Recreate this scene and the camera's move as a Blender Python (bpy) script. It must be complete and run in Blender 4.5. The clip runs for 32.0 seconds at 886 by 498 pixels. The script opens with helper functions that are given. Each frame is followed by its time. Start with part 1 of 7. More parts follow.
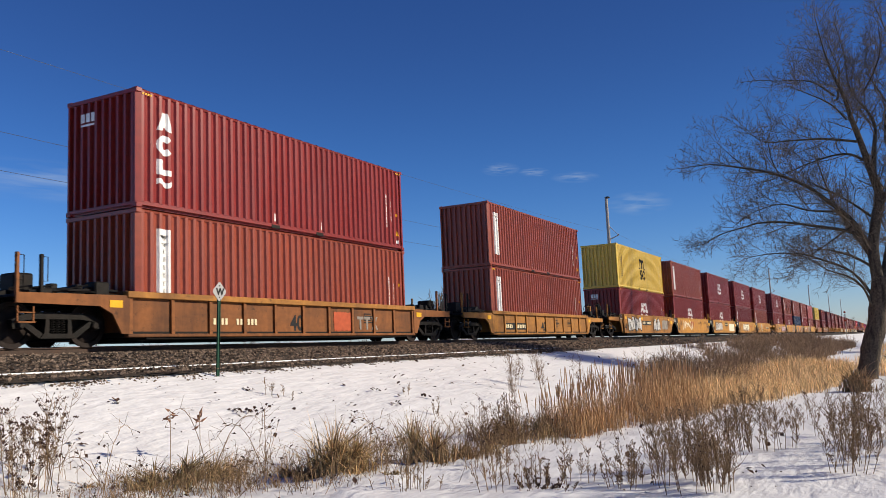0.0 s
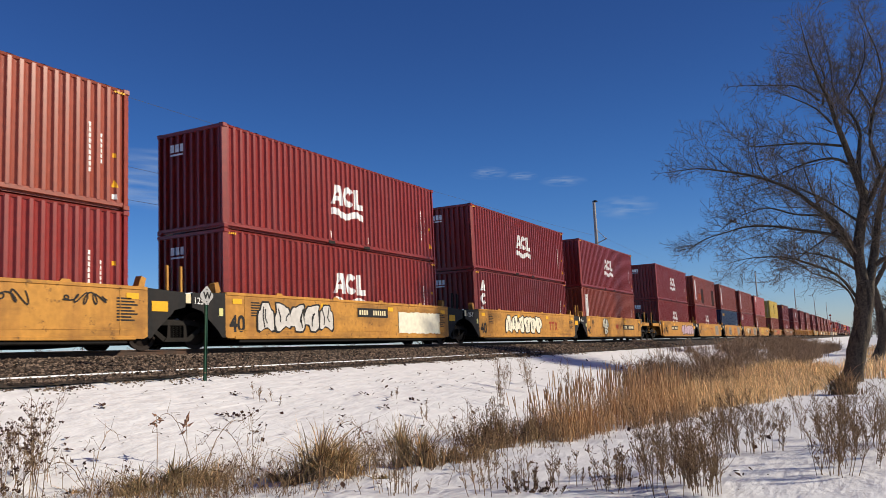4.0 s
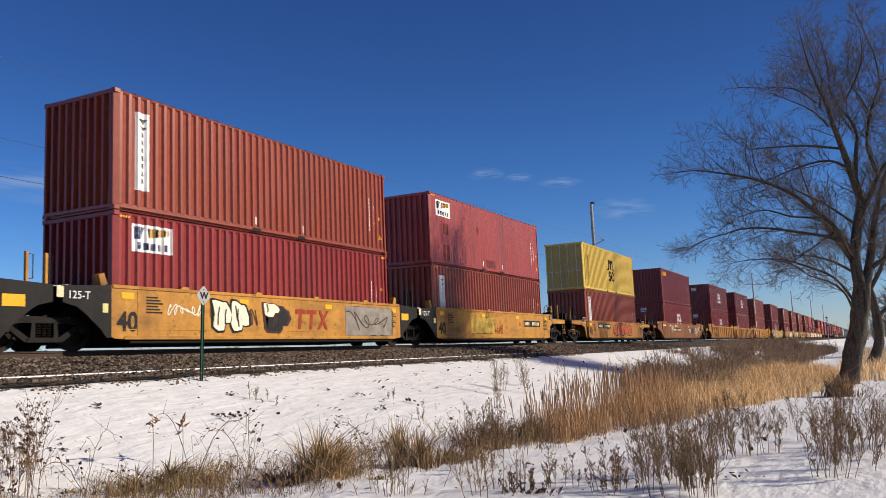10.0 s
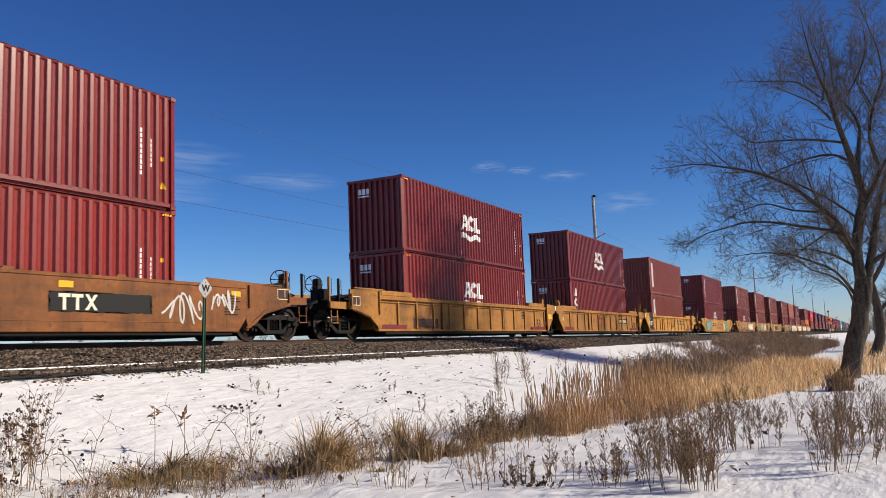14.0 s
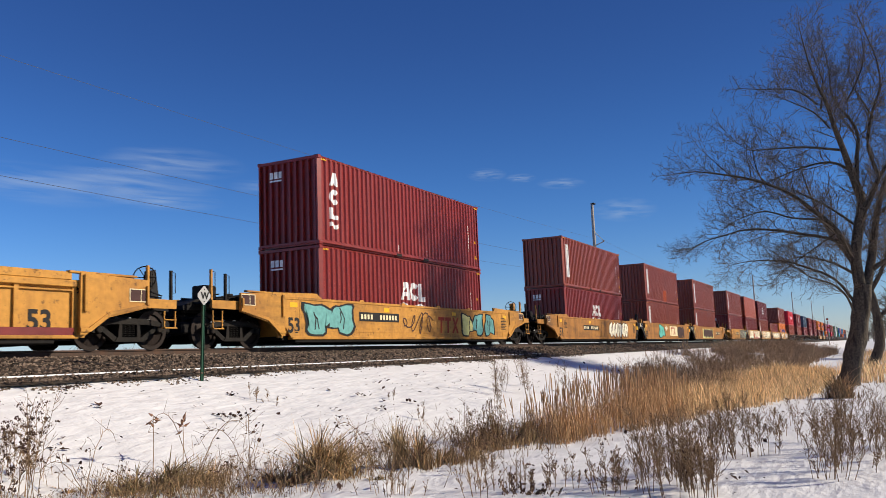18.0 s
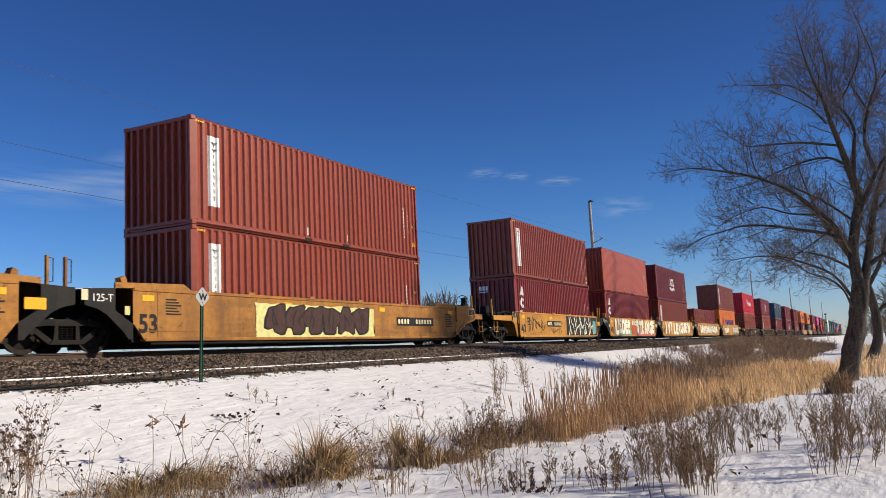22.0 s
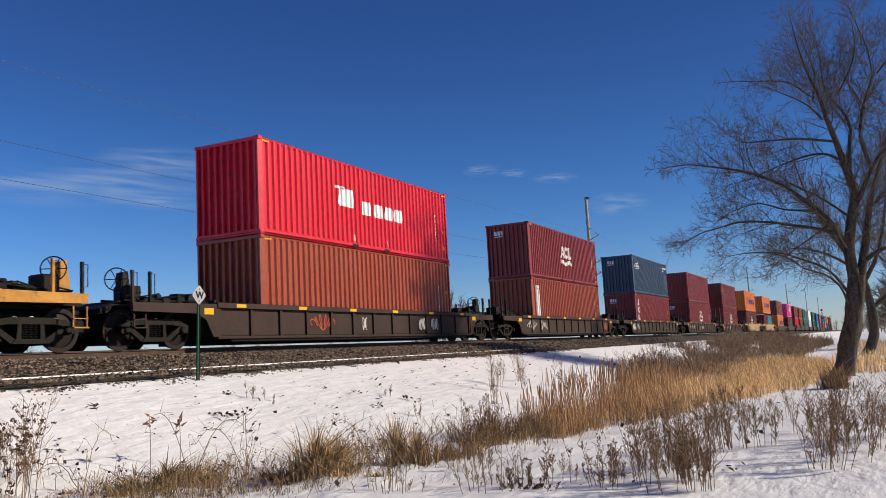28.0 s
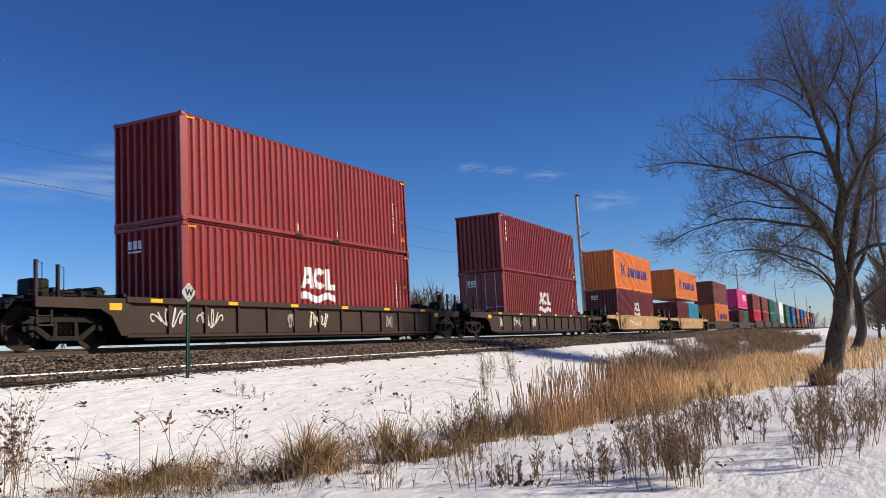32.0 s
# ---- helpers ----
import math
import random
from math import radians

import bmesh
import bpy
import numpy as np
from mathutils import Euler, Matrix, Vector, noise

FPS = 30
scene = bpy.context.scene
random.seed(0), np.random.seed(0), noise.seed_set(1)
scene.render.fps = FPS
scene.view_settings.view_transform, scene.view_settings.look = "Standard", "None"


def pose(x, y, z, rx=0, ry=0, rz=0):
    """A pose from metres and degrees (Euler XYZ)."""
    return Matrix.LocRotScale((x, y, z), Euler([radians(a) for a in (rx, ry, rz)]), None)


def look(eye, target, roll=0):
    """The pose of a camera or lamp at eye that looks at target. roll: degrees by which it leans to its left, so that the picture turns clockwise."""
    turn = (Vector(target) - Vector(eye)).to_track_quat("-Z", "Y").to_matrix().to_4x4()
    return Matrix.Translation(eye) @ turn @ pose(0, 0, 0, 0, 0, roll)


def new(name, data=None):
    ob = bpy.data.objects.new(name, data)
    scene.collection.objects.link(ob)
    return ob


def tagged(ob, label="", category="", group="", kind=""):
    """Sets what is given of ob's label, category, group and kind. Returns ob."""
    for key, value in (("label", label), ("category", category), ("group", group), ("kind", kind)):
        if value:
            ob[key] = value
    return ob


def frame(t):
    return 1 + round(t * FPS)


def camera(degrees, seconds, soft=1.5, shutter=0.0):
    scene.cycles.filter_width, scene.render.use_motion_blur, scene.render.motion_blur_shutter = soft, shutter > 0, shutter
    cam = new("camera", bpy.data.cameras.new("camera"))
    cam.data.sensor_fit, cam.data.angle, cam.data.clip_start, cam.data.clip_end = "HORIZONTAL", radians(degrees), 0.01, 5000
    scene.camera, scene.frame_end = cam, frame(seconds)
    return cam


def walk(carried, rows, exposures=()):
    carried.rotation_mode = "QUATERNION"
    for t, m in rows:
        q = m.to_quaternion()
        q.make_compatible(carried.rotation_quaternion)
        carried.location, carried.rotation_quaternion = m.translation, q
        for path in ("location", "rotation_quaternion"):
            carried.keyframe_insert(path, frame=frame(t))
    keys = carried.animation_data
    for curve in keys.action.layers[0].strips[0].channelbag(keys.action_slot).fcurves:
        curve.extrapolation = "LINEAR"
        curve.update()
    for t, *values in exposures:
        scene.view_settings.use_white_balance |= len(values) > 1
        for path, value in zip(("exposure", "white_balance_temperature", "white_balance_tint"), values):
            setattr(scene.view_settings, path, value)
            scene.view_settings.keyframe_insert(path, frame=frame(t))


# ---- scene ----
EYE = Vector((0, -15.16, -0.39))


def aim(yaw, pitch, roll):
    """Camera pose at EYE: degrees from the line of the track, above the level, and of roll."""
    a, b = radians(yaw), radians(pitch)
    return look(EYE, EYE + Vector((math.cos(b) * math.cos(a), math.cos(b) * math.sin(a), math.sin(b))), roll)


cam = camera(56.0, 32.0, soft=0.5, shutter=0.06)
walk(cam, [
    (0, aim(27.796, 6.986, -2.49)), (0.5, aim(27.756, 6.872, -2.56)), (1, aim(27.738, 6.920, -2.41)), (1.5, aim(27.564, 7.008, -2.50)),
    (2, aim(27.306, 6.969, -2.55)), (2.5, aim(27.170, 6.979, -2.67)), (3, aim(27.073, 7.077, -2.68)), (3.5, aim(26.994, 7.188, -2.70)),
    (5.5, aim(26.881, 7.109, -2.11)), (6, aim(26.804, 7.044, -2.01)), (6.5, aim(26.644, 7.107, -2.13)), (7, aim(26.598, 7.105, -2.13)),
    (7.5, aim(26.657, 7.108, -2.13)), (8, aim(26.617, 7.176, -2.23)), (8.5, aim(26.502, 7.207, -2.32)), (9, aim(26.540, 7.245, -2.42)),
    (9.5, aim(26.621, 7.272, -2.46)), (10, aim(26.770, 7.259, -2.42)), (10.5, aim(26.837, 7.155, -2.38)), (11, aim(26.875, 7.037, -2.29)),
    (11.5, aim(26.833, 6.883, -2.34)), (12, aim(26.851, 6.834, -2.27)), (12.5, aim(26.899, 6.855, -2.24)), (13, aim(26.911, 6.816, -2.22)),
    (13.5, aim(26.882, 6.693, -2.20)), (14, aim(26.892, 6.791, -2.27)), (14.5, aim(26.858, 6.957, -2.28)), (16.5, aim(27.021, 6.876, -2.19)),
    (17, aim(26.847, 6.955, -2.14)), (17.5, aim(26.783, 7.193, -2.17)), (18, aim(26.818, 7.301, -2.27)), (18.5, aim(26.751, 7.221, -2.33)),
    (19, aim(26.684, 7.160, -2.34)), (19.5, aim(26.657, 7.195, -2.42)), (20, aim(26.661, 7.369, -2.42)), (20.5, aim(26.601, 7.403, -2.49)),
    (21, aim(26.607, 7.337, -2.71)), (21.5, aim(26.649, 7.266, -2.66)), (22, aim(26.679, 7.222, -2.83)), (22.5, aim(26.716, 7.288, -2.96)),
    (23, aim(26.840, 7.342, -2.99)), (23.5, aim(26.893, 7.246, -3.04)), (24, aim(26.902, 7.096, -2.95)), (24.5, aim(26.861, 6.987, -2.92)),
    (25, aim(26.874, 6.937, -2.89)), (25.5, aim(26.880, 7.014, -2.86)), (27.5, aim(26.504, 7.132, -3.18)), (28, aim(26.463, 7.019, -3.06)),
    (28.5, aim(26.400, 7.029, -2.98)), (29, aim(26.357, 7.025, -2.98)), (29.5, aim(26.244, 6.991, -3.07)), (30, aim(26.149, 6.976, -3.13)),
    (30.5, aim(26.140, 6.935, -3.24)), (31, aim(26.158, 6.908, -3.22)), (31.5, aim(26.061, 6.848, -3.01)), (32, aim(25.807, 6.802, -3.12))],
     exposures=((0, 0.10), (2, 0.04), (3, -0.03), (6, 0.10), (10, 0.06), (11, 0.0), (13, 0.0), (14, 0.14), (20, 0.14), (23, 0.04), (25, 0.05), (28, 0.03), (30, 0.15), (32, 0.16)))

# ---- light ----
SUN_ELEVATION, SUN_WAY = 28.0, Vector((-0.56, 0.83, 0)).normalized()
world = bpy.data.worlds.new("world")
scene.world = world
world.use_nodes = True
wn, wl = world.node_tree.nodes, world.node_tree.links
sky = wn.new("ShaderNodeTexSky")
sky.sky_type, sky.sun_disc = "NISHITA", False
sky.sun_elevation = radians(SUN_ELEVATION)
sky.sun_rotation = math.atan2(-SUN_WAY.x, -SUN_WAY.y)
sky.air_density, sky.dust_density, sky.ozone_density = 1.0, 0.1, 5.0
tone = wn.new("ShaderNodeHueSaturation")
tone.inputs["Saturation"].default_value = 1.2
deep = wn.new("ShaderNodeMix")
deep.data_type, deep.blend_type = "RGBA", "MULTIPLY"
deep.inputs[0].default_value = 1.0
# paler towards the horizon, deeper overhead
way, height, climb, tint = wn.new("ShaderNodeTexCoord"), wn.new("ShaderNodeSeparateXYZ"), wn.new("ShaderNodeMapRange"), wn.new("ShaderNodeMix")
climb.interpolation_type = "SMOOTHSTEP"
climb.inputs["From Min"].default_value, climb.inputs["From Max"].default_value = -0.05, 0.42
tint.data_type = "RGBA"
tint.inputs[6].default_value, tint.inputs[7].default_value = (1.34, 1.45, 1.83, 1), (1.05, 0.90, 1.12, 1)
wl.new(way.outputs["Generated"], height.inputs[0]), wl.new(height.outputs["Z"], climb.inputs["Value"])
wl.new(climb.outputs[0], tint.inputs[0]), wl.new(tint.outputs[2], deep.inputs[7])
# evener from the sun's side to the far side than the clear-sky model
toward, even, level = wn.new("ShaderNodeVectorMath"), wn.new("ShaderNodeMapRange"), wn.new("ShaderNodeMix")
toward.operation, toward.inputs[1].default_value = "DOT_PRODUCT", -SUN_WAY
even.inputs["From Min"].default_value, even.inputs["From Max"].default_value = -0.4, 0.8
even.inputs["To Min"].default_value, even.inputs["To Max"].default_value = 1.22, 0.66
level.data_type, level.blend_type = "RGBA", "MULTIPLY"
level.inputs[0].default_value = 1.0
wl.new(way.outputs["Generated"], toward.inputs[0]), wl.new(toward.outputs["Value"], even.inputs["Value"])
wl.new(sky.outputs[0], deep.inputs[6])
wl.new(deep.outputs[2], level.inputs[6]), wl.new(even.outputs[0], level.inputs[7])
wl.new(level.outputs[2], tone.inputs["Color"])
wl.new(tone.outputs[0], wn["Background"].inputs["Color"])
wn["Background"].inputs["Strength"].default_value = 0.066
sun = new("sun", bpy.data.lights.new("sun", "SUN"))
sun.data.energy, sun.data.angle, sun.data.color = 5.5, radians(0.53), (1.0, 0.88, 0.71)
tilt = math.tan(radians(SUN_ELEVATION))
sun.matrix_world = look((0, -40, 40), Vector((0, -40, 40)) + Vector((SUN_WAY.x, SUN_WAY.y, -tilt)))


# ---- materials ----
def material(name, color, rough=0.6, metal=0.0, vary=0.12, grain=14.0, stain=None, stain_amount=0.0, stain_scale=1.5,
             streak=False, bump=0.0, bump_scale=60.0, per_object=0.0, per_island=0.0, scuff=0.0, fade=0.0, grime=0.0):
    """A procedural surface: base colour with fine grain, patches or downward streaks of a second colour, and relief."""
    m = bpy.data.materials.new(name)
    m.use_nodes = True
    n, l = m.node_tree.nodes, m.node_tree.links
    b = n["Principled BSDF"]
    b.inputs["Roughness"].default_value, b.inputs["Metallic"].default_value = rough, metal
    b.inputs["Specular IOR Level"].default_value = 0.16
    geo = n.new("ShaderNodeTexCoord")
    fine = n.new("ShaderNodeTexNoise")
    fine.inputs["Scale"].default_value, fine.inputs["Detail"].default_value = grain, 5
    l.new(geo.outputs["Object"], fine.inputs["Vector"])
    ramp = n.new("ShaderNodeMapRange")
    ramp.inputs["From Min"].default_value, ramp.inputs["From Max"].default_value = 0.3, 0.7
    ramp.inputs["To Min"].default_value, ramp.inputs["To Max"].default_value = 1 - vary, 1 + vary
    l.new(fine.outputs["Fac"], ramp.inputs["Value"])
    value = ramp.outputs[0]
    for amount, node, out in ((per_object, "ShaderNodeObjectInfo", "Random"), (per_island, "ShaderNodeNewGeometry", "Random Per Island")):
        if amount:
            info, spread, times = n.new(node), n.new("ShaderNodeMapRange"), n.new("ShaderNodeMath")
            spread.inputs["To Min"].default_value, spread.inputs["To Max"].default_value = 1 - amount, 1 + amount
            times.operation = "MULTIPLY"
            l.new(info.outputs[out], spread.inputs["Value"])
            l.new(value, times.inputs[0]), l.new(spread.outputs[0], times.inputs[1])
            value = times.outputs[0]
    hsv = n.new("ShaderNodeHueSaturation")
    hsv.inputs["Color"].default_value = (*color, 1)
    l.new(value, hsv.inputs["Value"])
    result = hsv.outputs[0]
    if stain_amount:
        mapping, patch, cut, mix = n.new("ShaderNodeMapping"), n.new("ShaderNodeTexNoise"), n.new("ShaderNodeMapRange"), n.new("ShaderNodeMix")
        mapping.inputs["Scale"].default_value = (1, 1, 0.12) if streak else (1, 1, 1)
        patch.inputs["Scale"].default_value, patch.inputs["Detail"].default_value, patch.inputs["Roughness"].default_value = stain_scale, 8, 0.65
        l.new(geo.outputs["Object"], mapping.inputs["Vector"])
        l.new(mapping.outputs[0], patch.inputs["Vector"])
        cut.inputs["From Min"].default_value, cut.inputs["From Max"].default_value = 0.46, 0.68
        cut.inputs["To Max"].default_value = stain_amount
        l.new(patch.outputs["Fac"], cut.inputs["Value"])
        mix.data_type = "RGBA"
        l.new(cut.outputs[0], mix.inputs[0]), l.new(result, mix.inputs[6])
        mix.inputs[7].default_value = (*stain, 1)
        result = mix.outputs[2]
    # broad chalky fading, and grime drawn out along the side
    for amount, scale, stretch, low, ink in ((fade, 0.55, (1.6, 1, 0.7), 0.42, [0.12 + 0.85 * c for c in color]), (grime, 1.1, (0.35, 1, 1.7), 0.50, (0.045, 0.028, 0.020))):
        if amount:
            warp, cloud, part_of, over = n.new("ShaderNodeMapping"), n.new("ShaderNodeTexNoise"), n.new("ShaderNodeMapRange"), n.new("ShaderNodeMix")
            warp.inputs["Scale"].default_value = stretch
            where, own, apart = n.new("ShaderNodeObjectInfo"), n.new("ShaderNodeVectorMath"), n.new("ShaderNodeVectorMath")
            own.operation, own.inputs[1].default_value, apart.operation = "MULTIPLY", (37, 11, 5), "ADD"
            l.new(where.outputs["Random"], own.inputs[0]), l.new(own.outputs[0], apart.inputs[0]), l.new(geo.outputs["Object"], apart.inputs[1])
            l.new(apart.outputs[0], warp.inputs["Vector"]), l.new(warp.outputs[0], cloud.inputs["Vector"])
            cloud.inputs["Scale"].default_value, cloud.inputs["Detail"].default_value, cloud.inputs["Roughness"].default_value = scale, 7, 0.62
            part_of.inputs["From Min"].default_value, part_of.inputs["From Max"].default_value, part_of.inputs["To Max"].default_value = low, low + 0.22, amount
            l.new(cloud.outputs["Fac"], part_of.inputs["Value"])
            over.data_type = "RGBA"
            over.inputs[7].default_value = (*ink, 1)
            l.new(part_of.outputs[0], over.inputs[0]), l.new(result, over.inputs[6])
            result = over.outputs[2]
    if scuff:
        spots, sharp, worn_or_shaded = n.new("ShaderNodeTexNoise"), n.new("ShaderNodeMapRange"), n.new("ShaderNodeMix")
        spots.inputs["Scale"].default_value, spots.inputs["Detail"].default_value, spots.inputs["Roughness"].default_value = 4.5, 10, 0.75
        l.new(geo.outputs["Object"], spots.inputs["Vector"])
        sharp.inputs["From Min"].default_value, sharp.inputs["From Max"].default_value, sharp.inputs["To Max"].default_value = 0.58, 0.66, scuff
        l.new(spots.outputs["Fac"], sharp.inputs["Value"])
        worn_or_shaded.data_type = "RGBA"
        worn_or_shaded.inputs[7].default_value = (0.05, 0.028, 0.018, 1)
        l.new(sharp.outputs[0], worn_or_shaded.inputs[0]), l.new(result, worn_or_shaded.inputs[6])
        result = worn_or_shaded.outputs[2]
    l.new(result, b.inputs["Base Color"])
    if bump:
        relief, tex = n.new("ShaderNodeBump"), n.new("ShaderNodeTexNoise")
        tex.inputs["Scale"].default_value, tex.inputs["Detail"].default_value = bump_scale, 4
        relief.inputs["Strength"].default_value, relief.inputs["Distance"].default_value = bump, 0.02
        l.new(geo.outputs["Object"], tex.inputs["Vector"])
        l.new(tex.outputs["Fac"], relief.inputs["Height"]), l.new(relief.outputs[0], b.inputs["Normal"])
    return m


def paint(name, color, stain=(0.06, 0.035, 0.025), amount=0.35, rough=0.5, scale=1.2):
    m = material(name, color, rough if amount > 0.5 else 0.35, 0.0, 0.14, 7.0, stain, amount, scale, streak=True, bump=0.03, bump_scale=25.0, scuff=0.75 if amount > 0.5 else 0.22,
                    fade=0.0 if amount > 0.5 else 0.09, grime=0.55 if amount > 0.5 else 0.0)
    if amount <= 0.5:  # enamel, still glossy
        m.node_tree.nodes["Principled BSDF"].inputs["Specular IOR Level"].default_value = 0.40
    return m


PAINT = {
    "maroon": paint("maroon_paint", (0.205, 0.016, 0.012), (0.07, 0.018, 0.016), 0.3),
    "wine": paint("wine_paint", (0.165, 0.013, 0.011), (0.05, 0.014, 0.015), 0.3),
    "crimson": paint("crimson_paint", (0.235, 0.022, 0.020), (0.06, 0.018, 0.016), 0.35),
    "brick": paint("brick_paint", (0.245, 0.045, 0.021), (0.10, 0.03, 0.022), 0.35),
    "rust": paint("rust_red_paint", (0.31, 0.055, 0.022), (0.15, 0.035, 0.02), 0.3),
    "beacon": paint("faded_red_paint", (0.30, 0.042, 0.034), (0.10, 0.03, 0.03), 0.5),
    "yellow": paint("yellow_paint", (0.66, 0.46, 0.07), (0.25, 0.17, 0.05), 0.25),
    # the yellow darkened in its colour, for doors that face away from the sun
    "grimy": paint("shaded_yellow_paint", (0.40, 0.29, 0.055), (0.07, 0.05, 0.018), 0.5, scale=2.5),
    "navy": paint("navy_paint", (0.012, 0.035, 0.095), (0.05, 0.06, 0.07), 0.35),
    "slate": paint("slate_blue_paint", (0.033, 0.060, 0.108), (0.08, 0.09, 0.10), 0.4),
    "scarlet": paint("scarlet_paint", (0.62, 0.012, 0.030), (0.3, 0.02, 0.03), 0.2),
    "orange": paint("orange_paint", (0.80, 0.22, 0.025), (0.35, 0.10, 0.03), 0.25),
    "pink": paint("pink_paint", (0.75, 0.045, 0.24), (0.4, 0.05, 0.15), 0.15),
    "green": paint("green_paint", (0.015, 0.14, 0.055), (0.03, 0.08, 0.04), 0.25),
    "white": paint("white_paint", (0.72, 0.74, 0.70), (0.4, 0.36, 0.3), 0.3),
    "blue": paint("blue_paint", (0.02, 0.10, 0.34), (0.04, 0.08, 0.16), 0.25),
    "teal": paint("teal_paint", (0.02, 0.28, 0.42), (0.04, 0.14, 0.2), 0.25),
    "car_yellow": paint("rail_yellow_paint", (0.49, 0.238, 0.046), (0.22, 0.09, 0.03), 0.55, 0.55, 0.9),
    "car_ochre": paint("ochre_paint", (0.36, 0.162, 0.037), (0.13, 0.06, 0.025), 0.7, 0.6, 0.9),
    "car_brown": paint("weathered_brown_paint", (0.235, 0.085, 0.022), (0.07, 0.03, 0.018), 0.7, 0.6, 0.9),
    "car_rust": paint("rusty_brown_paint", (0.225, 0.085, 0.028), (0.05, 0.025, 0.016), 0.7, 0.65, 0.9),
    "car_dark": paint("dark_brown_paint", (0.037, 0.021, 0.017), (0.055, 0.034, 0.026), 0.52, 0.6, 0.9),
    "car_tan": paint("tan_paint", (0.42, 0.26, 0.13), (0.2, 0.1, 0.05), 0.52, 0.6, 0.9),
    "black": material("black_paint", (0.010, 0.010, 0.011), 0.6, 0, 0.25, 8, (0.030, 0.022, 0.016), 0.5, 2.5, streak=True, bump=0.1),
}
STEEL = material("dark_oily_steel", (0.009, 0.008, 0.007), 0.6, 0.2, 0.4, 8, (0.020, 0.013, 0.010), 0.6, 3, bump=0.3)
WHEEL = material("brown_wheel_steel", (0.020, 0.014, 0.012), 0.6, 0.2, 0.3, 12, bump=0.2)
RAIL = material("rail_steel", (0.06, 0.042, 0.034), 0.6, 0.4, 0.2, 20, (0.12, 0.06, 0.035), 0.5, 3)
RAILTOP = material("worn_railhead", (0.30, 0.29, 0.28), 0.25, 0.9, 0.1)
TIE = material("creosoted_wood", (0.045, 0.034, 0.027), 0.85, 0, 0.3, 20)
STONE = material("ballast_stone", (0.150, 0.112, 0.083), 0.9, 0, 0.3, 30, per_island=0.9)
GRIT = material("ballast_grit", (0.042, 0.034, 0.028), 0.95, 0, 0.35, 24, (0.12, 0.10, 0.085), 0.5, 30, bump=0.8, bump_scale=40)
MARK = {
    "white": material("white_lettering", (0.80, 0.80, 0.78), 0.6, 0, 0.08, 20, (0.45, 0.40, 0.36), 0.35, 4),
    "black": material("black_lettering", (0.015, 0.015, 0.016), 0.6, 0, 0.1, 20),
    "yellow": material("reflective_yellow", (0.75, 0.40, 0.02), 0.45, 0, 0.08, 20),
    "cream": material("cream_lettering", (0.72, 0.62, 0.40), 0.6, 0, 0.1, 20),
    "red": material("red_lettering", (0.30, 0.035, 0.015), 0.6, 0, 0.1, 20, (0.4, 0.2, 0.05), 0.2, 3),
    "blue": material("blue_lettering", (0.05, 0.06, 0.25), 0.6, 0, 0.1, 20),
    "lilac": material("lilac_spray", (0.50, 0.36, 0.44), 0.6, 0, 0.15, 6),
    "mint": material("mint_spray", (0.10, 0.42, 0.36), 0.6, 0, 0.12, 6),
    "seafoam": material("seafoam_spray", (0.13, 0.34, 0.33), 0.6, 0, 0.2, 6),
    "lime": material("pale_yellow_spray", (0.62, 0.60, 0.25), 0.6, 0, 0.15, 6),
    "grey": material("grey_overpaint", (0.26, 0.23, 0.20), 0.7, 0, 0.25, 3, (0.12, 0.11, 0.10), 0.5, 2),
    "silver": material("silver_spray", (0.55, 0.53, 0.50), 0.5, 0, 0.15, 6),
    "bone": material("bone_spray", (0.74, 0.70, 0.56), 0.6, 0, 0.12, 5),
    "pinkspray": material("pink_spray", (0.60, 0.12, 0.22), 0.6, 0, 0.15, 6),
    "maroonpatch": material("maroon_patch", (0.130, 0.022, 0.018), 0.6, 0, 0.25, 5, (0.25, 0.06, 0.05), 0.4, 4),
    "ochrepatch": material("ochre_patch", (0.50, 0.33, 0.06), 0.6, 0, 0.2, 4, (0.25, 0.14, 0.03), 0.6, 3),
    "charcoal": material("charcoal_patch", (0.060, 0.030, 0.028), 0.7, 0, 0.2, 5),
    "coral": material("orange_patch", (0.42, 0.085, 0.035), 0.6, 0, 0.15, 6),
}
SNOW = material("snow", (0.68, 0.685, 0.70), 0.75, 0, 0.05, 3, bump=0.0)
SNOWCAP = material("settled_snow", (0.85, 0.87, 0.90), 0.7, 0, 0.04, 6, bump=0.4, bump_scale=12)
BARK = material("grey_bark", (0.095, 0.076, 0.056), 0.9, 0, 0.4, 12, (0.022, 0.018, 0.015), 0.9, 7, streak=True, bump=1.0, bump_scale=18)
TWIG = material("twig_bark", (0.145, 0.113, 0.086), 0.9, 0, 0.25, 10, per_island=0.25)
STRAW = material("dry_straw", (0.58, 0.42, 0.22), 0.85, 0, 0.2, 10, per_island=0.5)
OLIVE = material("olive_grass", (0.26, 0.20, 0.10), 0.85, 0, 0.2, 10, per_island=0.5)
REED = material("dry_reed", (0.82, 0.60, 0.33), 0.85, 0, 0.2, 10, per_island=0.55)
BRUSHWOOD = material("brown_brushwood", (0.27, 0.190, 0.125), 0.9, 0, 0.2, 10, per_island=0.6)
RUSSET = material("russet_reed", (0.46, 0.290, 0.150), 0.85, 0, 0.2, 10, per_island=0.5)
STEM = material("weed_stem", (0.250, 0.168, 0.095), 0.9, 0, 0.2, 10, per_island=0.4)
SEED = material("dark_seed_head", (0.072, 0.042, 0.031), 0.95, 0, 0.3, 20, per_island=0.5)
POD = material("dry_pod", (0.36, 0.21, 0.14), 0.8, 0, 0.25, 20)
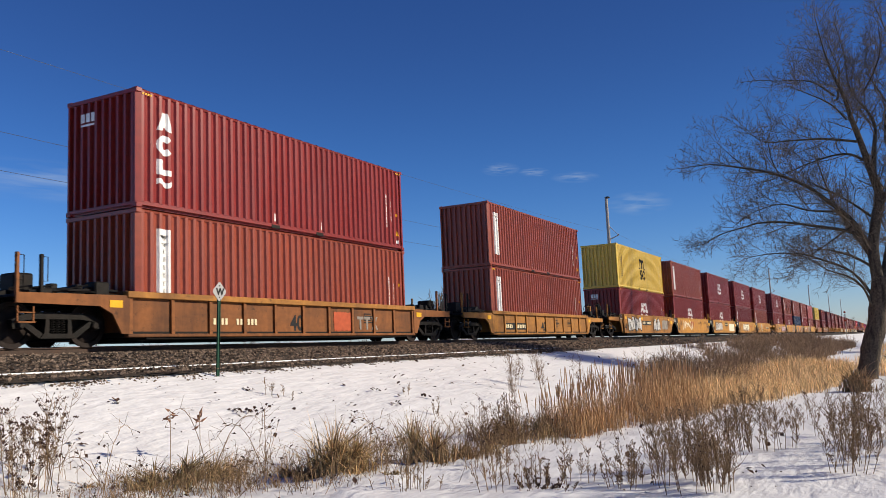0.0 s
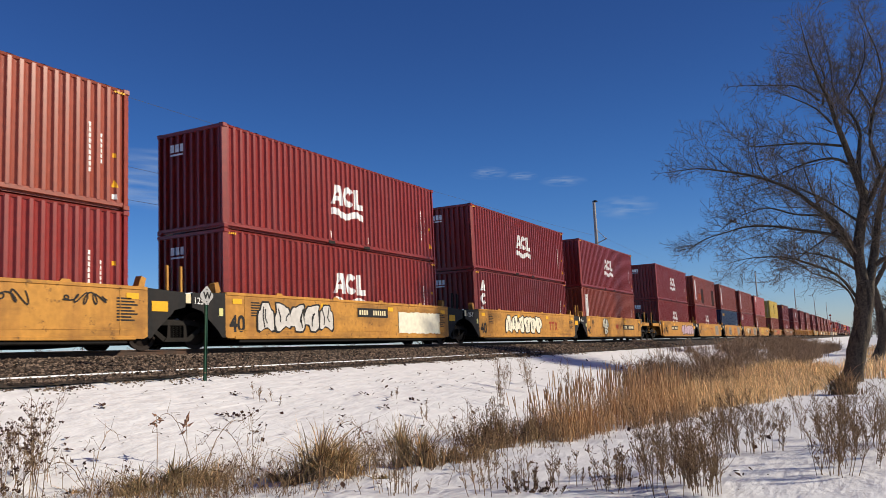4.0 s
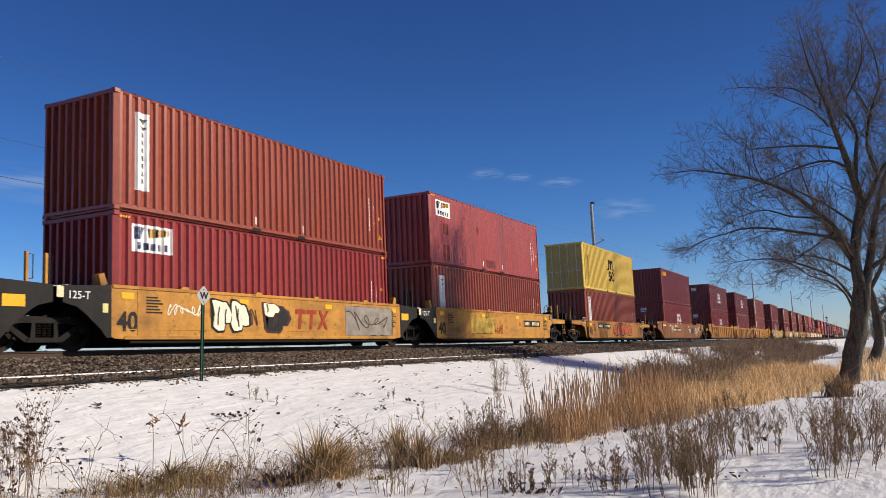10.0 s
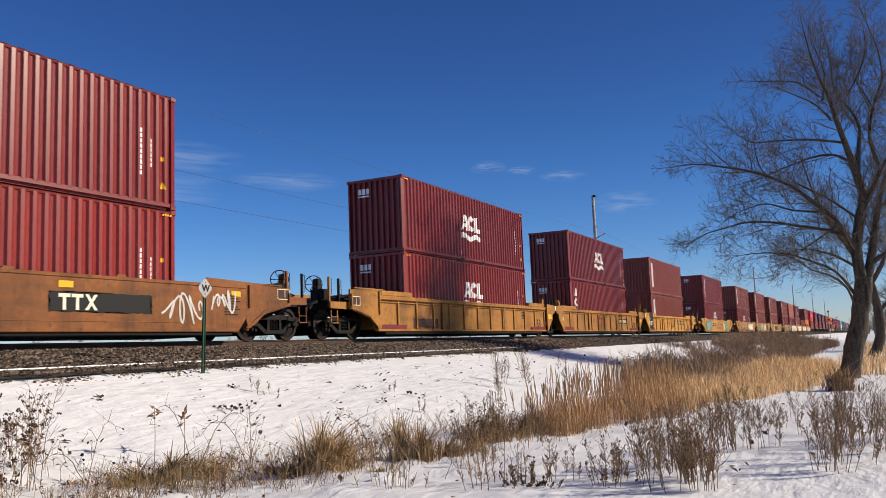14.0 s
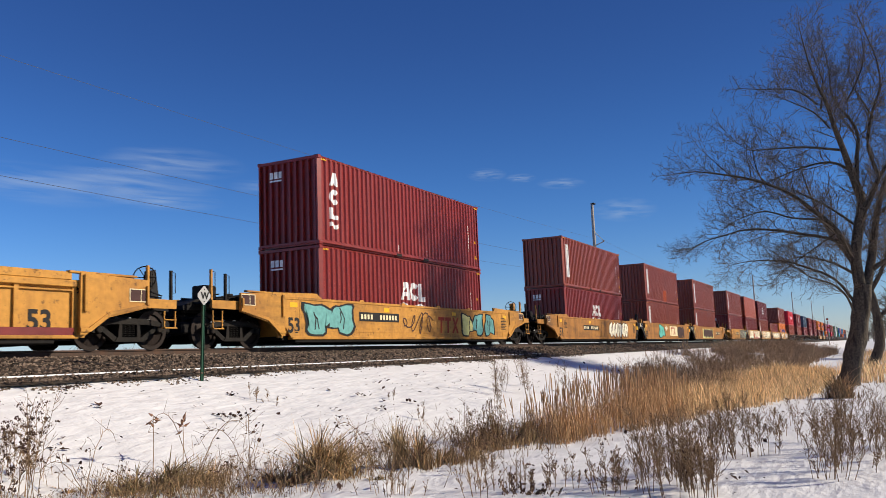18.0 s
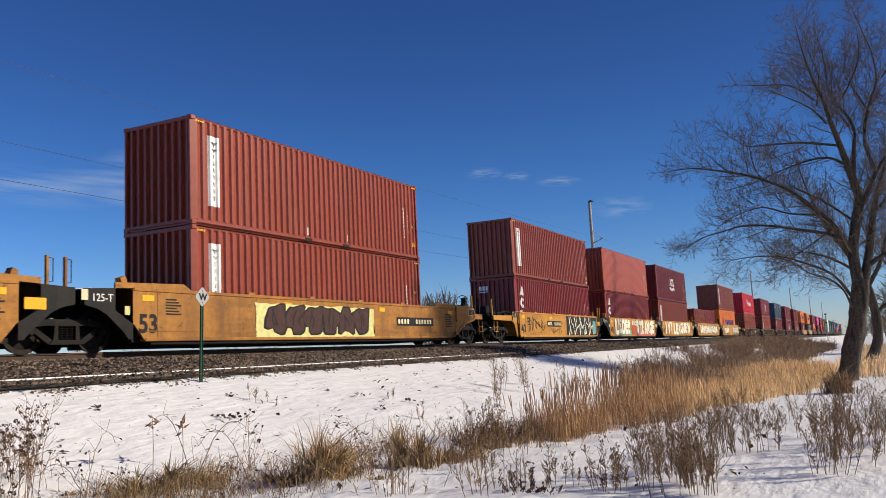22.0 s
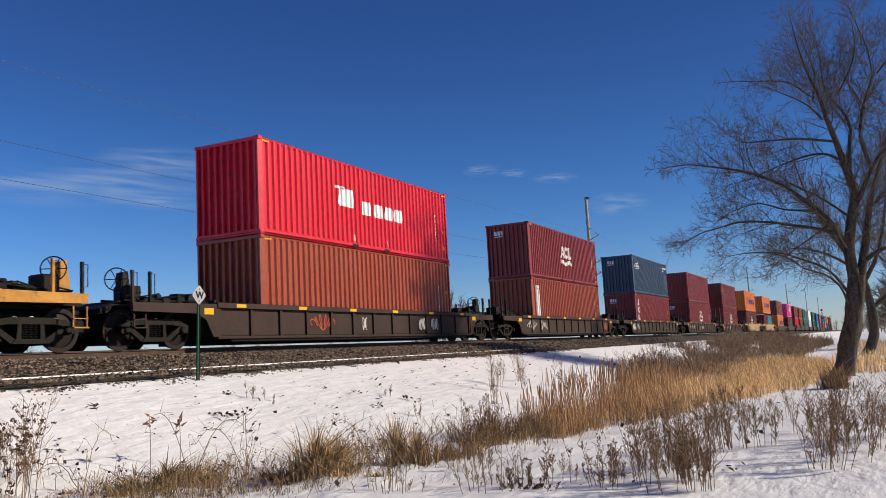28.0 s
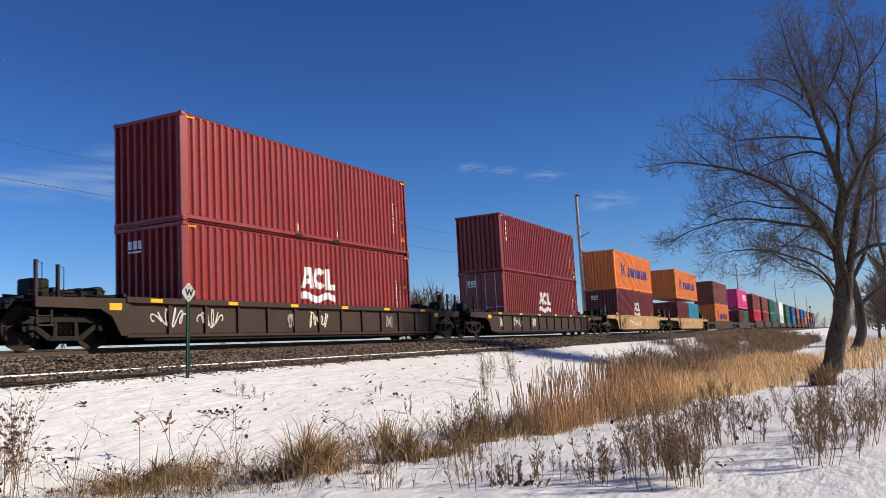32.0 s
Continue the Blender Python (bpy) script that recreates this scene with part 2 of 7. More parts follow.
POST = material("green_sign_post", (0.018, 0.065, 0.040), 0.5, 0.2, 0.2, 10)
SIGN = material("grey_white_sign", (0.34, 0.34, 0.335), 0.45, 0.2, 0.08, 20, (0.35, 0.33, 0.3), 0.3, 5)
POLE = material("weathered_pole_wood", (0.33, 0.30, 0.27), 0.85, 0, 0.25, 10)
WIRE = material("wire", (0.13, 0.13, 0.14), 0.5, 0.6, 0.05)
GLASSY = material("porcelain_insulator", (0.25, 0.22, 0.20), 0.3, 0, 0.1)

# wind ripples and soft crust on the snow
sn, sl = SNOW.node_tree.nodes, SNOW.node_tree.links
place, stretch, ripple, crust, total, relief = [sn.new("ShaderNode" + k) for k in ("TexCoord", "Mapping", "TexNoise", "TexNoise", "Math", "Bump")]
stretch.inputs["Rotation"].default_value, stretch.inputs["Scale"].default_value = (0, 0, 0.5), (1.0, 3.2, 1.0)
ripple.inputs["Scale"].default_value, ripple.inputs["Detail"].default_value, ripple.inputs["Distortion"].default_value = 1.7, 4, 0.15
crust.inputs["Scale"].default_value, crust.inputs["Detail"].default_value = 11.0, 6
sl.new(place.outputs["Object"], stretch.inputs["Vector"]), sl.new(stretch.outputs[0], ripple.inputs["Vector"]), sl.new(place.outputs["Object"], crust.inputs["Vector"])
total.operation, total.inputs[2].default_value = "MULTIPLY_ADD", 0.0
total.inputs[1].default_value = 0.20
sl.new(crust.outputs["Fac"], total.inputs[0]), sl.new(ripple.outputs["Fac"], total.inputs[2])
relief.inputs["Strength"].default_value, relief.inputs["Distance"].default_value = 0.52, 0.10
sl.new(total.outputs[0], relief.inputs["Height"]), sl.new(relief.outputs[0], sn["Principled BSDF"].inputs["Normal"])


# ---- building helpers ----
class Shape:
    """Collects vertices and faces for one mesh."""

    def __init__(self):
        self.v, self.f = [], []

    def add(self, verts, faces):
        k = len(self.v)
        self.v += [tuple(p) for p in verts]
        self.f += [tuple(i + k for i in face) for face in faces]
        return self

    def box(self, x0, x1, y0, y1, z0, z1, b=0.0):
        """A box, its edges chamfered by b."""
        if not b:
            v = [(x, y, z) for x in (x0, x1) for y in (y0, y1) for z in (z0, z1)]
            return self.add(v, [(0, 1, 3, 2), (4, 6, 7, 5), (0, 4, 5, 1), (2, 3, 7, 6), (0, 2, 6, 4), (1, 5, 7, 3)])
        v, key = [], {}
        xs, ys, zs = (x0, x1), (y0, y1), (z0, z1)
        for i in (0, 1):
            for j in (0, 1):
                for k in (0, 1):
                    p = (xs[i], ys[j], zs[k])
                    s = (1 - 2 * i, 1 - 2 * j, 1 - 2 * k)
                    for a in range(3):
                        key[i, j, k, a] = len(v)
                        v.append([p[q] + (0 if q == a else s[q] * b) for q in range(3)])
        f = []
        for a in range(3):
            o = [q for q in range(3) if q != a]
            for side in (0, 1):
                loop = []
                for u, w in ((0, 0), (1, 0), (1, 1), (0, 1)):
                    c = [0, 0, 0]
                    c[a], c[o[0]], c[o[1]] = side, u, w
                    loop.append(key[(*c, a)])
                f.append(loop if (side == 1) == (a != 1) else loop[::-1])
        for a in range(3):
            o = [q for q in range(3) if q != a]
            for u in (0, 1):
                for w in (0, 1):
                    c0, c1 = [0, 0, 0], [0, 0, 0]
                    c0[a], c1[a] = 0, 1
                    c0[o[0]] = c1[o[0]] = u
                    c0[o[1]] = c1[o[1]] = w
                    f.append([key[(*c0, o[0])], key[(*c1, o[0])], key[(*c1, o[1])], key[(*c0, o[1])]])
        for i in (0, 1):
            for j in (0, 1):
                for k in (0, 1):
                    f.append([key[i, j, k, 0], key[i, j, k, 1], key[i, j, k, 2]])
        return self.add(v, f)

    def tube(self, points, radii, n=6, cap=True):
        """A tapered tube through points."""
        rings, pts = [], [Vector(p) for p in points]
        up = Vector((0.13, 0.31, 0.94))
        for i, p in enumerate(pts):
            way = (pts[min(i + 1, len(pts) - 1)] - pts[max(i - 1, 0)]).normalized()
            side = way.cross(up if abs(way.dot(up)) < 0.95 else Vector((1, 0, 0))).normalized()
            top = side.cross(way)
            r = radii[i] if isinstance(radii, (list, tuple)) else radii
            rings.append([p + (side * math.cos(a) + top * math.sin(a)) * r for a in [2 * math.pi * q / n for q in range(n)]])
        f = [(i * n + q, i * n + (q + 1) % n, (i + 1) * n + (q + 1) % n, (i + 1) * n + q) for i in range(len(pts) - 1) for q in range(n)]
        if cap:
            f += [tuple(range(n))[::-1], tuple((len(pts) - 1) * n + q for q in range(n))]
        return self.add([p for ring in rings for p in ring], f)

    def lathe(self, profile, center, n=24):
        """Profile of (radius, y) turned round the y axis at center."""
        v = [(center[0] + r * math.cos(a), center[1] + y, center[2] + r * math.sin(a)) for r, y in profile for a in [2 * math.pi * q / n for q in range(n)]]
        m = len(profile)
        f = [(i * n + q, (i + 1) * n + q, (i + 1) * n + (q + 1) % n, i * n + (q + 1) % n) for i in range(m - 1) for q in range(n)]
        return self.add(v, f)

    def prism(self, outline, y0, y1):
        """An outline of (x, z), drawn through y0 to y1."""
        n = len(outline)
        v = [(x, y0, z) for x, z in outline] + [(x, y1, z) for x, z in outline]
        f = [tuple(range(n)), tuple(range(2 * n - 1, n - 1, -1))] + [(i, i + n, (i + 1) % n + n, (i + 1) % n) for i in range(n)]
        return self.add(v, f)

    def mesh(self, name, mat, smooth=False):
        me = bpy.data.meshes.new(name)
        me.from_pydata(self.v, [], self.f)
        bm = bmesh.new()
        bm.from_mesh(me)
        bmesh.ops.recalc_face_normals(bm, faces=bm.faces)
        bm.to_mesh(me)
        bm.free()
        return finish(me, mat, smooth)


def finish(me, mat, smooth=False):
    if mat:
        me.materials.append(mat)
    if smooth:
        me.shade_smooth()
    me.update()
    return me


def part(name, shape, mat, parent, label="", at=None, smooth=False):
    """One mesh object under a thing or a part; shape: a Shape or a mesh."""
    me = shape.mesh(name, mat, smooth) if isinstance(shape, Shape) else shape
    ob = new(name, me)
    ob.parent = parent
    if at is not None:
        ob.matrix_basis = at if isinstance(at, Matrix) else Matrix.Translation(at)
    if label:
        ob["label"] = label
    return ob


def thing(name, label, category, at=None, group="", kind="", data=None):
    ob = new(name, data)
    if at is not None:
        ob.matrix_basis = at if isinstance(at, Matrix) else Matrix.Translation(at)
    return tagged(ob, label, category, group, kind)


MESHES = {}


def shared(key, make):
    """The mesh kept under key, made on first use."""
    if key not in MESHES:
        MESHES[key] = make()
    return MESHES[key]


# ---- ground and track ----
TRACK_Y, RAIL_Z = 1.22, 0.05


def blend(a, b, t):
    t = min(1.0, max(0.0, t))
    return a + (b - a) * t * t * (3 - 2 * t)


def foot(x):
    """Where the bank meets the flat, on the near side."""
    return -6.3 - 2.9 * min(1.0, max(0.0, (x - 7) / 12)) - 0.6 * min(1.0, max(0.0, (x - 19) / 25))


def ground_z(x, y):
    low = -2.03 - 0.3 * min(1.0, max(0.0, (x - 12) / 30))
    rough = noise.noise((x * 0.55, y * 0.55, 3.1)) * 0.05 + noise.noise((x * 1.9, y * 1.9, 7.7)) * 0.018
    if y > 1:
        z = blend(-0.56, 0.42, (y - 5.5) / 8) - blend(0, 1.4, (y - 16) / 40)
        return z + rough * min(1, max(0, (y - 7) / 4))
    t = (-2.7 - y) / (-2.7 - foot(x))
    z = -0.54 + (low + 0.54) * min(1.0, max(0.0, t)) if t < 0.9 else blend(-0.54 + (low + 0.54) * 0.9, low, (t - 0.9) / 0.35)
    hummock = max(0.0, noise.noise((x * 0.9, y * 0.9, 11.0))) * 0.16 * min(1, max(0, (foot(x) + 0.5 - y) / 1.5)) * min(1.0, max(0.0, (y + 14) / 3)) * 0.6
    lump = max(0.0, noise.noise((x * 2.7, y * 2.7, 5.0)) + 0.1) * 0.09 * min(1, max(0, (foot(x) + 0.4 - y) / 0.8)) * min(1.0, max(0.0, (y - foot(x) + 4.6) / 2))
    return z + rough * min(1.0, max(0.0, t * 3)) + hummock + lump


def lines(*spans):
    out = []
    for a, b, step in spans:
        n = max(1, round((b - a) / step))
        out += [a + (b - a) * i / n for i in range(n)]
    return out + [spans[-1][1]]


gx = lines((-3000, -200, 700), (-200, -20, 30), (-20, 3, 2), (3, 26, 0.16), (26, 60, 0.4), (60, 130, 2), (130, 600, 40), (600, 4500, 600))
gy = lines((-3000, -200, 700), (-200, -40, 20), (-40, -15.5, 1.2), (-15.5, -2.5, 0.16), (-2.5, 6, 1.0), (6, 14, 1), (14, 60, 8), (60, 400, 60), (400, 4000, 600))
gv = [(x, y, ground_z(x, y)) for x in gx for y in gy]
m = len(gy)
gf = [(i * m + j, (i + 1) * m + j, (i + 1) * m + j + 1, i * m + j + 1) for i in range(len(gx) - 1) for j in range(m - 1)]
ground_mesh = bpy.data.meshes.new("ground")
ground_mesh.from_pydata(gv, [], gf)
ground = new("ground", finish(ground_mesh, SNOW, True))
tagged(ground, "snow-covered ground with a bank rising to the railway", "ground", kind="structure")


def ballast_z(y):
    d = abs(y - TRACK_Y)
    return -0.13 if d < 1.9 else -0.13 - (d - 1.9) * 0.185 if d < 4.15 else -0.546


bx = lines((-200, -5, 10), (-5, 60, 0.5), (60, 130, 2), (130, 600, 30), (600, 4000, 400))
by = [-2.98, -2.6, -2.2, -1.8, -1.4, -1.0, -0.68, 0.0, 1.22, 2.44, 3.12, 4.0, 5.3]
bed = Shape()
bed.add([(x, y + (0.16 * noise.noise((x * 0.8, 1, 1)) if y < -2.9 else 0), ballast_z(y) + 0.012 * noise.noise((x * 3, y * 3, 0)) - (0.05 if y in (-2.98, 5.3) else 0))
         for x in bx for y in by],
        [(i * 13 + j, (i + 1) * 13 + j, (i + 1) * 13 + j + 1, i * 13 + j + 1) for i in range(len(bx) - 1) for j in range(12)])
ballast = thing("ballast", "brown-grey crushed stone ballast bed with snow at its toe", "ballast", kind="stuff", data=bed.mesh("ballast", GRIT))

rng = random.Random(5)
stones = Shape()
for x0, x1, density in ((4, 16, 190), (16, 26, 140), (26, 40, 60), (40, 64, 16)):
    for _ in range(int((x1 - x0) * 2.75 * density)):
        x, y = rng.uniform(x0, x1), rng.uniform(-3.25, -0.35)
        if y < -3.0 + 0.28 * noise.noise((x * 0.8, 1, 1)) + 0.2 * noise.noise((x * 2.6, 5, 2)) and rng.random() < 0.8:
            continue
        if abs(y + 2.5 + 0.06 * noise.noise((x * 0.5, 4, 4))) < 0.07 and rng.random() < 0.85:
            continue
        z = max(ballast_z(y), ground_z(x, y) if y < -2.9 else -9)
        r = rng.uniform(0.016, 0.046) * (1.0 if x < 26 else 1.4)
        pts = [(x + dx * r * rng.uniform(0.6, 1.3), y + dy * r * rng.uniform(0.6, 1.3), z + 0.3 * r + dz * r * rng.uniform(0.5, 1.0))
               for dx, dy, dz in ((1, .2, 0), (-.2, 1, .1), (-1, -.2, 0), (.2, -1, -.1), (.1, 0, 1), (0, 0, -1))]
        stones.add(pts, [(0, 1, 4), (1, 2, 4), (2, 3, 4), (3, 0, 4), (1, 0, 5), (2, 1, 5), (3, 2, 5), (0, 3, 5)])
for _ in range(3400):
    x, d = 4 + 34 * rng.random() ** 1.2, abs(rng.gauss(0, 0.15))
    y = -2.92 + 0.25 * noise.noise((x * 0.8, 1, 1)) - d
    if noise.noise((x * 1.3, y * 2.0, 3)) < -0.1:
        continue
    z, r = ground_z(x, y) - 0.008, rng.uniform(0.012, 0.036)
    pts = [(x + dx * r * rng.uniform(0.6, 1.3), y + dy * r * rng.uniform(0.6, 1.3), z + 0.3 * r + dz * r * rng.uniform(0.5, 1.0))
           for dx, dy, dz in ((1, .2, 0), (-.2, 1, .1), (-1, -.2, 0), (.2, -1, -.1), (.1, 0, 1), (0, 0, -1))]
    stones.add(pts, [(0, 1, 4), (1, 2, 4), (2, 3, 4), (3, 0, 4), (1, 0, 5), (2, 1, 5), (3, 2, 5), (0, 3, 5)])
part("stones", stones, STONE, ballast)
strip = Shape()
sx = lines((3, 34, 0.09))
strip.add([(x, -2.5 + 0.06 * noise.noise((x * 0.5, 4, 4)) + 0.02 * noise.noise((x * 3.0, 2, 5)) + o * max(0.0004, -0.002 + 0.036 * noise.noise((x * 0.9, 9, 0)) + 0.04 * noise.noise((x * 4.1, 3, 7))), ballast_z(-2.5) + (0.022 if o == 0 else -0.01))
           for x in sx for o in (-1, 0, 1)],
          [(i * 3 + j, (i + 1) * 3 + j, (i + 1) * 3 + j + 1, i * 3 + j + 1) for i in range(len(sx) - 1) for j in (0, 1)])
part("snow_ridge", strip, SNOWCAP, ballast, "thin ridge of white snow")

track = thing("railway_track", "steel railway track on dark wooden ties", "railway track", kind="structure")
for side in (-1, 1):
    y = TRACK_Y + side * 0.7535
    web = [(-0.075, -0.12), (0.075, -0.12), (0.07, -0.105), (0.012, -0.09), (0.012, 0.0), (0.036, 0.012), (0.036, RAIL_Z - 0.006), (0.028, RAIL_Z - 0.001),
           (-0.028, RAIL_Z - 0.001), (-0.036, RAIL_Z - 0.006), (-0.036, 0.012), (-0.012, 0.0), (-0.012, -0.09), (-0.07, -0.105)]
    rail = Shape().add([(x, y + a, b) for x in (-200, 20, 60, 200, 4000) for a, b in web],
                       [(i * 14 + q, i * 14 + (q + 1) % 14, (i + 1) * 14 + (q + 1) % 14, (i + 1) * 14 + q) for i in range(4) for q in range(14)])
    r = part("rail", rail, RAIL, track)
    part("rail_head", Shape().box(-200, 4000, y - 0.027, y + 0.027, RAIL_Z - 0.004, RAIL_Z + 0.0005), RAILTOP, r, "polished running surface")
tie_mesh = Shape().box(-0.115, 0.115, -1.3, 1.3, -0.29, -0.115, 0.012).mesh("tie", TIE)
for i in range(150):
    part("tie", tie_mesh, TIE, track, at=(3 + i * 0.5, TRACK_Y, 0))

# ---- containers ----
LONG, WIDE, TALL = 12.192, 2.438, 2.896
PITCH, DEEP = 0.278, 0.050


FOLDS = ((0.0, 0.0), (0.090, 0.0), (0.150, 0.034), (0.232, DEEP))


def wave(u):
    """Depth of the corrugation at u metres along it: a flat crest, a slope, a trough pressed askew and a steep slope back."""
    u = (u / PITCH) % 1.0 * PITCH
    folds = FOLDS + ((PITCH, 0.0),)
    for (u0, d0), (u1, d1) in zip(folds, folds[1:]):
        if u <= u1:
            return d0 + (d1 - d0) * (u - u0) / (u1 - u0)
    return 0.0


def breaks(a, b, start):
    out, k = [], math.floor((a - start) / PITCH) - 1
    while start + k * PITCH < b:
        out += [start + k * PITCH + o for o, _ in FOLDS if a + 1e-4 < start + k * PITCH + o < b - 1e-4]
        k += 1
    return [a] + out + [b]


def end_sheet(a, b, z0, z1):
    """The deeper, steeper corrugation of an end wall."""
    n = 9
    step, v = (b - a) / n, []
    for i in range(n):
        v += [(a + (i + q) * step, d) for q, d in ((0.0, 0.10), (0.48, 0.10), (0.57, 0.0), (0.84, 0.0), (0.93, 0.10))]
    v.append((b, 0.10))
    return Shape().add([(x, y, z) for x, y in v for z in (z0, z1)], [(2 * i, 2 * i + 2, 2 * i + 3, 2 * i + 1) for i in range(len(v) - 1)])


def corrugated(a, b, z0, z1, deep=1.0):
    """A corrugated sheet in the plane y = 0, its valleys at +y."""
    xs = breaks(a, b, a)
    v = [(x, wave(x - a) * deep, z) for x in xs for z in (z0, z1)]
    return Shape().add(v, [(2 * i, 2 * i + 2, 2 * i + 3, 2 * i + 1) for i in range(len(xs) - 1)])


def draped(polys, a, half, deep, mat, name):
    """Flat outlines in (x, z), laid on the corrugated side wall a hand's breadth of paint proud of it."""
    bm = bmesh.new()
    for poly in polys:
        bm.faces.new([bm.verts.new((x, 0, z)) for x, z in poly])
    x0 = min(v.co.x for v in bm.verts)
    x1 = max(v.co.x for v in bm.verts)
    if deep:
        for x in breaks(x0, x1, a)[1:-1]:
            bmesh.ops.bisect_plane(bm, geom=bm.verts[:] + bm.edges[:] + bm.faces[:], plane_co=(x, 0, 0), plane_no=(1, 0, 0))
    for v in bm.verts:
        v.co.y = -half + wave(v.co.x - a) * deep - 0.004
    bmesh.ops.triangulate(bm, faces=[f for f in bm.faces if len(f.verts) > 4])
    bmesh.ops.recalc_face_normals(bm, faces=bm.faces)
    if bm.faces and sum(f.normal.y * f.calc_area() for f in bm.faces) > 0:
        bmesh.ops.reverse_faces(bm, faces=bm.faces)
    me = bpy.data.meshes.new(name)
    bm.to_mesh(me)
    bm.free()
    return finish(me, mat)


def bar(x0, x1, z0, z1):
    return [(x0, z0), (x1, z0), (x1, z1), (x0, z1)]


def disc(x, z, rx, rz, n=14, a0=0.0, a1=360.0):
    return [(x + rx * math.cos(radians(a0 + (a1 - a0) * i / n)), z + rz * math.sin(radians(a0 + (a1 - a0) * i / n))) for i in range(n if a1 - a0 >= 360 else n + 1)]


def stroke(points, w):
    """A line of even width through points, as quads."""
    out = []
    for (xa, za), (xb, zb) in zip(points, points[1:]):
        d = math.hypot(xb - xa, zb - za) or 1
        nx, nz = -(zb - za) / d * w / 2, (xb - xa) / d * w / 2
        ex, ez = (xb - xa) / d * w * 0.3, (zb - za) / d * w * 0.3
        out.append([(xa + nx - ex, za + nz - ez), (xa - nx - ex, za - nz - ez), (xb - nx + ex, zb - nz + ez), (xb + nx + ex, zb + nz + ez)])
    return out


def swell(x0, x1, z, w, n=16, waves=1.5, rise=0.09):
    p = [(x0 + (x1 - x0) * i / n, z + rise * math.sin(2 * math.pi * waves * i / n + 0.6)) for i in range(n + 1)]
    return [[(xa, za - w / 2), (xb, zb - w / 2), (xb, zb + w / 2), (xa, za + w / 2)] for (xa, za), (xb, zb) in zip(p, p[1:])]


# marks: x from the leading end, z from the container's floor; shapes only
def crescent(x, z, rx, rz, thick, gap=38, n=12):
    """A heavy ring, open on its trailing side."""
    arc = [radians(gap + (360 - 2 * gap) * i / n) for i in range(n + 1)]
    return [[(x + rx * math.cos(p), z + rz * math.sin(p)), (x + rx * math.cos(q), z + rz * math.sin(q)),
             (x + (rx - thick) * math.cos(q), z + (rz - thick) * math.sin(q)), (x + (rx - thick) * math.cos(p), z + (rz - thick) * math.sin(p))] for p, q in zip(arc, arc[1:])]


def mark_waves():
    """Three heavy shapes, a wedge, a crescent and a hook, over a broad wavy band."""
    s, low, top = 5.10, 1.36, 2.02
    return [("emblem", "white", [[(s, low), (s + 0.20, low), (s + 0.26, low + 0.14), (s + 0.26, low + 0.30), (s + 0.36, low + 0.46), (s + 0.36, top), (s + 0.22, top)],
                                 [(s + 0.36, top), (s + 0.36, low + 0.46), (s + 0.42, low + 0.30), (s + 0.42, low), (s + 0.64, low), (s + 0.58, top)], bar(s + 0.26, s + 0.42, low + 0.14, low + 0.30)]
             + crescent(s + 0.98, low + 0.33, 0.33, 0.35, 0.20) + [bar(s + 1.34, s + 1.56, low - 0.02, top), bar(s + 1.56, s + 1.88, low - 0.02, low + 0.17)]),
            ("band", "white", swell(s, s + 1.85, 1.08, 0.22, 16, 1.5, 0.07))]


def mark_column():
    """The same shapes one above another, near the leading end."""
    x, out = 0.66, []
    out.append([(x, 1.98), (x + 0.15, 1.98), (x + 0.24, 2.10), (x + 0.33, 1.98), (x + 0.48, 1.98), (x + 0.33, 2.44), (x + 0.15, 2.44)])
    out += crescent(x + 0.24, 1.62, 0.25, 0.26, 0.16)
    out += [bar(x, x + 0.17, 0.88, 1.26), bar(x + 0.17, x + 0.46, 0.88, 1.02)]
    return [("emblem", "white", out), ("band", "white", swell(x, x + 0.47, 0.68, 0.13, 10, 1.0, 0.05))]


def mark_strip():
    """A tall white panel with small dark marks."""
    x = 0.66
    marks = [[(x + 0.06, 2.30), (x + 0.22, 2.16), (x + 0.34, 2.32)], [(x + 0.10, 2.12), (x + 0.24, 2.02), (x + 0.34, 2.13)]]
    marks += [bar(x + 0.17, x + 0.26, 0.72 + i * 0.19, 0.84 + i * 0.19) for i in range(7)]
    return [("panel", "white", [bar(x, x + 0.40, 0.55, 2.46)]), ("lettering", "black", marks)]


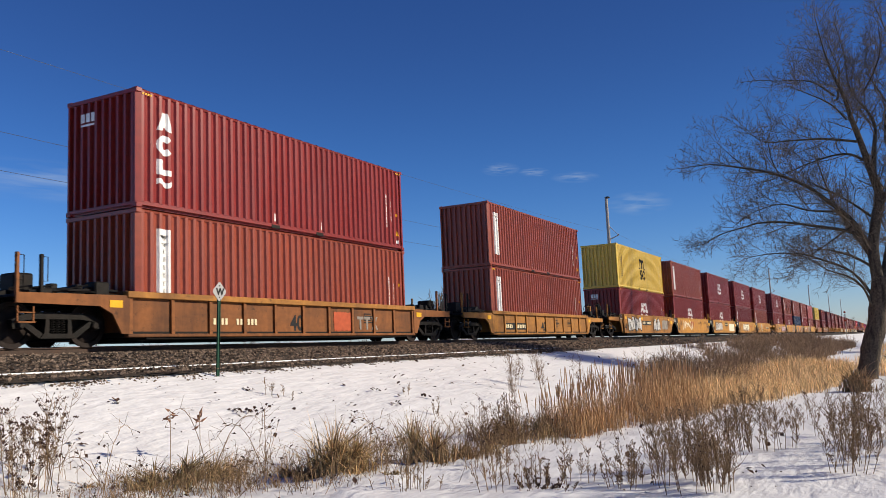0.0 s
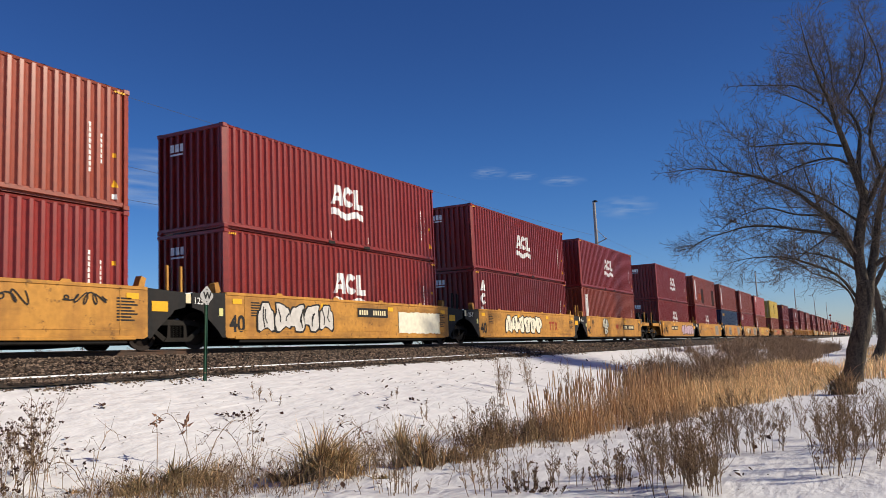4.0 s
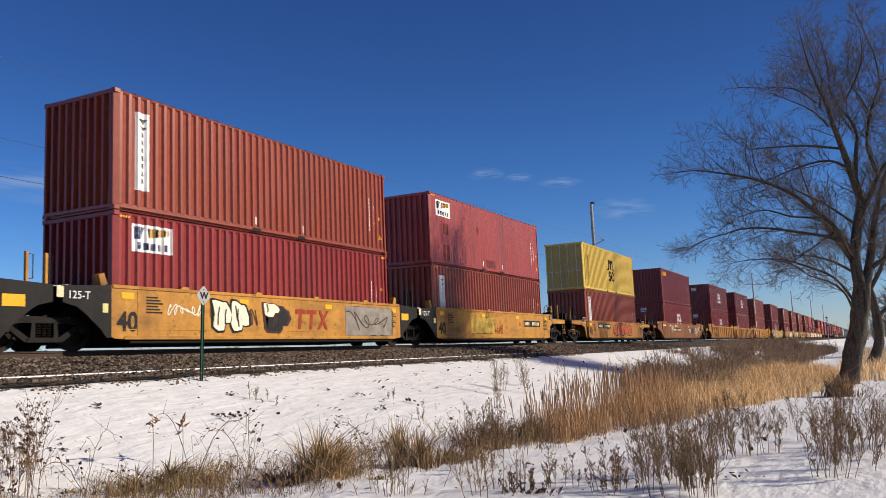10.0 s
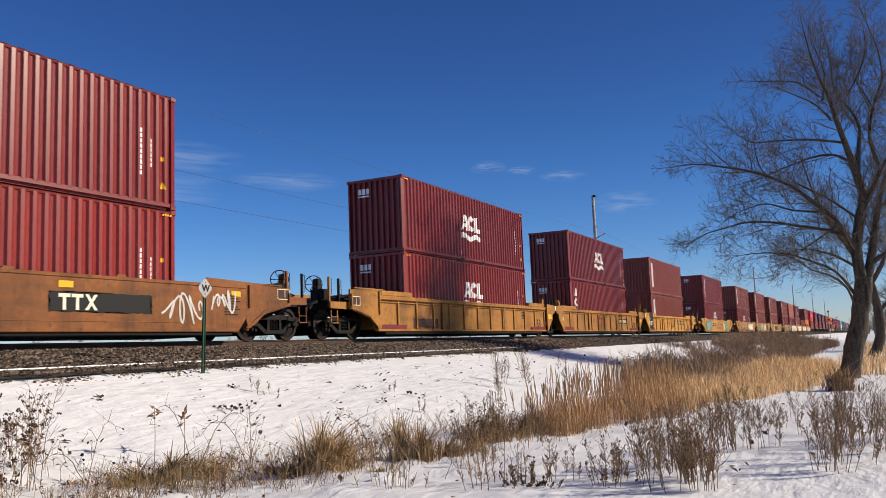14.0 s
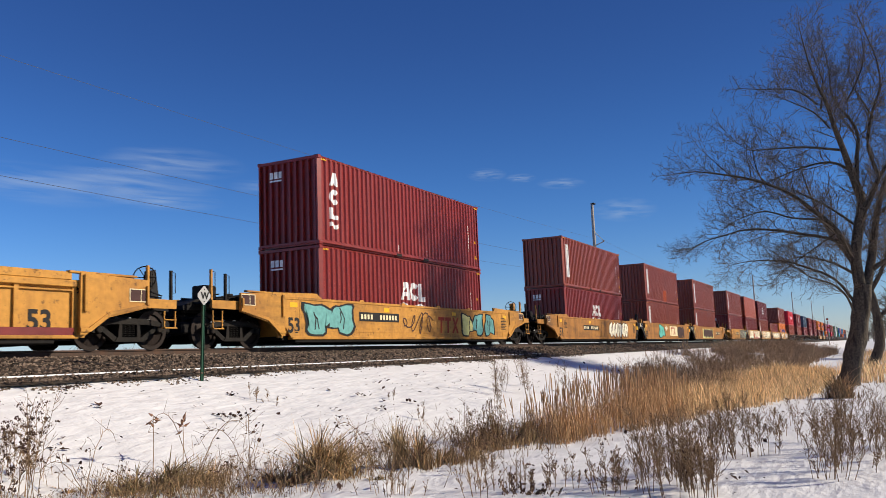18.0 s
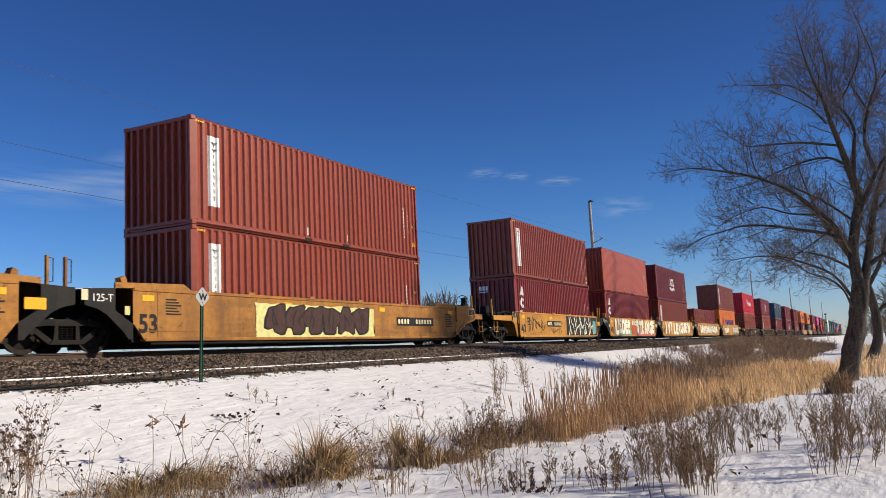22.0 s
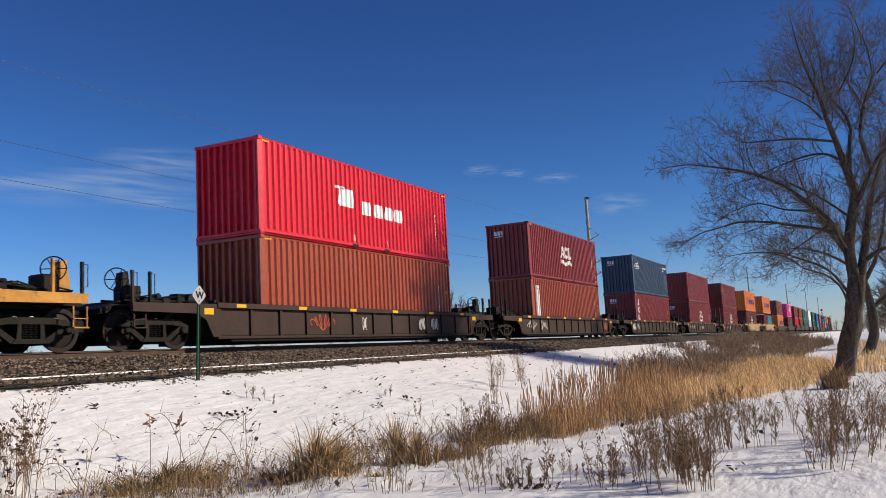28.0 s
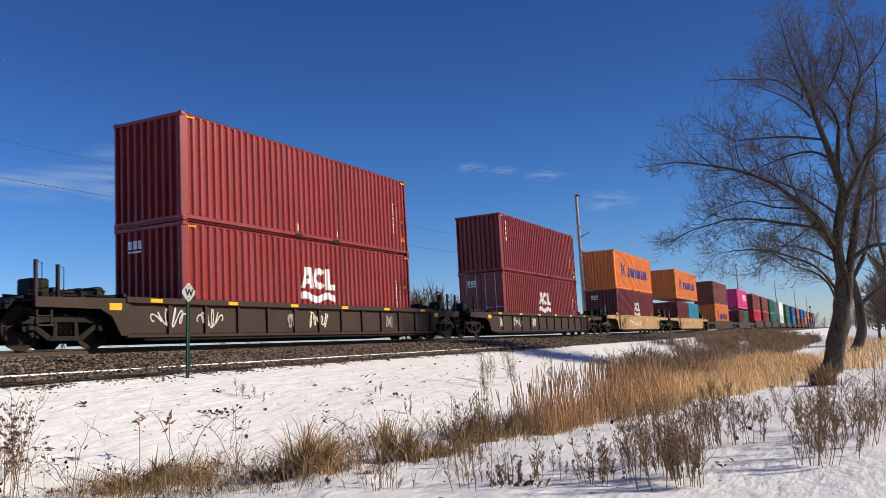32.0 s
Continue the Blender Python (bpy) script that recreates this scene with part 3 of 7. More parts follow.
def mark_arch():
    """Large black arches over two rounded blocks, and two columns of small marks."""
    s, d = 5.3, []
    for k in (0, 1):
        c = s + 0.55 + k * 0.56
        d += [bar(c - 0.30, c - 0.13, 1.55, 1.98), bar(c + 0.13, c + 0.28, 1.55, 1.98)]
        d += [[(c + 0.29 * math.cos(radians(a)), 1.96 + 0.28 * math.sin(radians(a))), (c + 0.29 * math.cos(radians(a + 20)), 1.96 + 0.28 * math.sin(radians(a + 20))),
               (c + 0.12 * math.cos(radians(a + 20)), 1.96 + 0.12 * math.sin(radians(a + 20))), (c + 0.12 * math.cos(radians(a)), 1.96 + 0.12 * math.sin(radians(a)))] for a in range(0, 180, 20)]
    d += [bar(s, s + 0.4, 1.52, 1.60), bar(s + 1.3, s + 1.75, 1.52, 1.60), bar(s + 0.26, s + 0.42, 1.98, 2.26)]
    e = stroke([(s + 0.78, 1.36), (s + 0.55, 1.42), (s + 0.36, 1.33), (s + 0.42, 1.16), (s + 0.70, 1.08), (s + 0.76, 0.92), (s + 0.55, 0.82), (s + 0.33, 0.90)], 0.15)
    e += stroke([(s + 1.50, 1.28), (s + 1.30, 1.42), (s + 1.06, 1.33), (s + 0.98, 1.10), (s + 1.06, 0.90), (s + 1.30, 0.82), (s + 1.52, 0.95)], 0.15)
    col = [bar(0.74, 0.83, 0.62 + i * 0.128, 0.71 + i * 0.128) for i in range(13)] + [bar(0.98, 1.07, 0.75 + i * 0.128, 0.84 + i * 0.128) for i in range(11)]
    return [("emblem", "black", d), ("emblem", "black", e), ("lettering", "black", col)]


def mark_blocks(color, x, z, w, h, n, gap=0.25):
    """A row of rounded blocks as wide as a word."""
    step = w / n
    return [("lettering", color, [[(x + i * step, z + h * 0.12), (x + i * step + step * 0.1, z), (x + (i + 1) * step - step * gap, z), (x + (i + 1) * step - step * gap * 0.6, z + h * 0.5),
                                   (x + (i + 1) * step - step * gap, z + h), (x + i * step + step * 0.1, z + h)] for i in range(n)])]


def mark_panel(x=0.55, z=1.98):
    """A printed white panel with a violet and yellow flash."""
    return [("panel", "white", [bar(x, x + 1.28, z, z + 0.66)]),
            ("flash", "blue", [[(x + 0.08, z + 0.60), (x + 0.08, z + 0.30), (x + 0.25, z + 0.30), (x + 0.42, z + 0.60)]] + [bar(x + 0.16 + i * 0.21, x + 0.30 + i * 0.21, z + 0.06, z + 0.23) for i in range(5)]),
            ("flash", "yellow", [[(x + 0.46, z + 0.58), (x + 0.5, z + 0.34), (x + 1.2, z + 0.46), (x + 1.2, z + 0.60)]])]


def mark_kite():
    return mark_blocks("white", 4.05, 1.36, 1.1, 0.62, 1, 0.12) + [("emblem", "white", stroke([(3.98, 1.98), (4.5, 1.98)], 0.10))] + mark_blocks("white", 5.55, 1.22, 3.0, 0.48, 4, 0.22)


def mark_liner():
    """A blue block emblem and a long dark row of blocks."""
    return [("emblem", "blue", [bar(1.85, 2.30, 1.0, 2.05), [(2.30, 1.5), (2.9, 2.05), (3.1, 1.9), (2.6, 1.45), (3.1, 1.1), (2.9, 0.95)]])] + mark_blocks("blue", 3.9, 1.05, 6.6, 0.72, 9, 0.22)


def mark_wing():
    w = [[(0.9, 2.25), (1.5, 2.32), (1.95, 2.52), (1.75, 2.34), (1.95, 2.36), (1.6, 2.24), (1.1, 2.17)]]
    return [("emblem", "white", w)] + mark_blocks("white", 0.65, 2.0, 1.45, 0.16, 9) + mark_blocks("white", 0.9, 1.86, 1.1, 0.08, 10) + \
        [("plate", "white", [bar(10.3, 11.85, 2.42, 2.56)]), ("plate", "white", [bar(10.3, 10.95, 2.18, 2.30)])]


MARKS = {
    "waves": mark_waves, "column": mark_column, "strip": mark_strip, "arch": mark_arch, "panel": mark_panel, "kite": mark_kite, "liner": mark_liner, "wing": mark_wing,
    "sea": lambda: [("lettering", "yellow", [q for i in range(5) for q in crescent(0.60 + i * 0.28, 2.34, 0.145, 0.165, 0.080, 34 if i in (0, 3) else 0)])], "touch": lambda: mark_blocks("yellow", 0.4, 2.28, 1.65, 0.32, 5),
    "tall": lambda: [("lettering", "white", [bar(0.72, 0.92, 1.55 + i * 0.27, 1.74 + i * 0.27) for i in range(4)])],
    "magenta": lambda: mark_blocks("white", 6.6, 1.3, 4.2, 0.9, 3), "patched": lambda: mark_strip() + [
        ("patch", "charcoal", [bar(3.7, 4.9, 0.30, 1.75)]), ("patch", "charcoal", [bar(9.6, 11.0, 0.2, 1.85)]), ("patch", "coral", [bar(2.1, 3.7, 0.62, 1.15)])],
    "mended": lambda: mark_strip() + [("patch", "coral", [bar(6.0, 7.25, 0.12, 1.05)])],
    "panel_patched": lambda: mark_panel() + [("patch", "maroonpatch", [bar(1.15, 1.6, 1.28, 1.72)]), ("patch", "maroonpatch", [bar(1.1, 1.3, 0.2, 0.85), bar(1.45, 1.7, 0.2, 0.85)]),
                                             ("patch", "maroonpatch", [bar(5.4, 6.4, 0.22, 0.55), disc(4.55, 1.8, 0.14, 0.2, 4)])],
    "none": lambda: [],
}


def tail_marks(kind):
    """Small rows of marks, yellow squares and a warning triangle at the trailing end."""
    white = [bar(11.05, 11.12, 0.75 + i * 0.13, 0.85 + i * 0.13) for i in range(9)] + [bar(11.38, 11.44, 1.0 + i * 0.12, 1.09 + i * 0.12) for i in range(6)]
    yellow = [[(11.70, 0.50), (11.88, 0.50), (11.79, 0.68)]] + ([bar(11.73, 11.82, 1.20, 1.30)] if kind % 2 else [bar(11.73, 11.82, 1.60, 1.70)])
    pale = [bar(11.72, 11.84, 0.22, 0.34)] if kind % 3 == 0 else []
    low = [bar(5.0, 5.08, 0.24, 0.46), bar(7.2, 7.28, 0.24, 0.46)]
    return [("lettering", "white", white + pale), ("warning", "yellow", yellow), ("lettering", "white", low)]


def container(color, mark, style="sheet", end="sheet", seed=0, length=LONG, tall=TALL, plain=False):
    """A steel box: origin at the middle of its floor, its leading end at -x, the side with marks at -y."""
    mat = PAINT[color]
    h, w = length / 2, WIDE / 2
    deep = 0.35 if style == "shallow" else 1.0
    long_name = "forty-foot" if length > 10 else "twenty-foot"
    pattern = {"waves": "a white emblem and wave", "column": "a white vertical emblem", "strip": "a tall white panel", "arch": "a large black emblem",
               "panel": "a white printed panel", "kite": "large white lettering shapes", "liner": "blue emblem and lettering", "wing": "a small white winged emblem",
               "sea": "small yellow lettering shapes", "touch": "small yellow lettering shapes", "patched": "white panel and dark patches",
               "mended": "white panel and orange patch", "panel_patched": "a printed panel and dark patches", "magenta": "white lettering shapes",
               "tall": "small white vertical marks", "none": "plain sides"}[mark]
    shade = {"car_yellow": "yellow", "beacon": "faded red", "rust": "rust-orange", "slate": "slate blue", "wine": "wine red", "brick": "brick red"}.get(color, color)
    ob = thing("shipping_container", f"{shade} corrugated {long_name} container with {pattern}", "container", group="containers on the train")
    g = 0.155 if length > 10 else 0.12
    key = (color, length, tall, deep)

    def put(name, key2, make, at=None, smooth=False, label=""):
        me = shared((name, key2), lambda: make().mesh(name, mat, smooth))
        return part(name, me, None, ob, label, at)

    turn = Matrix.Rotation(math.pi, 4, "Z")
    if plain:  # far down the train
        quarter = Matrix.Rotation(-math.pi / 2, 4, "Z")
        for m in (Matrix(), turn):
            put("side_panel", key, lambda: corrugated(-h + g, h - g, 0.15, tall - 0.06, deep), Matrix.Translation(m @ Vector((0, -w + 0.012, 0))) @ m)
            put("end_panel", key, lambda: end_sheet(-w + 0.1, w - 0.1, 0.13, tall - 0.1), m @ Matrix.Translation((-h + 0.02, 0, 0)) @ quarter)
        put("frame", key, lambda: Shape().box(-h, h, -w, -w + 0.06, 0, 0.16).box(-h, h, w - 0.06, w, 0, 0.16).box(-h, h, -w, w, tall - 0.08, tall).box(-h, -h + g, -w, -w + 0.1, 0, tall).box(-h, -h + g, w - 0.1, w, 0, tall)
            .box(h - g, h, -w, -w + 0.1, 0, tall).box(h - g, h, w - 0.1, w, 0, tall).box(-h, h, -w + 0.05, w - 0.05, 0.0, 0.1))
        for i, (name, ink, polys) in enumerate(MARKS[mark]()):
            part(name, shared(("mark", mark, -1, i, deep), lambda: draped([[(x - h, z) for x, z in q] for q in polys], -h + g, w - 0.012, deep, MARK[ink], name)), None, ob, f"{ink} painted {name}")
        return ob
    for m in (Matrix(), turn):
        put("side_panel", key, lambda: corrugated(-h + g, h - g, 0.15, tall - 0.06, deep), Matrix.Translation(m @ Vector((0, -w + 0.012, 0))) @ m)
        put("top_rail", key, lambda: Shape().add([(x, y, z) for x in (-h + 0.1, h - 0.1) for y, z in ((-w + 0.006, tall - 0.034), (-w + 0.028, tall - 0.088), (-w + 0.066, tall - 0.088), (-w + 0.066, tall - 0.034))],
            [(0, 1, 5, 4), (1, 2, 6, 5), (2, 3, 7, 6), (3, 0, 4, 7), (0, 3, 2, 1), (4, 5, 6, 7)]), m)
        bottom = put("bottom_rail", key, lambda: Shape().box(-h + 0.1, h - 0.1, -w + 0.022, -w + 0.07, 0.062, 0.175, 0.01), m)
        if length > 10:
            for x in (-1.05, 1.05):
                # no opening is cut: a dark block gives the slot's inner shade
                part("fork_pocket", shared(("fork_pocket", 0), lambda: Shape().box(-0.18, 0.18, -w + 0.016, -w + 0.04, 0.04, 0.135).mesh("fork_pocket", STEEL)), None, bottom, "dark block for the shade inside a fork slot", (x, 0, 0))
        for s in (-1, 1):
            put("corner_post", key, lambda: Shape().add([(x, y, z) for z in (0.1, tall - 0.1) for x, y in ((-h, -w + 0.045), (-h + g * 0.25, -w + 0.034), (-h + g, -w + 0.002), (-h + g, -w + 0.10), (-h, -w + 0.10))],
                [(0, 1, 6, 5), (1, 2, 7, 6), (2, 3, 8, 7), (3, 4, 9, 8), (4, 0, 5, 9), (0, 4, 3, 2, 1), (5, 6, 7, 8, 9)]), m @ Matrix.Scale(s, 4, (0, 1, 0)))
            for z in (0, tall - 0.118):
                put("corner_casting", key, lambda: Shape().box(-h - 0.004, -h + 0.178, -w - 0.004, -w + 0.162, 0, 0.118, 0.014), m @ Matrix.Translation((0, 0, z)) @ Matrix.Scale(s, 4, (0, 1, 0)))
        put("header", key, lambda: Shape().box(-h + 0.004, -h + 0.07, -w + 0.08, w - 0.08, tall - 0.12, tall - 0.015, 0.01), m)
        put("end_sill", key, lambda: Shape().box(-h + 0.004, -h + 0.07, -w + 0.08, w - 0.08, 0.055, 0.15, 0.01), m)
    quarter = Matrix.Rotation(-math.pi / 2, 4, "Z")
    put("end_panel", key, lambda: end_sheet(-w + 0.1, w - 0.1, 0.13, tall - 0.1), Matrix.Translation((h - 0.02, 0, 0)) @ quarter.inverted())
    if end == "door":
        for s in (-1, 1):
            # doors of yellow boxes carry their shade in a darker copy of the paint
            worn_or_shaded = PAINT["grimy"] if color == "yellow" else mat
            d = part("door", shared(("door", key), lambda: Shape().box(-h + 0.03, -h + 0.075, 0.006, w - 0.10, 0.14, tall - 0.12, 0.01).mesh("door", worn_or_shaded)), None, ob, "door leaf, shade-dark on yellow boxes", Matrix.Scale(s, 4, (0, 1, 0)))
            for z in (0.3, 1.15, 2.0):
                part("door_panel", shared(("door_panel", key), lambda: Shape().box(-h + 0.018, -h + 0.030, 0.08, w - 0.17, 0, 0.6, 0.004).mesh("door_panel", worn_or_shaded)), None, d, at=(0, 0, z))
            for y in (0.25, 0.78):
                part("lock_rod", shared(("lock_rod", tall), lambda: Shape().tube([(-h - 0.0, 0, 0.1), (-h - 0.0, 0, tall - 0.08)], 0.018, 8).box(-h - 0.02, -h + 0.02, -0.04, 0.04, 1.1, 1.2)
                     .box(-h - 0.03, -h - 0.01, -0.02, 0.35, 1.12, 1.15).mesh("lock_rod", MARK["silver"])), None, d, "galvanised lock rod", (0, y, 0))
    else:
        put("end_panel", key, lambda: end_sheet(-w + 0.1, w - 0.1, 0.13, tall - 0.1), Matrix.Translation((-h + 0.02, 0, 0)) @ quarter)
    put("roof", key, lambda: Shape().add([(x, y, tall - 0.02 + (0.016 if i % 2 else 0)) for i, x in enumerate(lines((-h + 0.05, h - 0.05, 0.2))) for y in (-w + 0.05, w - 0.05)],
        [(2 * i, 2 * i + 2, 2 * i + 3, 2 * i + 1) for i in range(len(lines((-h + 0.05, h - 0.05, 0.2))) - 1)]))
    put("floor", key, lambda: Shape().box(-h + 0.06, h - 0.06, -w + 0.10, w - 0.10, 0.012, 0.14))
    if length > 10:
        for i, (name, ink, polys) in enumerate(MARKS[mark]() + tail_marks(seed)):
            me = shared(("mark", mark, seed % 6 if i >= len(MARKS[mark]()) else -1, i, deep), lambda: draped([[(x - h, z) for x, z in q] for q in polys], -h + g, w - 0.012, deep, MARK[ink], name))
            part(name, me, None, ob, f"{ink} painted {name}".replace("pinkspray", "pink").replace("maroonpatch", "maroon"))
        hazard = shared(("hazard", 0), lambda: draped([[(x + k, tall - 0.155), (x + k + 0.05, tall - 0.155), (x + k + 0.08, tall - 0.105), (x + k + 0.03, tall - 0.105)]
                        for x in (-h + 0.16, h - 0.46) for k in (0, 0.08, 0.16, 0.24)], -h + g, w, 0, MARK["yellow"], "hazard_stripes"))
        if seed % 3 != 2:
            part("hazard_stripes", hazard, None, ob, "yellow warning stripes")
        if mark in ("waves", "column", "wing"):
            me = shared(("end_mark", 0), lambda: Shape().add([(-h + 0.012, y, z) for y0, y1 in ((0.72, 0.58), (0.54, 0.40), (0.36, 0.24)) for y, z in ((y0, 2.30), (y1, 2.30), (y1, 2.52), (y0, 2.52))]
                        + [(-h + 0.012, y, z) for y, z in ((0.72, 2.20), (0.24, 2.20), (0.24, 2.25), (0.72, 2.25))], [(0, 1, 2, 3), (4, 5, 6, 7), (8, 9, 10, 11), (12, 13, 14, 15)]).mesh("end_emblem", MARK["white"]))
            part("end_emblem", me, None, ob, "small white painted emblem")
    return ob


# ---- rail cars ----
def letters(body, size, mat, fat=0.0):
    """A flat mesh of a word, standing in the plane y = 0, its left foot at the origin."""
    def make():
        curve = bpy.data.curves.new("word", "FONT")
        curve.body, curve.size, curve.offset = body, size, fat
        ob = bpy.data.objects.new("word", curve)
        scene.collection.objects.link(ob)
        me = bpy.data.meshes.new_from_object(ob.evaluated_get(bpy.context.evaluated_depsgraph_get()))
        bpy.data.objects.remove(ob)
        me.transform(Matrix.Rotation(math.pi / 2, 4, "X"))
        me.materials.clear()
        return finish(me, mat)
    return shared(("letters", body, size, mat.name, fat), make)


def flat(polys, mat, name):
    return draped(polys, 0, 0, 0, mat, name)


GREASE = material("black_greasy_steel", (0.009, 0.008, 0.008), 0.7, 0.1, 0.3, 10, bump=0.3)
WHEEL_R = 0.457
AXLE_Z = RAIL_Z + WHEEL_R
KEYED_WHEELS = []


def wheelset_mesh():
    s = Shape()
    for k in (-1, 1):
        prof = [(0.085, 0.085), (0.115, 0.095), (0.125, 0.045), (0.30, 0.015), (0.37, 0.03), (0.385, 0.065), (0.452, 0.065), (WHEEL_R, 0.055), (WHEEL_R + 0.003, -0.03), (WHEEL_R + 0.026, -0.045),
                (WHEEL_R + 0.024, -0.068), (0.385, -0.068), (0.37, -0.02), (0.30, -0.035), (0.125, -0.065), (0.085, -0.07)]
        s.lathe([(r, -k * y if k > 0 else y * -k) for r, y in prof] if k < 0 else [(r, y) for r, y in prof], (0, k * 0.7535, 0), 28)
    s.tube([(0, -1.0, 0), (0, 1.0, 0)], 0.085, 10)
    for k in range(4):
        a = k * math.pi / 2 + 0.4
        s.tube([(0.2 * math.cos(a), -0.80, 0.2 * math.sin(a)), (0.2 * math.cos(a), -0.765, 0.2 * math.sin(a))], 0.03, 6)
    return s.mesh("wheelset", WHEEL)


def snow_crust():
    s, r = Shape(), random.Random(2)
    for x, z in ((-0.80, 0.72), (-0.35, 0.77), (0.05, 0.77), (0.62, 0.75), (0.30, 0.33), (-0.28, 0.33)):
        w = r.uniform(0.03, 0.07)
        s.add([(x + w * math.cos(q * 1.047) * r.uniform(0.7, 1.2), -1.0 + 0.06 * math.sin(q * 1.047), z) for q in range(6)] + [(x, -1.01, z + w * 0.45)], [(q, (q + 1) % 6, 6) for q in range(6)])
    return s.mesh("snow_crust", SNOWCAP)


def truck(parent, x, rolls=True):
    """A two-axle bogie under a car."""
    t = part("truck", shared("bolster", lambda: Shape().box(-0.19, 0.19, -0.95, 0.95, 0.42, 0.68, 0.03).box(-0.08, 0.08, -0.7, 0.7, 0.68, 0.80).mesh("truck", STEEL)), None, parent, "dark cast steel bogie", (x, 0, 0))
    part("brake_beam", shared("brake_beam", lambda: Shape().box(-0.74, -0.24, -0.62, 0.62, 0.20, 0.56, 0.05).box(0.24, 0.74, -0.62, 0.62, 0.20, 0.56, 0.05).mesh("brake_beam", GREASE)), None, t, "dark brake beams and levers")
    part("centre_bowl", shared("centre_bowl", lambda: Shape().box(-1.30, 1.30, -0.50, 0.50, 0.62, 0.93, 0.06).mesh("centre_bowl", GREASE)), None, t)
    part("snow_crust", shared("snow_crust", snow_crust), None, t, "small lumps of caked snow")
    frame = shared("side_frame", lambda: Shape().prism([(-1.05, 0.42), (-1.08, 0.60), (-0.86, 0.70), (-0.48, 0.76), (0.48, 0.76), (0.86, 0.70), (1.08, 0.60), (1.05, 0.42), (0.88, 0.42), (0.86, 0.58), (0.52, 0.62),
        (0.30, 0.62), (-0.30, 0.62), (-0.52, 0.62), (-0.86, 0.58), (-0.88, 0.42)], -0.075, 0.075).prism([(-0.30, 0.64), (-0.22, 0.64), (-0.22, 0.30), (-0.34, 0.26)], -0.07, 0.07)
        .prism([(0.22, 0.64), (0.30, 0.64), (0.34, 0.26), (0.22, 0.30)], -0.07, 0.07).prism([(-0.44, 0.22), (0.44, 0.22), (0.36, 0.32), (-0.36, 0.32)], -0.085, 0.085)
        .prism([(-0.44, 0.22), (-0.36, 0.32), (-0.80, 0.60), (-0.90, 0.54)], -0.06, 0.06).prism([(0.44, 0.22), (0.90, 0.54), (0.80, 0.60), (0.36, 0.32)], -0.06, 0.06).mesh("side_frame", STEEL))
    coil = shared("spring", lambda: Shape().tube([(0.055 * math.cos(a * 0.7854), 0.055 * math.sin(a * 0.7854), 0.32 + a * 0.0062) for a in range(49)], 0.013, 5).mesh("spring", STEEL))
    cap = shared("bearing_cap", lambda: Shape().lathe([(0.0, -0.05), (0.06, -0.05), (0.085, -0.03), (0.10, 0.0), (0.10, 0.16)], (0, 0, 0), 14).mesh("bearing_cap", STEEL))
    for y in (-1.0, 1.0):
        part("side_frame", frame, None, t, at=(0, y, 0))
        for sx in (-0.125, 0.0, 0.125):
            part("spring", coil, None, t, at=(sx, y, 0))
        for sx in (-0.89, 0.89):
            part("bearing_cap", cap, None, t, at=Matrix.Translation((sx, y - 0.075 if y < 0 else y + 0.075, AXLE_Z - 0.02)) @ Matrix.Scale(1 if y < 0 else -1, 4, (0, 1, 0)))
    for sx in (-0.89, 0.89):
        w = part("wheelset", shared("wheelset", wheelset_mesh), None, t, "worn steel wheels on an axle", (sx, 0, AXLE_Z))
        if rolls:
            KEYED_WHEELS.append((w, parent, x + sx))
    return t


def tall_post(parent, x, y, z0, z1, mat, loop=True):
    p = part("post", Shape().box(x - 0.035, x + 0.035, y - 0.035, y + 0.035, z0, z1, 0.008), mat, parent)
    if loop:
        part("grab_iron", Shape().tube([(x + 0.03, y, z1 - 0.05), (x + 0.15, y, z1 - 0.05), (x + 0.15, y, z1 - 0.55), (x + 0.03, y, z1 - 0.55)], 0.012, 5), STEEL, p)
    return p


def brake_wheel(parent, x, y, z, mat=None):
    def make():
        s = Shape()
        ring = [(0.0, 0.27 * math.cos(a), 0.27 * math.sin(a)) for a in [2 * math.pi * k / 20 for k in range(21)]]
        s.tube(ring, 0.016, 5, False)
        for k in range(6):
            a = math.pi * k / 3
            s.tube([(0, 0, 0), (0, 0.27 * math.cos(a), 0.27 * math.sin(a))], 0.011, 4)
        s.tube([(-0.02, 0, 0), (0.2, 0, 0)], 0.035, 6)
        return s.mesh("brake_wheel", STEEL)
    part("brake_wheel", shared("brake_wheel", make), None, parent, "round spoked hand brake wheel", pose(x, y, z, 0, 0, 38))
    part("brake_stand", shared(("brake_stand", mat.name), lambda: Shape().prism([(0.08, 0.16), (0.26, 0.20), (0.34, -0.30), (0.40, -0.75), (-0.05, -0.75), (0.05, -0.2)], -0.10, 0.10).mesh("brake_stand", mat)), None, parent, at=(x, y, z))


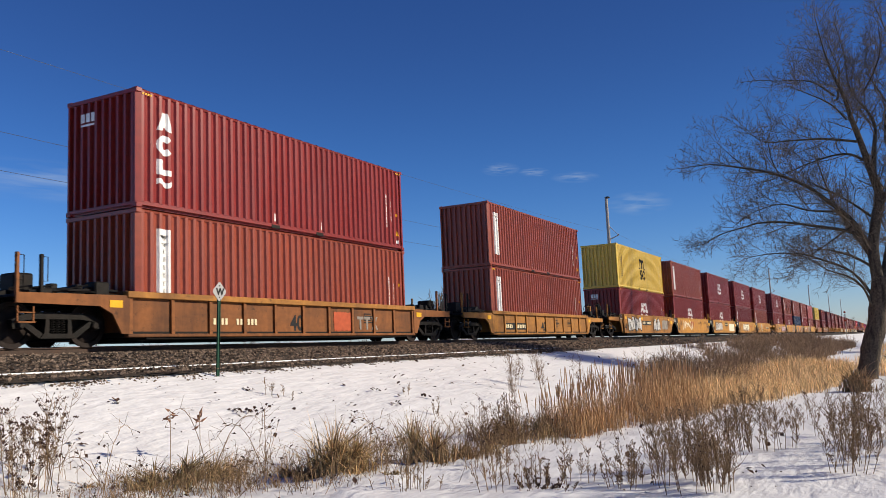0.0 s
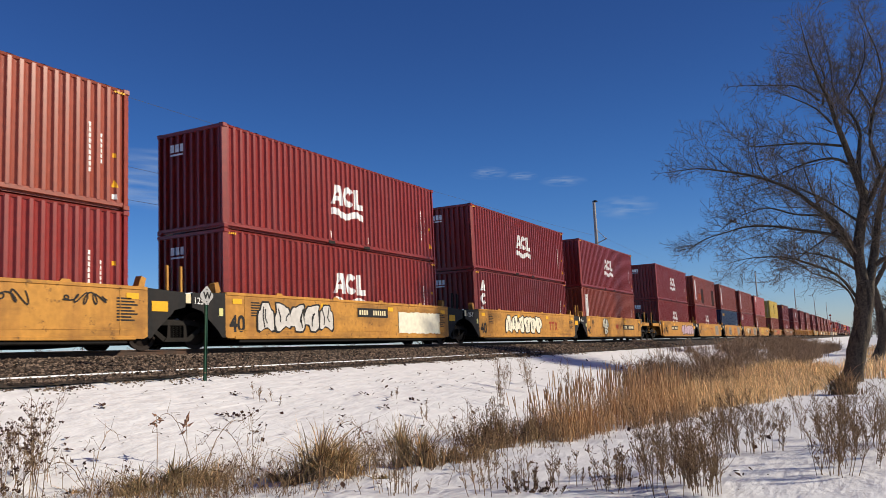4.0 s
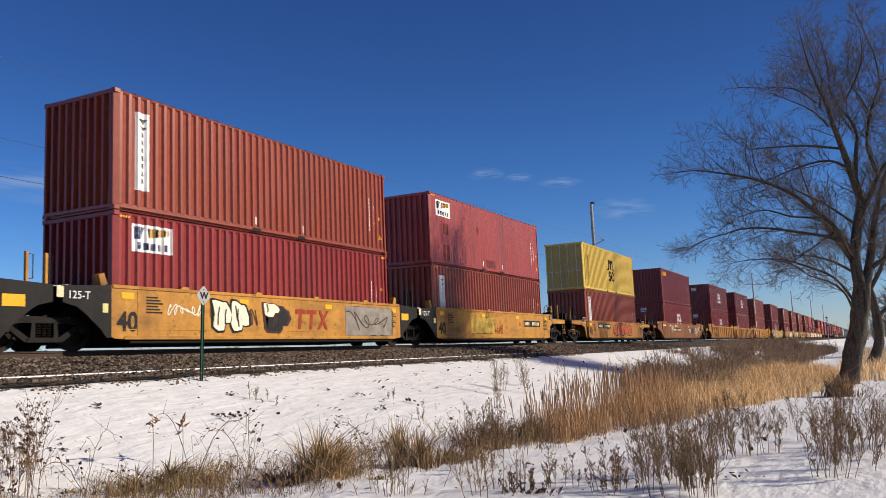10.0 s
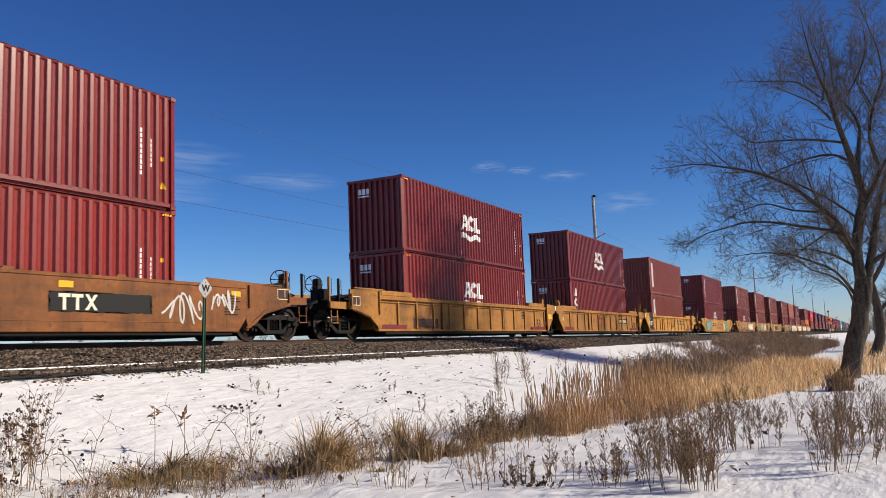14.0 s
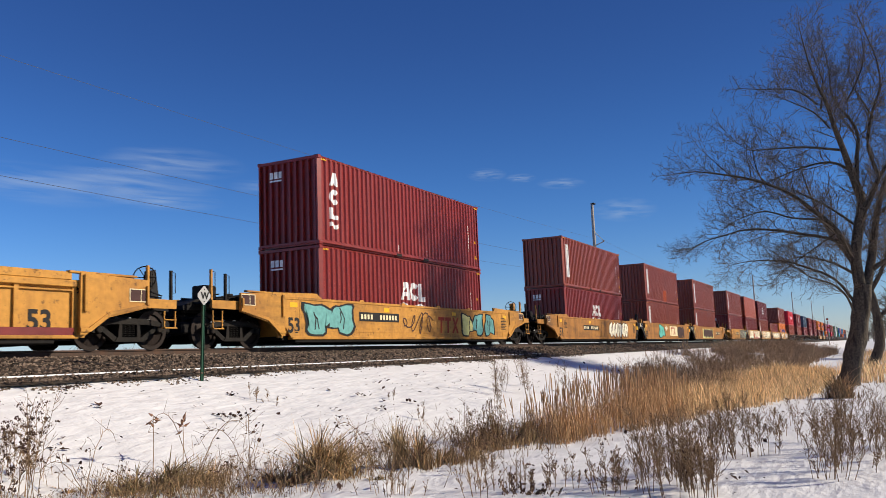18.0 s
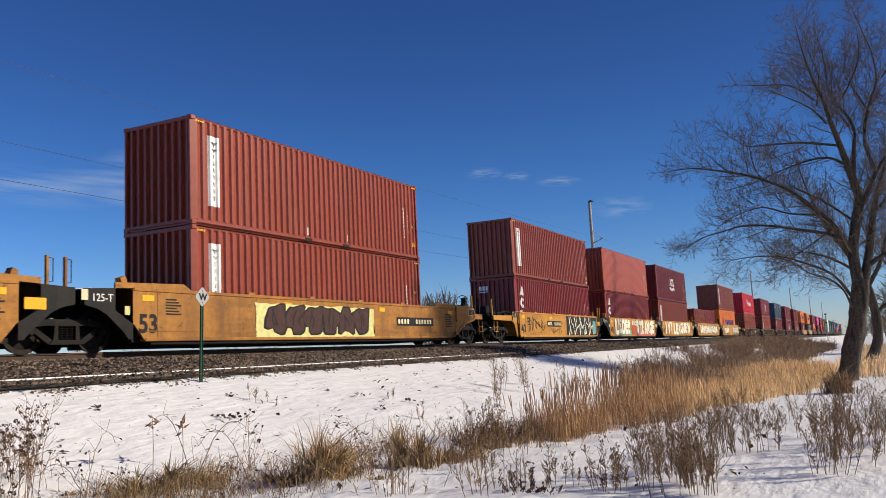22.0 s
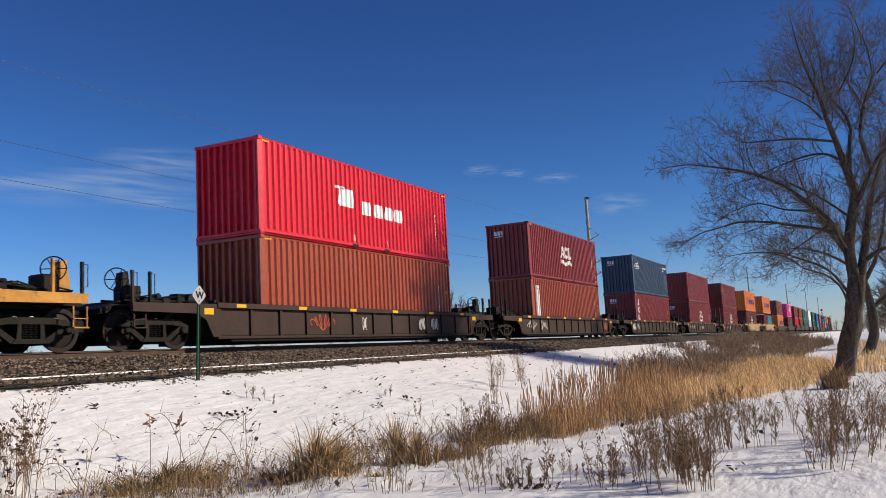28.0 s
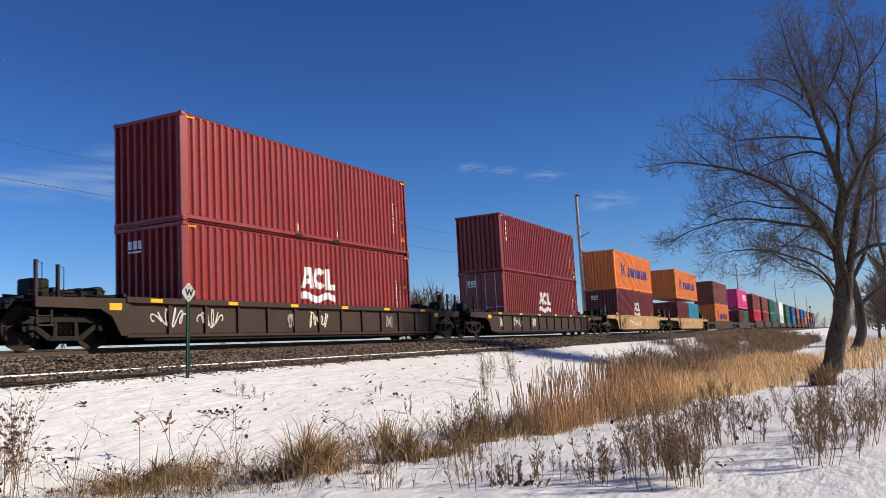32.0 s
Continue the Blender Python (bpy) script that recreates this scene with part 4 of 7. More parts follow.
def coupled_end(car, s, x_well, x_line, x_truck, mat, seed, top=1.18, high=1.2, shoulder=0.0, rise=0.0):
    """Platform, draught gear, bogie and fittings beyond one end of the well. s: -1 leading, 1 trailing end."""
    r = random.Random(seed)
    flip = Matrix.Scale(s, 4, (1, 0, 0))

    def put(name, shape, m, label=""):
        me = shape.mesh(name, m)
        if s < 0:
            me.transform(flip)
            me.flip_normals()
        return part(name, me, None, car, label)

    a, b = abs(x_well), abs(x_line)
    deck = b - 0.62
    arch = [(a - 0.05, 0.30), (a - 0.05, top), (deck, top - 0.03), (deck, top - 0.24), (a + 0.75, top - 0.26), (a + 0.42, top - 0.42), (a + 0.16, 0.30)]
    for y in (-1.36, 1.30):
        put("end_side_plate", Shape().prism(arch, y, y + 0.06), mat)
    put("end_deck", Shape().box(a - 0.05, deck, -1.32, 1.32, top - 0.12, top - 0.06, 0.01), PAINT["black"], "dark steel deck")
    if shoulder:
        h, q = high + rise, a + shoulder
        out = -0.092 if shoulder > 1.5 else 0.0
        long_end = [(a - 0.04, 0.36), (a - 0.04, h), (q, h - 0.06), (q + 0.01, 0.99), (a + 0.72, 0.74), (a + 0.12, 0.36)]
        for y in (-1.465, 1.405) if shoulder > 1.5 else ():
            put("end_panel", Shape().prism(long_end, y, y + 0.06), mat)
            put("end_panel_lip", Shape().prism([(a - 0.04, 0.50), (a + 0.16, 0.50), (a + 0.72, 0.86), (q, 1.08), (q, 1.01), (a + 0.74, 0.78), (a + 0.22, 0.42), (a - 0.04, 0.42)], y - 0.03 if y < 0 else y + 0.06, y if y < 0 else y + 0.09), mat)
        for y in (-1.375, 1.315) if shoulder <= 1.5 else ():
            put("shoulder_plate", Shape().prism([(a - 0.3, top - 0.2), (a - 0.3, h), (q - 0.32, h - 0.02), (q - 0.30, h - 0.15), (q, h - 0.17), (q, top - 0.22), (q - 0.2, top - 0.30), (a + 0.55, top - 0.38)], y, y + 0.06), mat)
        put("shoulder_rib", Shape().box(a + 0.03, a + 0.11, -1.42 + 1.1 * out, -1.37 + 1.1 * out, top - 0.4, h - 0.04, 0.01), mat)
        put("shoulder_rib", Shape().box(q - 0.09, q - 0.02, -1.42 + 1.1 * out, -1.37 + 1.1 * out, top - 0.2, h - 0.2, 0.01), mat)
        put("shoulder_lip", Shape().box(a - 0.3, q - 0.3, -1.43, -1.30, h - 0.02, h + 0.03, 0.01), mat)
        part("stencil_panel", shared("stencil_panel", lambda: flat([bar(-0.26, 0.26, -0.13, 0.13)], MARK["charcoal"], "stencil_panel")), None, car, "dark stencil panel with a pale rim", (s * (a + shoulder * (0.84 if out else 0.5)), -1.382 + out, top + 0.02))
        part("stencil_rim", shared("stencil_rim", lambda: flat([bar(-0.28, 0.28, 0.13, 0.15), bar(-0.28, 0.28, -0.15, -0.13), bar(-0.28, -0.26, -0.13, 0.13), bar(0.26, 0.28, -0.13, 0.13), bar(0.05, 0.065, -0.13, 0.13)], MARK["cream"], "stencil_rim")), None, car, "cream line", (s * (a + shoulder * (0.84 if out else 0.5)), -1.384 + out, top + 0.02))
    # sloped sheet and brake gear rising from the coupler to the well
    put("slope_sheet", Shape().prism([(a, max(high, top) + 0.06), (a + 0.35, max(high, top) + 0.07), (deck - 0.2, top + 0.06), (b - 0.25, top - 0.14), (b - 0.25, top - 0.26), (a, top - 0.12)], -0.72, 0.95), GREASE, "dark sloped sheet")
    put("slope_edge", Shape().tube([(a, -1.0, max(high, top) + 0.02), (a + 0.5, -1.0, max(high, top) + 0.03), (deck - 0.5, -1.0, top + 0.03)], 0.028, 6), PAINT["black"])
    for k in range(5):
        x = a + 0.5 + (deck - a - 0.9) * k / 4
        w, tall = r.uniform(0.08, 0.2), r.uniform(0.06, 0.24)
        put("brake_fitting", Shape().box(x - w, x + w, -1.15 + r.uniform(0, 0.25), -0.75, top - 0.06, top + tall * (1.3 - 0.2 * k), 0.03).tube([(x - w, -1.1, top + tall), (x + w + 0.15, -0.95, top + tall * 0.6)], 0.02, 5), (STEEL, GREASE, PAINT["black"])[k % 3])
    put("apron", Shape().box(deck - 0.9, b - 0.2, -0.75, 0.75, 0.42, 0.74, 0.05), GREASE)
    put("centre_sill", Shape().box(a - 0.1, b - 0.25, -0.28, 0.28, 0.66, top - 0.1, 0.02), STEEL)
    c = put("coupler", Shape().box(b - 0.5, b - 0.12, -0.09, 0.09, 0.78, 0.98, 0.02).box(b - 0.16, b + 0.05, -0.15, 0.03, 0.74, 1.02, 0.03).box(b - 0.10, b + 0.08, 0.05, 0.14, 0.76, 1.0, 0.03), STEEL)
    part("air_hose", Shape().tube([(s * (b - 0.5), -0.3, 0.72), (s * (b - 0.35), -0.33, 0.5), (s * (b - 0.12), -0.3, 0.36), (s * (b + 0.05), -0.26, 0.45)], 0.03, 6), PAINT["black"], c)
    part("uncoupling_lever", Shape().tube([(s * (b - 0.3), -1.3, 0.85), (s * (b - 0.28), -0.7, 0.82), (s * (b - 0.2), -0.15, 0.95)], 0.014, 5), STEEL, c)
    put("bulkhead", Shape().box(a - 0.12, a - 0.04, -1.22, 1.22, 0.35, top + 0.12, 0.01), mat)
    put("air_tank", Shape().tube([(a + 0.25, -0.75, top + 0.14), (a + 0.25, 0.75, top + 0.14)], 0.17, 12), PAINT["black"], "black air reservoir")
    put("step", Shape().box(deck - 0.40, deck - 0.02, -1.40, -1.28, 0.52, 0.55).box(deck - 0.40, deck - 0.37, -1.36, -1.33, 0.52, top - 0.3).box(deck - 0.05, deck - 0.02, -1.36, -1.33, 0.52, top - 0.3)
        .box(deck - 0.40, deck - 0.02, -1.38, -1.32, 0.72, 0.74), mat)
    for k, x in enumerate((deck - 0.08, deck - 0.62 - 0.2 * (seed % 2))):
        tall_post(car, s * x, -1.25, top - 0.2, top + 0.66 + 0.12 * r.random(), (mat, STEEL)[(k + seed) % 2])
    if seed % 2 == 0:
        tall_post(car, s * (deck - 0.3), 1.2, top - 0.2, top + 0.7, mat, False)
    if (s > 0) == (seed % 3 != 0) and seed % 12 != 0 or seed in (15, 16):
        brake_wheel(car, s * (deck - 0.25), -0.55, top + 0.58, (PAINT["black"], mat)[seed % 4 == 1])
    put("gear_box", Shape().box(deck - 0.75, deck - 0.3, -0.85, -0.35, top - 0.06, top + 0.42, 0.04), STEEL, "dark brake gear housing")
    put("brake_rigging", Shape().tube([(a + 0.5, -0.5, top + 0.02), (deck - 0.1, -0.2, top + 0.08)], 0.03, 6).tube([(a + 0.4, 0.2, top + 0.05), (deck - 0.2, 0.4, top + 0.02)], 0.025, 6).box(a + 0.7, a + 1.15, -0.2, 0.3, top - 0.06, top + 0.16, 0.04), STEEL)
    put("valve_box", Shape().box(a + 1.3, a + 1.65, -0.95, -0.45, top - 0.06, top + 0.12, 0.03).box(a + 1.38, a + 1.55, -0.8, -0.6, top + 0.12, top + 0.24, 0.02), PAINT["black"], "black brake valve")
    put("brake_cylinder", Shape().tube([(a + 0.62, 0.55, top + 0.12), (a + 1.25, 0.55, top + 0.12)], [0.15, 0.13], 12), STEEL)
    put("pipe", Shape().tube([(a + 0.1, -1.1, top + 0.02), (a + 0.8, -1.12, top + 0.06), (a + 1.3, -0.9, top + 0.03), (deck - 0.1, -0.95, top + 0.05)], 0.022, 5), STEEL)
    put("cushion_unit", Shape().box(a + 0.3, b - 0.55, -0.42, 0.42, top - 0.34, top - 0.13, 0.03), STEEL)
    if seed % 2:
        put("snow_patch", Shape().add([(a + 0.55 + 0.55 * math.cos(q * 0.785) * (0.8 + 0.2 * (q % 3)), -0.7 + 0.35 * math.sin(q * 0.785), top - 0.055) for q in range(8)] + [(a + 0.55, -0.7, top + 0.03)],
            [(q, (q + 1) % 8, 8) for q in range(8)]), SNOWCAP, "thin patch of settled snow")
    put("reflector", Shape().box(a + 0.15, a + 0.50, -1.368, -1.36, top - 0.28, top - 0.12), MARK["yellow"], "yellow reflective plate")
    truck(car, x_truck)


def joint_end(car, s, x_well, x_line, mat, dark, bogie, seed, top=1.46):
    """The half of a shared, articulated joint; dark: the end plates are painted black."""
    a, b = abs(x_well), abs(x_line)
    shade = PAINT["black"] if dark else mat

    def put(name, shape, m, label=""):
        me = shape.mesh(name, m)
        if s < 0:
            me.transform(Matrix.Scale(-1, 4, (1, 0, 0)))
            me.flip_normals()
        return part(name, me, None, car, label)

    reach = min(b - 0.12, a + 1.75)
    outline = [(a, 0.30), (a, top), (reach, top - 0.06), (reach, top - 0.42), (reach - 0.35, top - 0.50), (a + 0.75, 0.86), (a + 0.30, 0.50), (a + 0.12, 0.30)]
    for y in (-1.46, 1.40):
        put("end_side_plate", Shape().prism(outline, y, y + 0.06), shade, "black end plate" if dark else "")
    put("end_deck", Shape().box(a - 0.02, reach, -1.40, 1.40, top - 0.12, top - 0.07, 0.01), STEEL)
    put("bulkhead", Shape().box(a - 0.1, a - 0.03, -1.25, 1.25, 0.35, top + 0.05, 0.01), shade)
    put("centre_sill", Shape().box(a - 0.1, b - 0.02, -0.3, 0.3, 0.72, top - 0.12, 0.03), STEEL)
    put("guide", Shape().prism([(a - 0.1, top), (a + 0.1, top), (a + 0.16, top + 0.25), (a + 0.02, top + 0.30)], -1.24, -1.05), mat, "bent container guide")
    if s > 0:
        put("reflector", Shape().box(a + 0.12, a + 0.62, -1.468, -1.46, 0.92, 1.16), MARK["yellow"], "yellow reflective plate")
        for k in (0.75, 1.2):
            tall_post(car, s * (a + k), -1.3, top - 0.1, top + 0.6, (PAINT["black"], mat)[seed % 2])
    else:
        put("reflector", Shape().box(a + 0.10, a + 0.24, -1.468, -1.46, 0.85, 1.05), MARK["lime"], "pale reflective square")
        if dark:
            part("capacity_mark", letters("125-T", 0.24, MARK["white"]), None, car, "white stencilled capacity mark", (s * (a + 1.15), -1.466, top - 0.33))
        put("lamp_bracket", Shape().box(a + 1.25, a + 1.42, -1.475, -1.46, top - 0.32, top - 0.08, 0.004), MARK["cream"])
        put("snow_patch", Shape().add([(a + 0.9 + 0.6 * math.cos(q * 0.785), -1.15 + 0.2 * math.sin(q * 0.785), top - 0.068) for q in range(8)] + [(a + 0.9, -1.15, top - 0.01)],
            [(q, (q + 1) % 8, 8) for q in range(8)]), SNOWCAP, "thin patch of settled snow")
    if bogie:
        truck(car, s * b)


def plate_mark(car, x, z, y, w=1.95, dark=True):
    """A dark stencil plate with unreadable white blocks for the car's number."""
    if dark:
        part("number_plate", shared(("number_plate", w), lambda: flat([bar(0, w, 0, 0.30)], MARK["black"], "number_plate")), None, car, "black stencil panel", (x, y, z))
    part("lettering", shared(("number_bars", w), lambda: flat([bar(0.10 + i * (w - 0.2) / 12, 0.10 + i * (w - 0.2) / 12 + 0.6 * (w - 0.2) / 12, 0.07, 0.23) for i in range(12) if i not in (4, 5)], MARK["cream"], "lettering")), None, car,
         "white lettering blocks", (x, y - 0.004, z))


def block_logo(car, x, z, y, h, ink, slant=0.0):
    """The car owner's mark as plain blocks: two hammers and a cross."""
    k = h * 1.0

    polys = []
    for i in (0, 1):
        o = i * 0.95 * k
        polys += [bar(o, o + 0.85 * k, 0.78 * h, h), bar(o + 0.31 * k, o + 0.54 * k, 0, 0.785 * h)]
    o = 1.95 * k
    polys += [[(o, 0), (o + 0.25 * k, 0), (o + 0.95 * k, h), (o + 0.70 * k, h)], [(o + 0.70 * k, 0), (o + 0.95 * k, 0), (o + 0.25 * k, h), (o, h)]]
    for i, q in enumerate(polys):
        me = shared(("block_logo", i, h, ink, slant), lambda: flat([[(a + slant * b, b) for a, b in q]], MARK[ink], "emblem_bar"))
        part("emblem_bar", me, None, car, f"{ink} bar of the painted owner's emblem", (x, y - 0.002 * (i == 5), z))


def small_print(car, x, z, y, rows, w, ink="cream"):
    part("small_print", shared(("small_print", rows, w, ink), lambda: flat([bar(0, w * (0.7 + 0.3 * ((i * 7) % 3) / 2), -i * 0.07, -i * 0.07 + 0.035) for i in range(rows)], MARK[ink], "small_print")), None, car,
         "unreadable stencilled lines", (x, y, z))


def blob_piece(car, x0, x1, z0, z1, y, inks, n, seed, label):
    """Sprayed bulging shapes with dark rims, one beside another."""
    r = random.Random(seed)
    step = (x1 - x0) / n
    for i in range(n):
        cx, cz = x0 + (i + 0.5) * step, (z0 + z1) / 2 + r.uniform(-0.04, 0.04)
        pts, ph = [], r.uniform(0, 6)
        for k in range(18):
            a = 2 * math.pi * k / 18
            q = 1 + 0.20 * math.sin(3 * a + ph) + 0.13 * math.sin(5 * a + 2 * ph)
            ca, sa = math.cos(a), math.sin(a)
            pts.append((cx + step * 0.56 * q * abs(ca) ** 0.7 * (1 if ca > 0 else -1), min(z1, max(z0, cz + (z1 - z0) * 0.48 * q * abs(sa) ** 0.7 * (1 if sa > 0 else -1)))))
        lift = 0.003 + 0.0012 * (i % 2)
        base = part("graffiti", flat([pts], MARK[inks[1]], "graffiti"), None, car, label, (0, y - lift, 0))
        part("graffiti_fill", flat([[(cx + (a - cx) * 0.82, cz + (b - cz) * 0.88) for a, b in pts]], MARK[inks[0]], "graffiti_fill"), None, base, "", (0, -0.003, 0))
        cuts = []
        for _ in range(2 if z1 - z0 > 0.5 else 1):
            o = r.uniform(-0.25, 0.25) * step
            cuts += stroke([(cx + o + r.uniform(-.12, .12) * step, cz + r.uniform(-.35, -.1) * (z1 - z0)), (cx + o, cz), (cx + o + r.uniform(-.2, .2) * step, cz + r.uniform(.1, .35) * (z1 - z0))], 0.05)
        part("graffiti_line", flat(cuts, MARK[inks[1]], "graffiti_line"), None, base, "", (0, -0.006, 0))


def scrawl(car, x, z, y, w, h, ink, seed, turns=9, thick=0.03):
    """A looping sprayed line."""
    r = random.Random(seed)
    a, b, k = r.uniform(0, 6), r.uniform(0, 6), turns * 12
    pts = [(x + w * i / k + 0.45 * w / turns * math.sin(i * 0.524 + a), z + h * (0.5 + (0.30 + 0.15 * math.sin(i * 0.11 + b)) * math.sin(i * 0.63 + b))) for i in range(k)]
    part("graffiti", flat(stroke(pts, thick), MARK[ink], "graffiti"), None, car, f"{ink} sprayed scrawl", (0, y - 0.005, 0))


def smear(car, x0, x1, z0, z1, y, ink, label, seed=0):
    """A patch of paint rolled over older marks, ragged at its edges."""
    r = random.Random(seed)
    n, pts = 26, []
    for p, q in (((x0, z0), (x1, z0)), ((x1, z0), (x1, z1)), ((x1, z1), (x0, z1)), ((x0, z1), (x0, z0))):
        for i in range(n):
            u, v = p[0] + (q[0] - p[0]) * i / n, p[1] + (q[1] - p[1]) * i / n
            k = r.uniform(0, 0.045)
            pts.append((u + (k * 1.3 if u < x0 + 0.01 else -k * 1.3 if u > x1 - 0.01 else 0), v + (k if v < z0 + 0.01 else -k if v > z1 - 0.01 else 0)))
    part("paint_patch", flat([pts], MARK[ink], "paint_patch"), None, car, label, (0, y - 0.002, 0))


STYLE = {  # half length of the well before and after its middle, bottom and top of the side
    "S40": (6.35, 6.42, 0.28, 1.47), "R40": (6.45, 6.40, 0.22, 1.26), "S53": (8.25, 8.45, 0.28, 1.48), "R53": (8.3, 8.3, 0.27, 1.52), "D48": (8.1, 7.55, 0.24, 1.20), "T40": (6.6, 6.6, 0.30, 1.30)}
COLOUR_WORDS = {"car_yellow": "yellow", "car_ochre": "grimy ochre", "car_brown": "weathered brown-yellow", "car_rust": "rusty brown", "car_dark": "dark brown", "car_tan": "faded tan"}


def well_car(style, color, front, rear, seed, front_line, rear_line, number="40", plain=False):
    """One unit of a double-stack car: origin on the track's centre line under the middle of its load."""
    a, b, z0, z1 = STYLE[style]
    mat = PAINT[color]
    kind = "ribbed" if style in ("R40", "R53", "D48") else "smooth-sided"
    car = thing("well_car", f"{COLOUR_WORDS[color]} {kind} railway well car carrying containers", "railway car", group="cars of the train")
    half = 1.46 if kind == "smooth-sided" else 1.36
    if plain:  # far down the train
        part("side_wall", shared(("plain_wall", style, color), lambda: Shape().box(-a, b, -half, -half + 0.1, z0, z1).box(-a, b, half - 0.1, half, z0, z1).mesh("side_wall", mat)), None, car)
        part("well_floor", shared(("plain_floor", style), lambda: Shape().box(-a, b, -1.3, 1.3, 0.26, 0.356).mesh("well_floor", STEEL)), None, car)
        for s, line in ((-1, front_line), (1, rear_line)):
            x0, x1 = sorted((s * a, s * line))
            part("end_deck", Shape().box(x0, x1, -1.3, 1.3, 0.75, 1.05), mat, car)
            part("truck", shared("plain_truck", lambda: Shape().box(-1.1, 1.1, -1.05, 1.05, 0.3, 0.7).lathe([(0.0, -0.8), (WHEEL_R, -0.8), (WHEEL_R, 0.8), (0.0, 0.8)], (-0.89, 0, AXLE_Z), 12)
                 .lathe([(0.0, -0.8), (WHEEL_R, -0.8), (WHEEL_R, 0.8), (0.0, 0.8)], (0.89, 0, AXLE_Z), 12).mesh("truck", STEEL)), None, car, at=(s * (line - 1.6), 0, 0))
        return car
    for s in (-1, 1):
        m = Matrix.Scale(-1, 4, (0, 1, 0)) if s > 0 else Matrix()
        if kind == "smooth-sided":
            out = [(-a, z0 + 0.05), (-a + 0.1, z0), (b - 0.1, z0), (b, z0 + 0.05), (b, z1), (-a, z1)]
            if style == "S53":
                out = [(-a - 0.5, 0.95), (-a + 0.05, 0.62), (-a + 0.35, z0), (b - 0.35, z0), (b - 0.05, 0.62), (b + 0.5, 0.95), (b + 0.5, z1 + 0.10), (b - 1.5, z1 + 0.16), (b - 1.7, z1), (-a + 1.9, z1), (-a + 1.6, z1 + 0.16), (-a - 0.5, z1 + 0.10)]
            side = part("side_wall", shared(("side_wall", style, color), lambda: Shape().prism(out, -half, -half + 0.05).mesh("side_wall", mat)), None, car, at=m)
            part("top_chord", shared(("top_chord", style, color), lambda: Shape().box(-a + 0.02, b - 0.02, -half - 0.02, -half + 0.12, z1 - 0.07, z1 + 0.012, 0.01).mesh("top_chord", mat)), None, side)
            part("bottom_chord", shared(("bottom_chord", style, color), lambda: Shape().box(-a + 0.35, b - 0.35, -half - 0.02, -half + 0.16, z0 - 0.03, z0 + 0.06, 0.015).mesh("bottom_chord", mat)), None, side)
        else:
            side = part("side_wall", shared(("side_wall", style, color), lambda: Shape().box(-a, b, -half + 0.07, -half + 0.11, z0 + 0.05, z1 - 0.1).mesh("side_wall", mat)), None, car, at=m)
            top = "car_ochre" if color == "car_rust" else color
            part("top_chord", shared(("top_chord", style, color), lambda: Shape().box(-a - 0.02, b + 0.02, -half - 0.03, -half + 0.14, z1 - 0.15, z1, 0.015).mesh("top_chord", PAINT[top])), None, side)
            part("bottom_chord", shared(("bottom_chord", style, color), lambda: Shape().box(-a, b, -half - 0.015, -half + 0.14, z0, z0 + 0.08, 0.015).mesh("bottom_chord", mat)), None, side)
            n = 13 if style != "R40" else 11
            post = shared(("side_post", style, color), lambda: Shape().prism([(-0.05, z0 + 0.07), (0.05, z0 + 0.07), (0.05, z1 - 0.13), (-0.05, z1 - 0.13)], -half + 0.015, -half + 0.075).mesh("side_post", mat))
            for i in range(n):
                part("side_post", post, None, side, at=(-a + 0.1 + (a + b - 0.2) * i / (n - 1), 0, 0))
    part("well_floor", shared(("well_floor", style), lambda: Shape().box(-a + 0.1, b - 0.1, -1.3, 1.3, 0.24, 0.353).mesh("well_floor", STEEL)), None, car)
    part("well_keel", shared(("well_keel", style), lambda: Shape().box(-a + 0.55, b - 0.55, -half + 0.035, half - 0.035, 0.165, 0.26, 0.02).mesh("well_keel", GREASE)), None, car, "dark underside of the well")
    # fittings at both ends
    for s, kind2, well, line in ((-1, front, a, front_line), (1, rear, b, rear_line)):
        if kind2 == "joint":
            joint_end(car, s, well, line, mat, style == "S40" and color == "car_yellow" or style == "S53", s > 0, seed + s, z1 + 0.16 if style == "R53" else z1 - 0.01 if style != "S40" else 1.46)
        else:
            back = 1.6 if style == "D48" else 1.8
            coupled_end(car, s, well, line, s * (line - back), mat, seed * 2 + (s > 0), 1.16 if style in ("D48", "R40") else 1.24 if style == "R53" else 1.30, z1,
                        {"R53": 1.85, "S40": 0.75, "T40": 1.1, "S53": 1.85}.get(style, 0.0), {"R53": 0.17, "S53": 0.08}.get(style, 0.0))
    y = -half - 0.004
    if kind == "smooth-sided":
        latch = shared(("latch", style, color), lambda: Shape().prism([(-0.16, z1), (0.16, z1), (0.10, z1 + 0.07), (-0.10, z1 + 0.07)], -half + 0.0, -half + 0.05).mesh("latch", mat))
        for x in (-4.1, -1.3, 1.4, 4.2):
            part("latch", latch, None, car, at=(x, 0, 0))
        part("seam", shared(("seam", style, color), lambda: Shape().box(-a + 0.4, b - 0.4, -half - 0.008, -half, z0 + 0.20, z0 + 0.22).mesh("seam", mat)), None, car)
        for x in (-a + 0.75, b - 0.8):
            part("seam", shared(("upright_seam", style, color), lambda: Shape().box(-0.012, 0.012, -half - 0.008, -half, z0 + 0.08, z1 - 0.08).mesh("seam", mat)), None, car, at=(x, 0, 0))
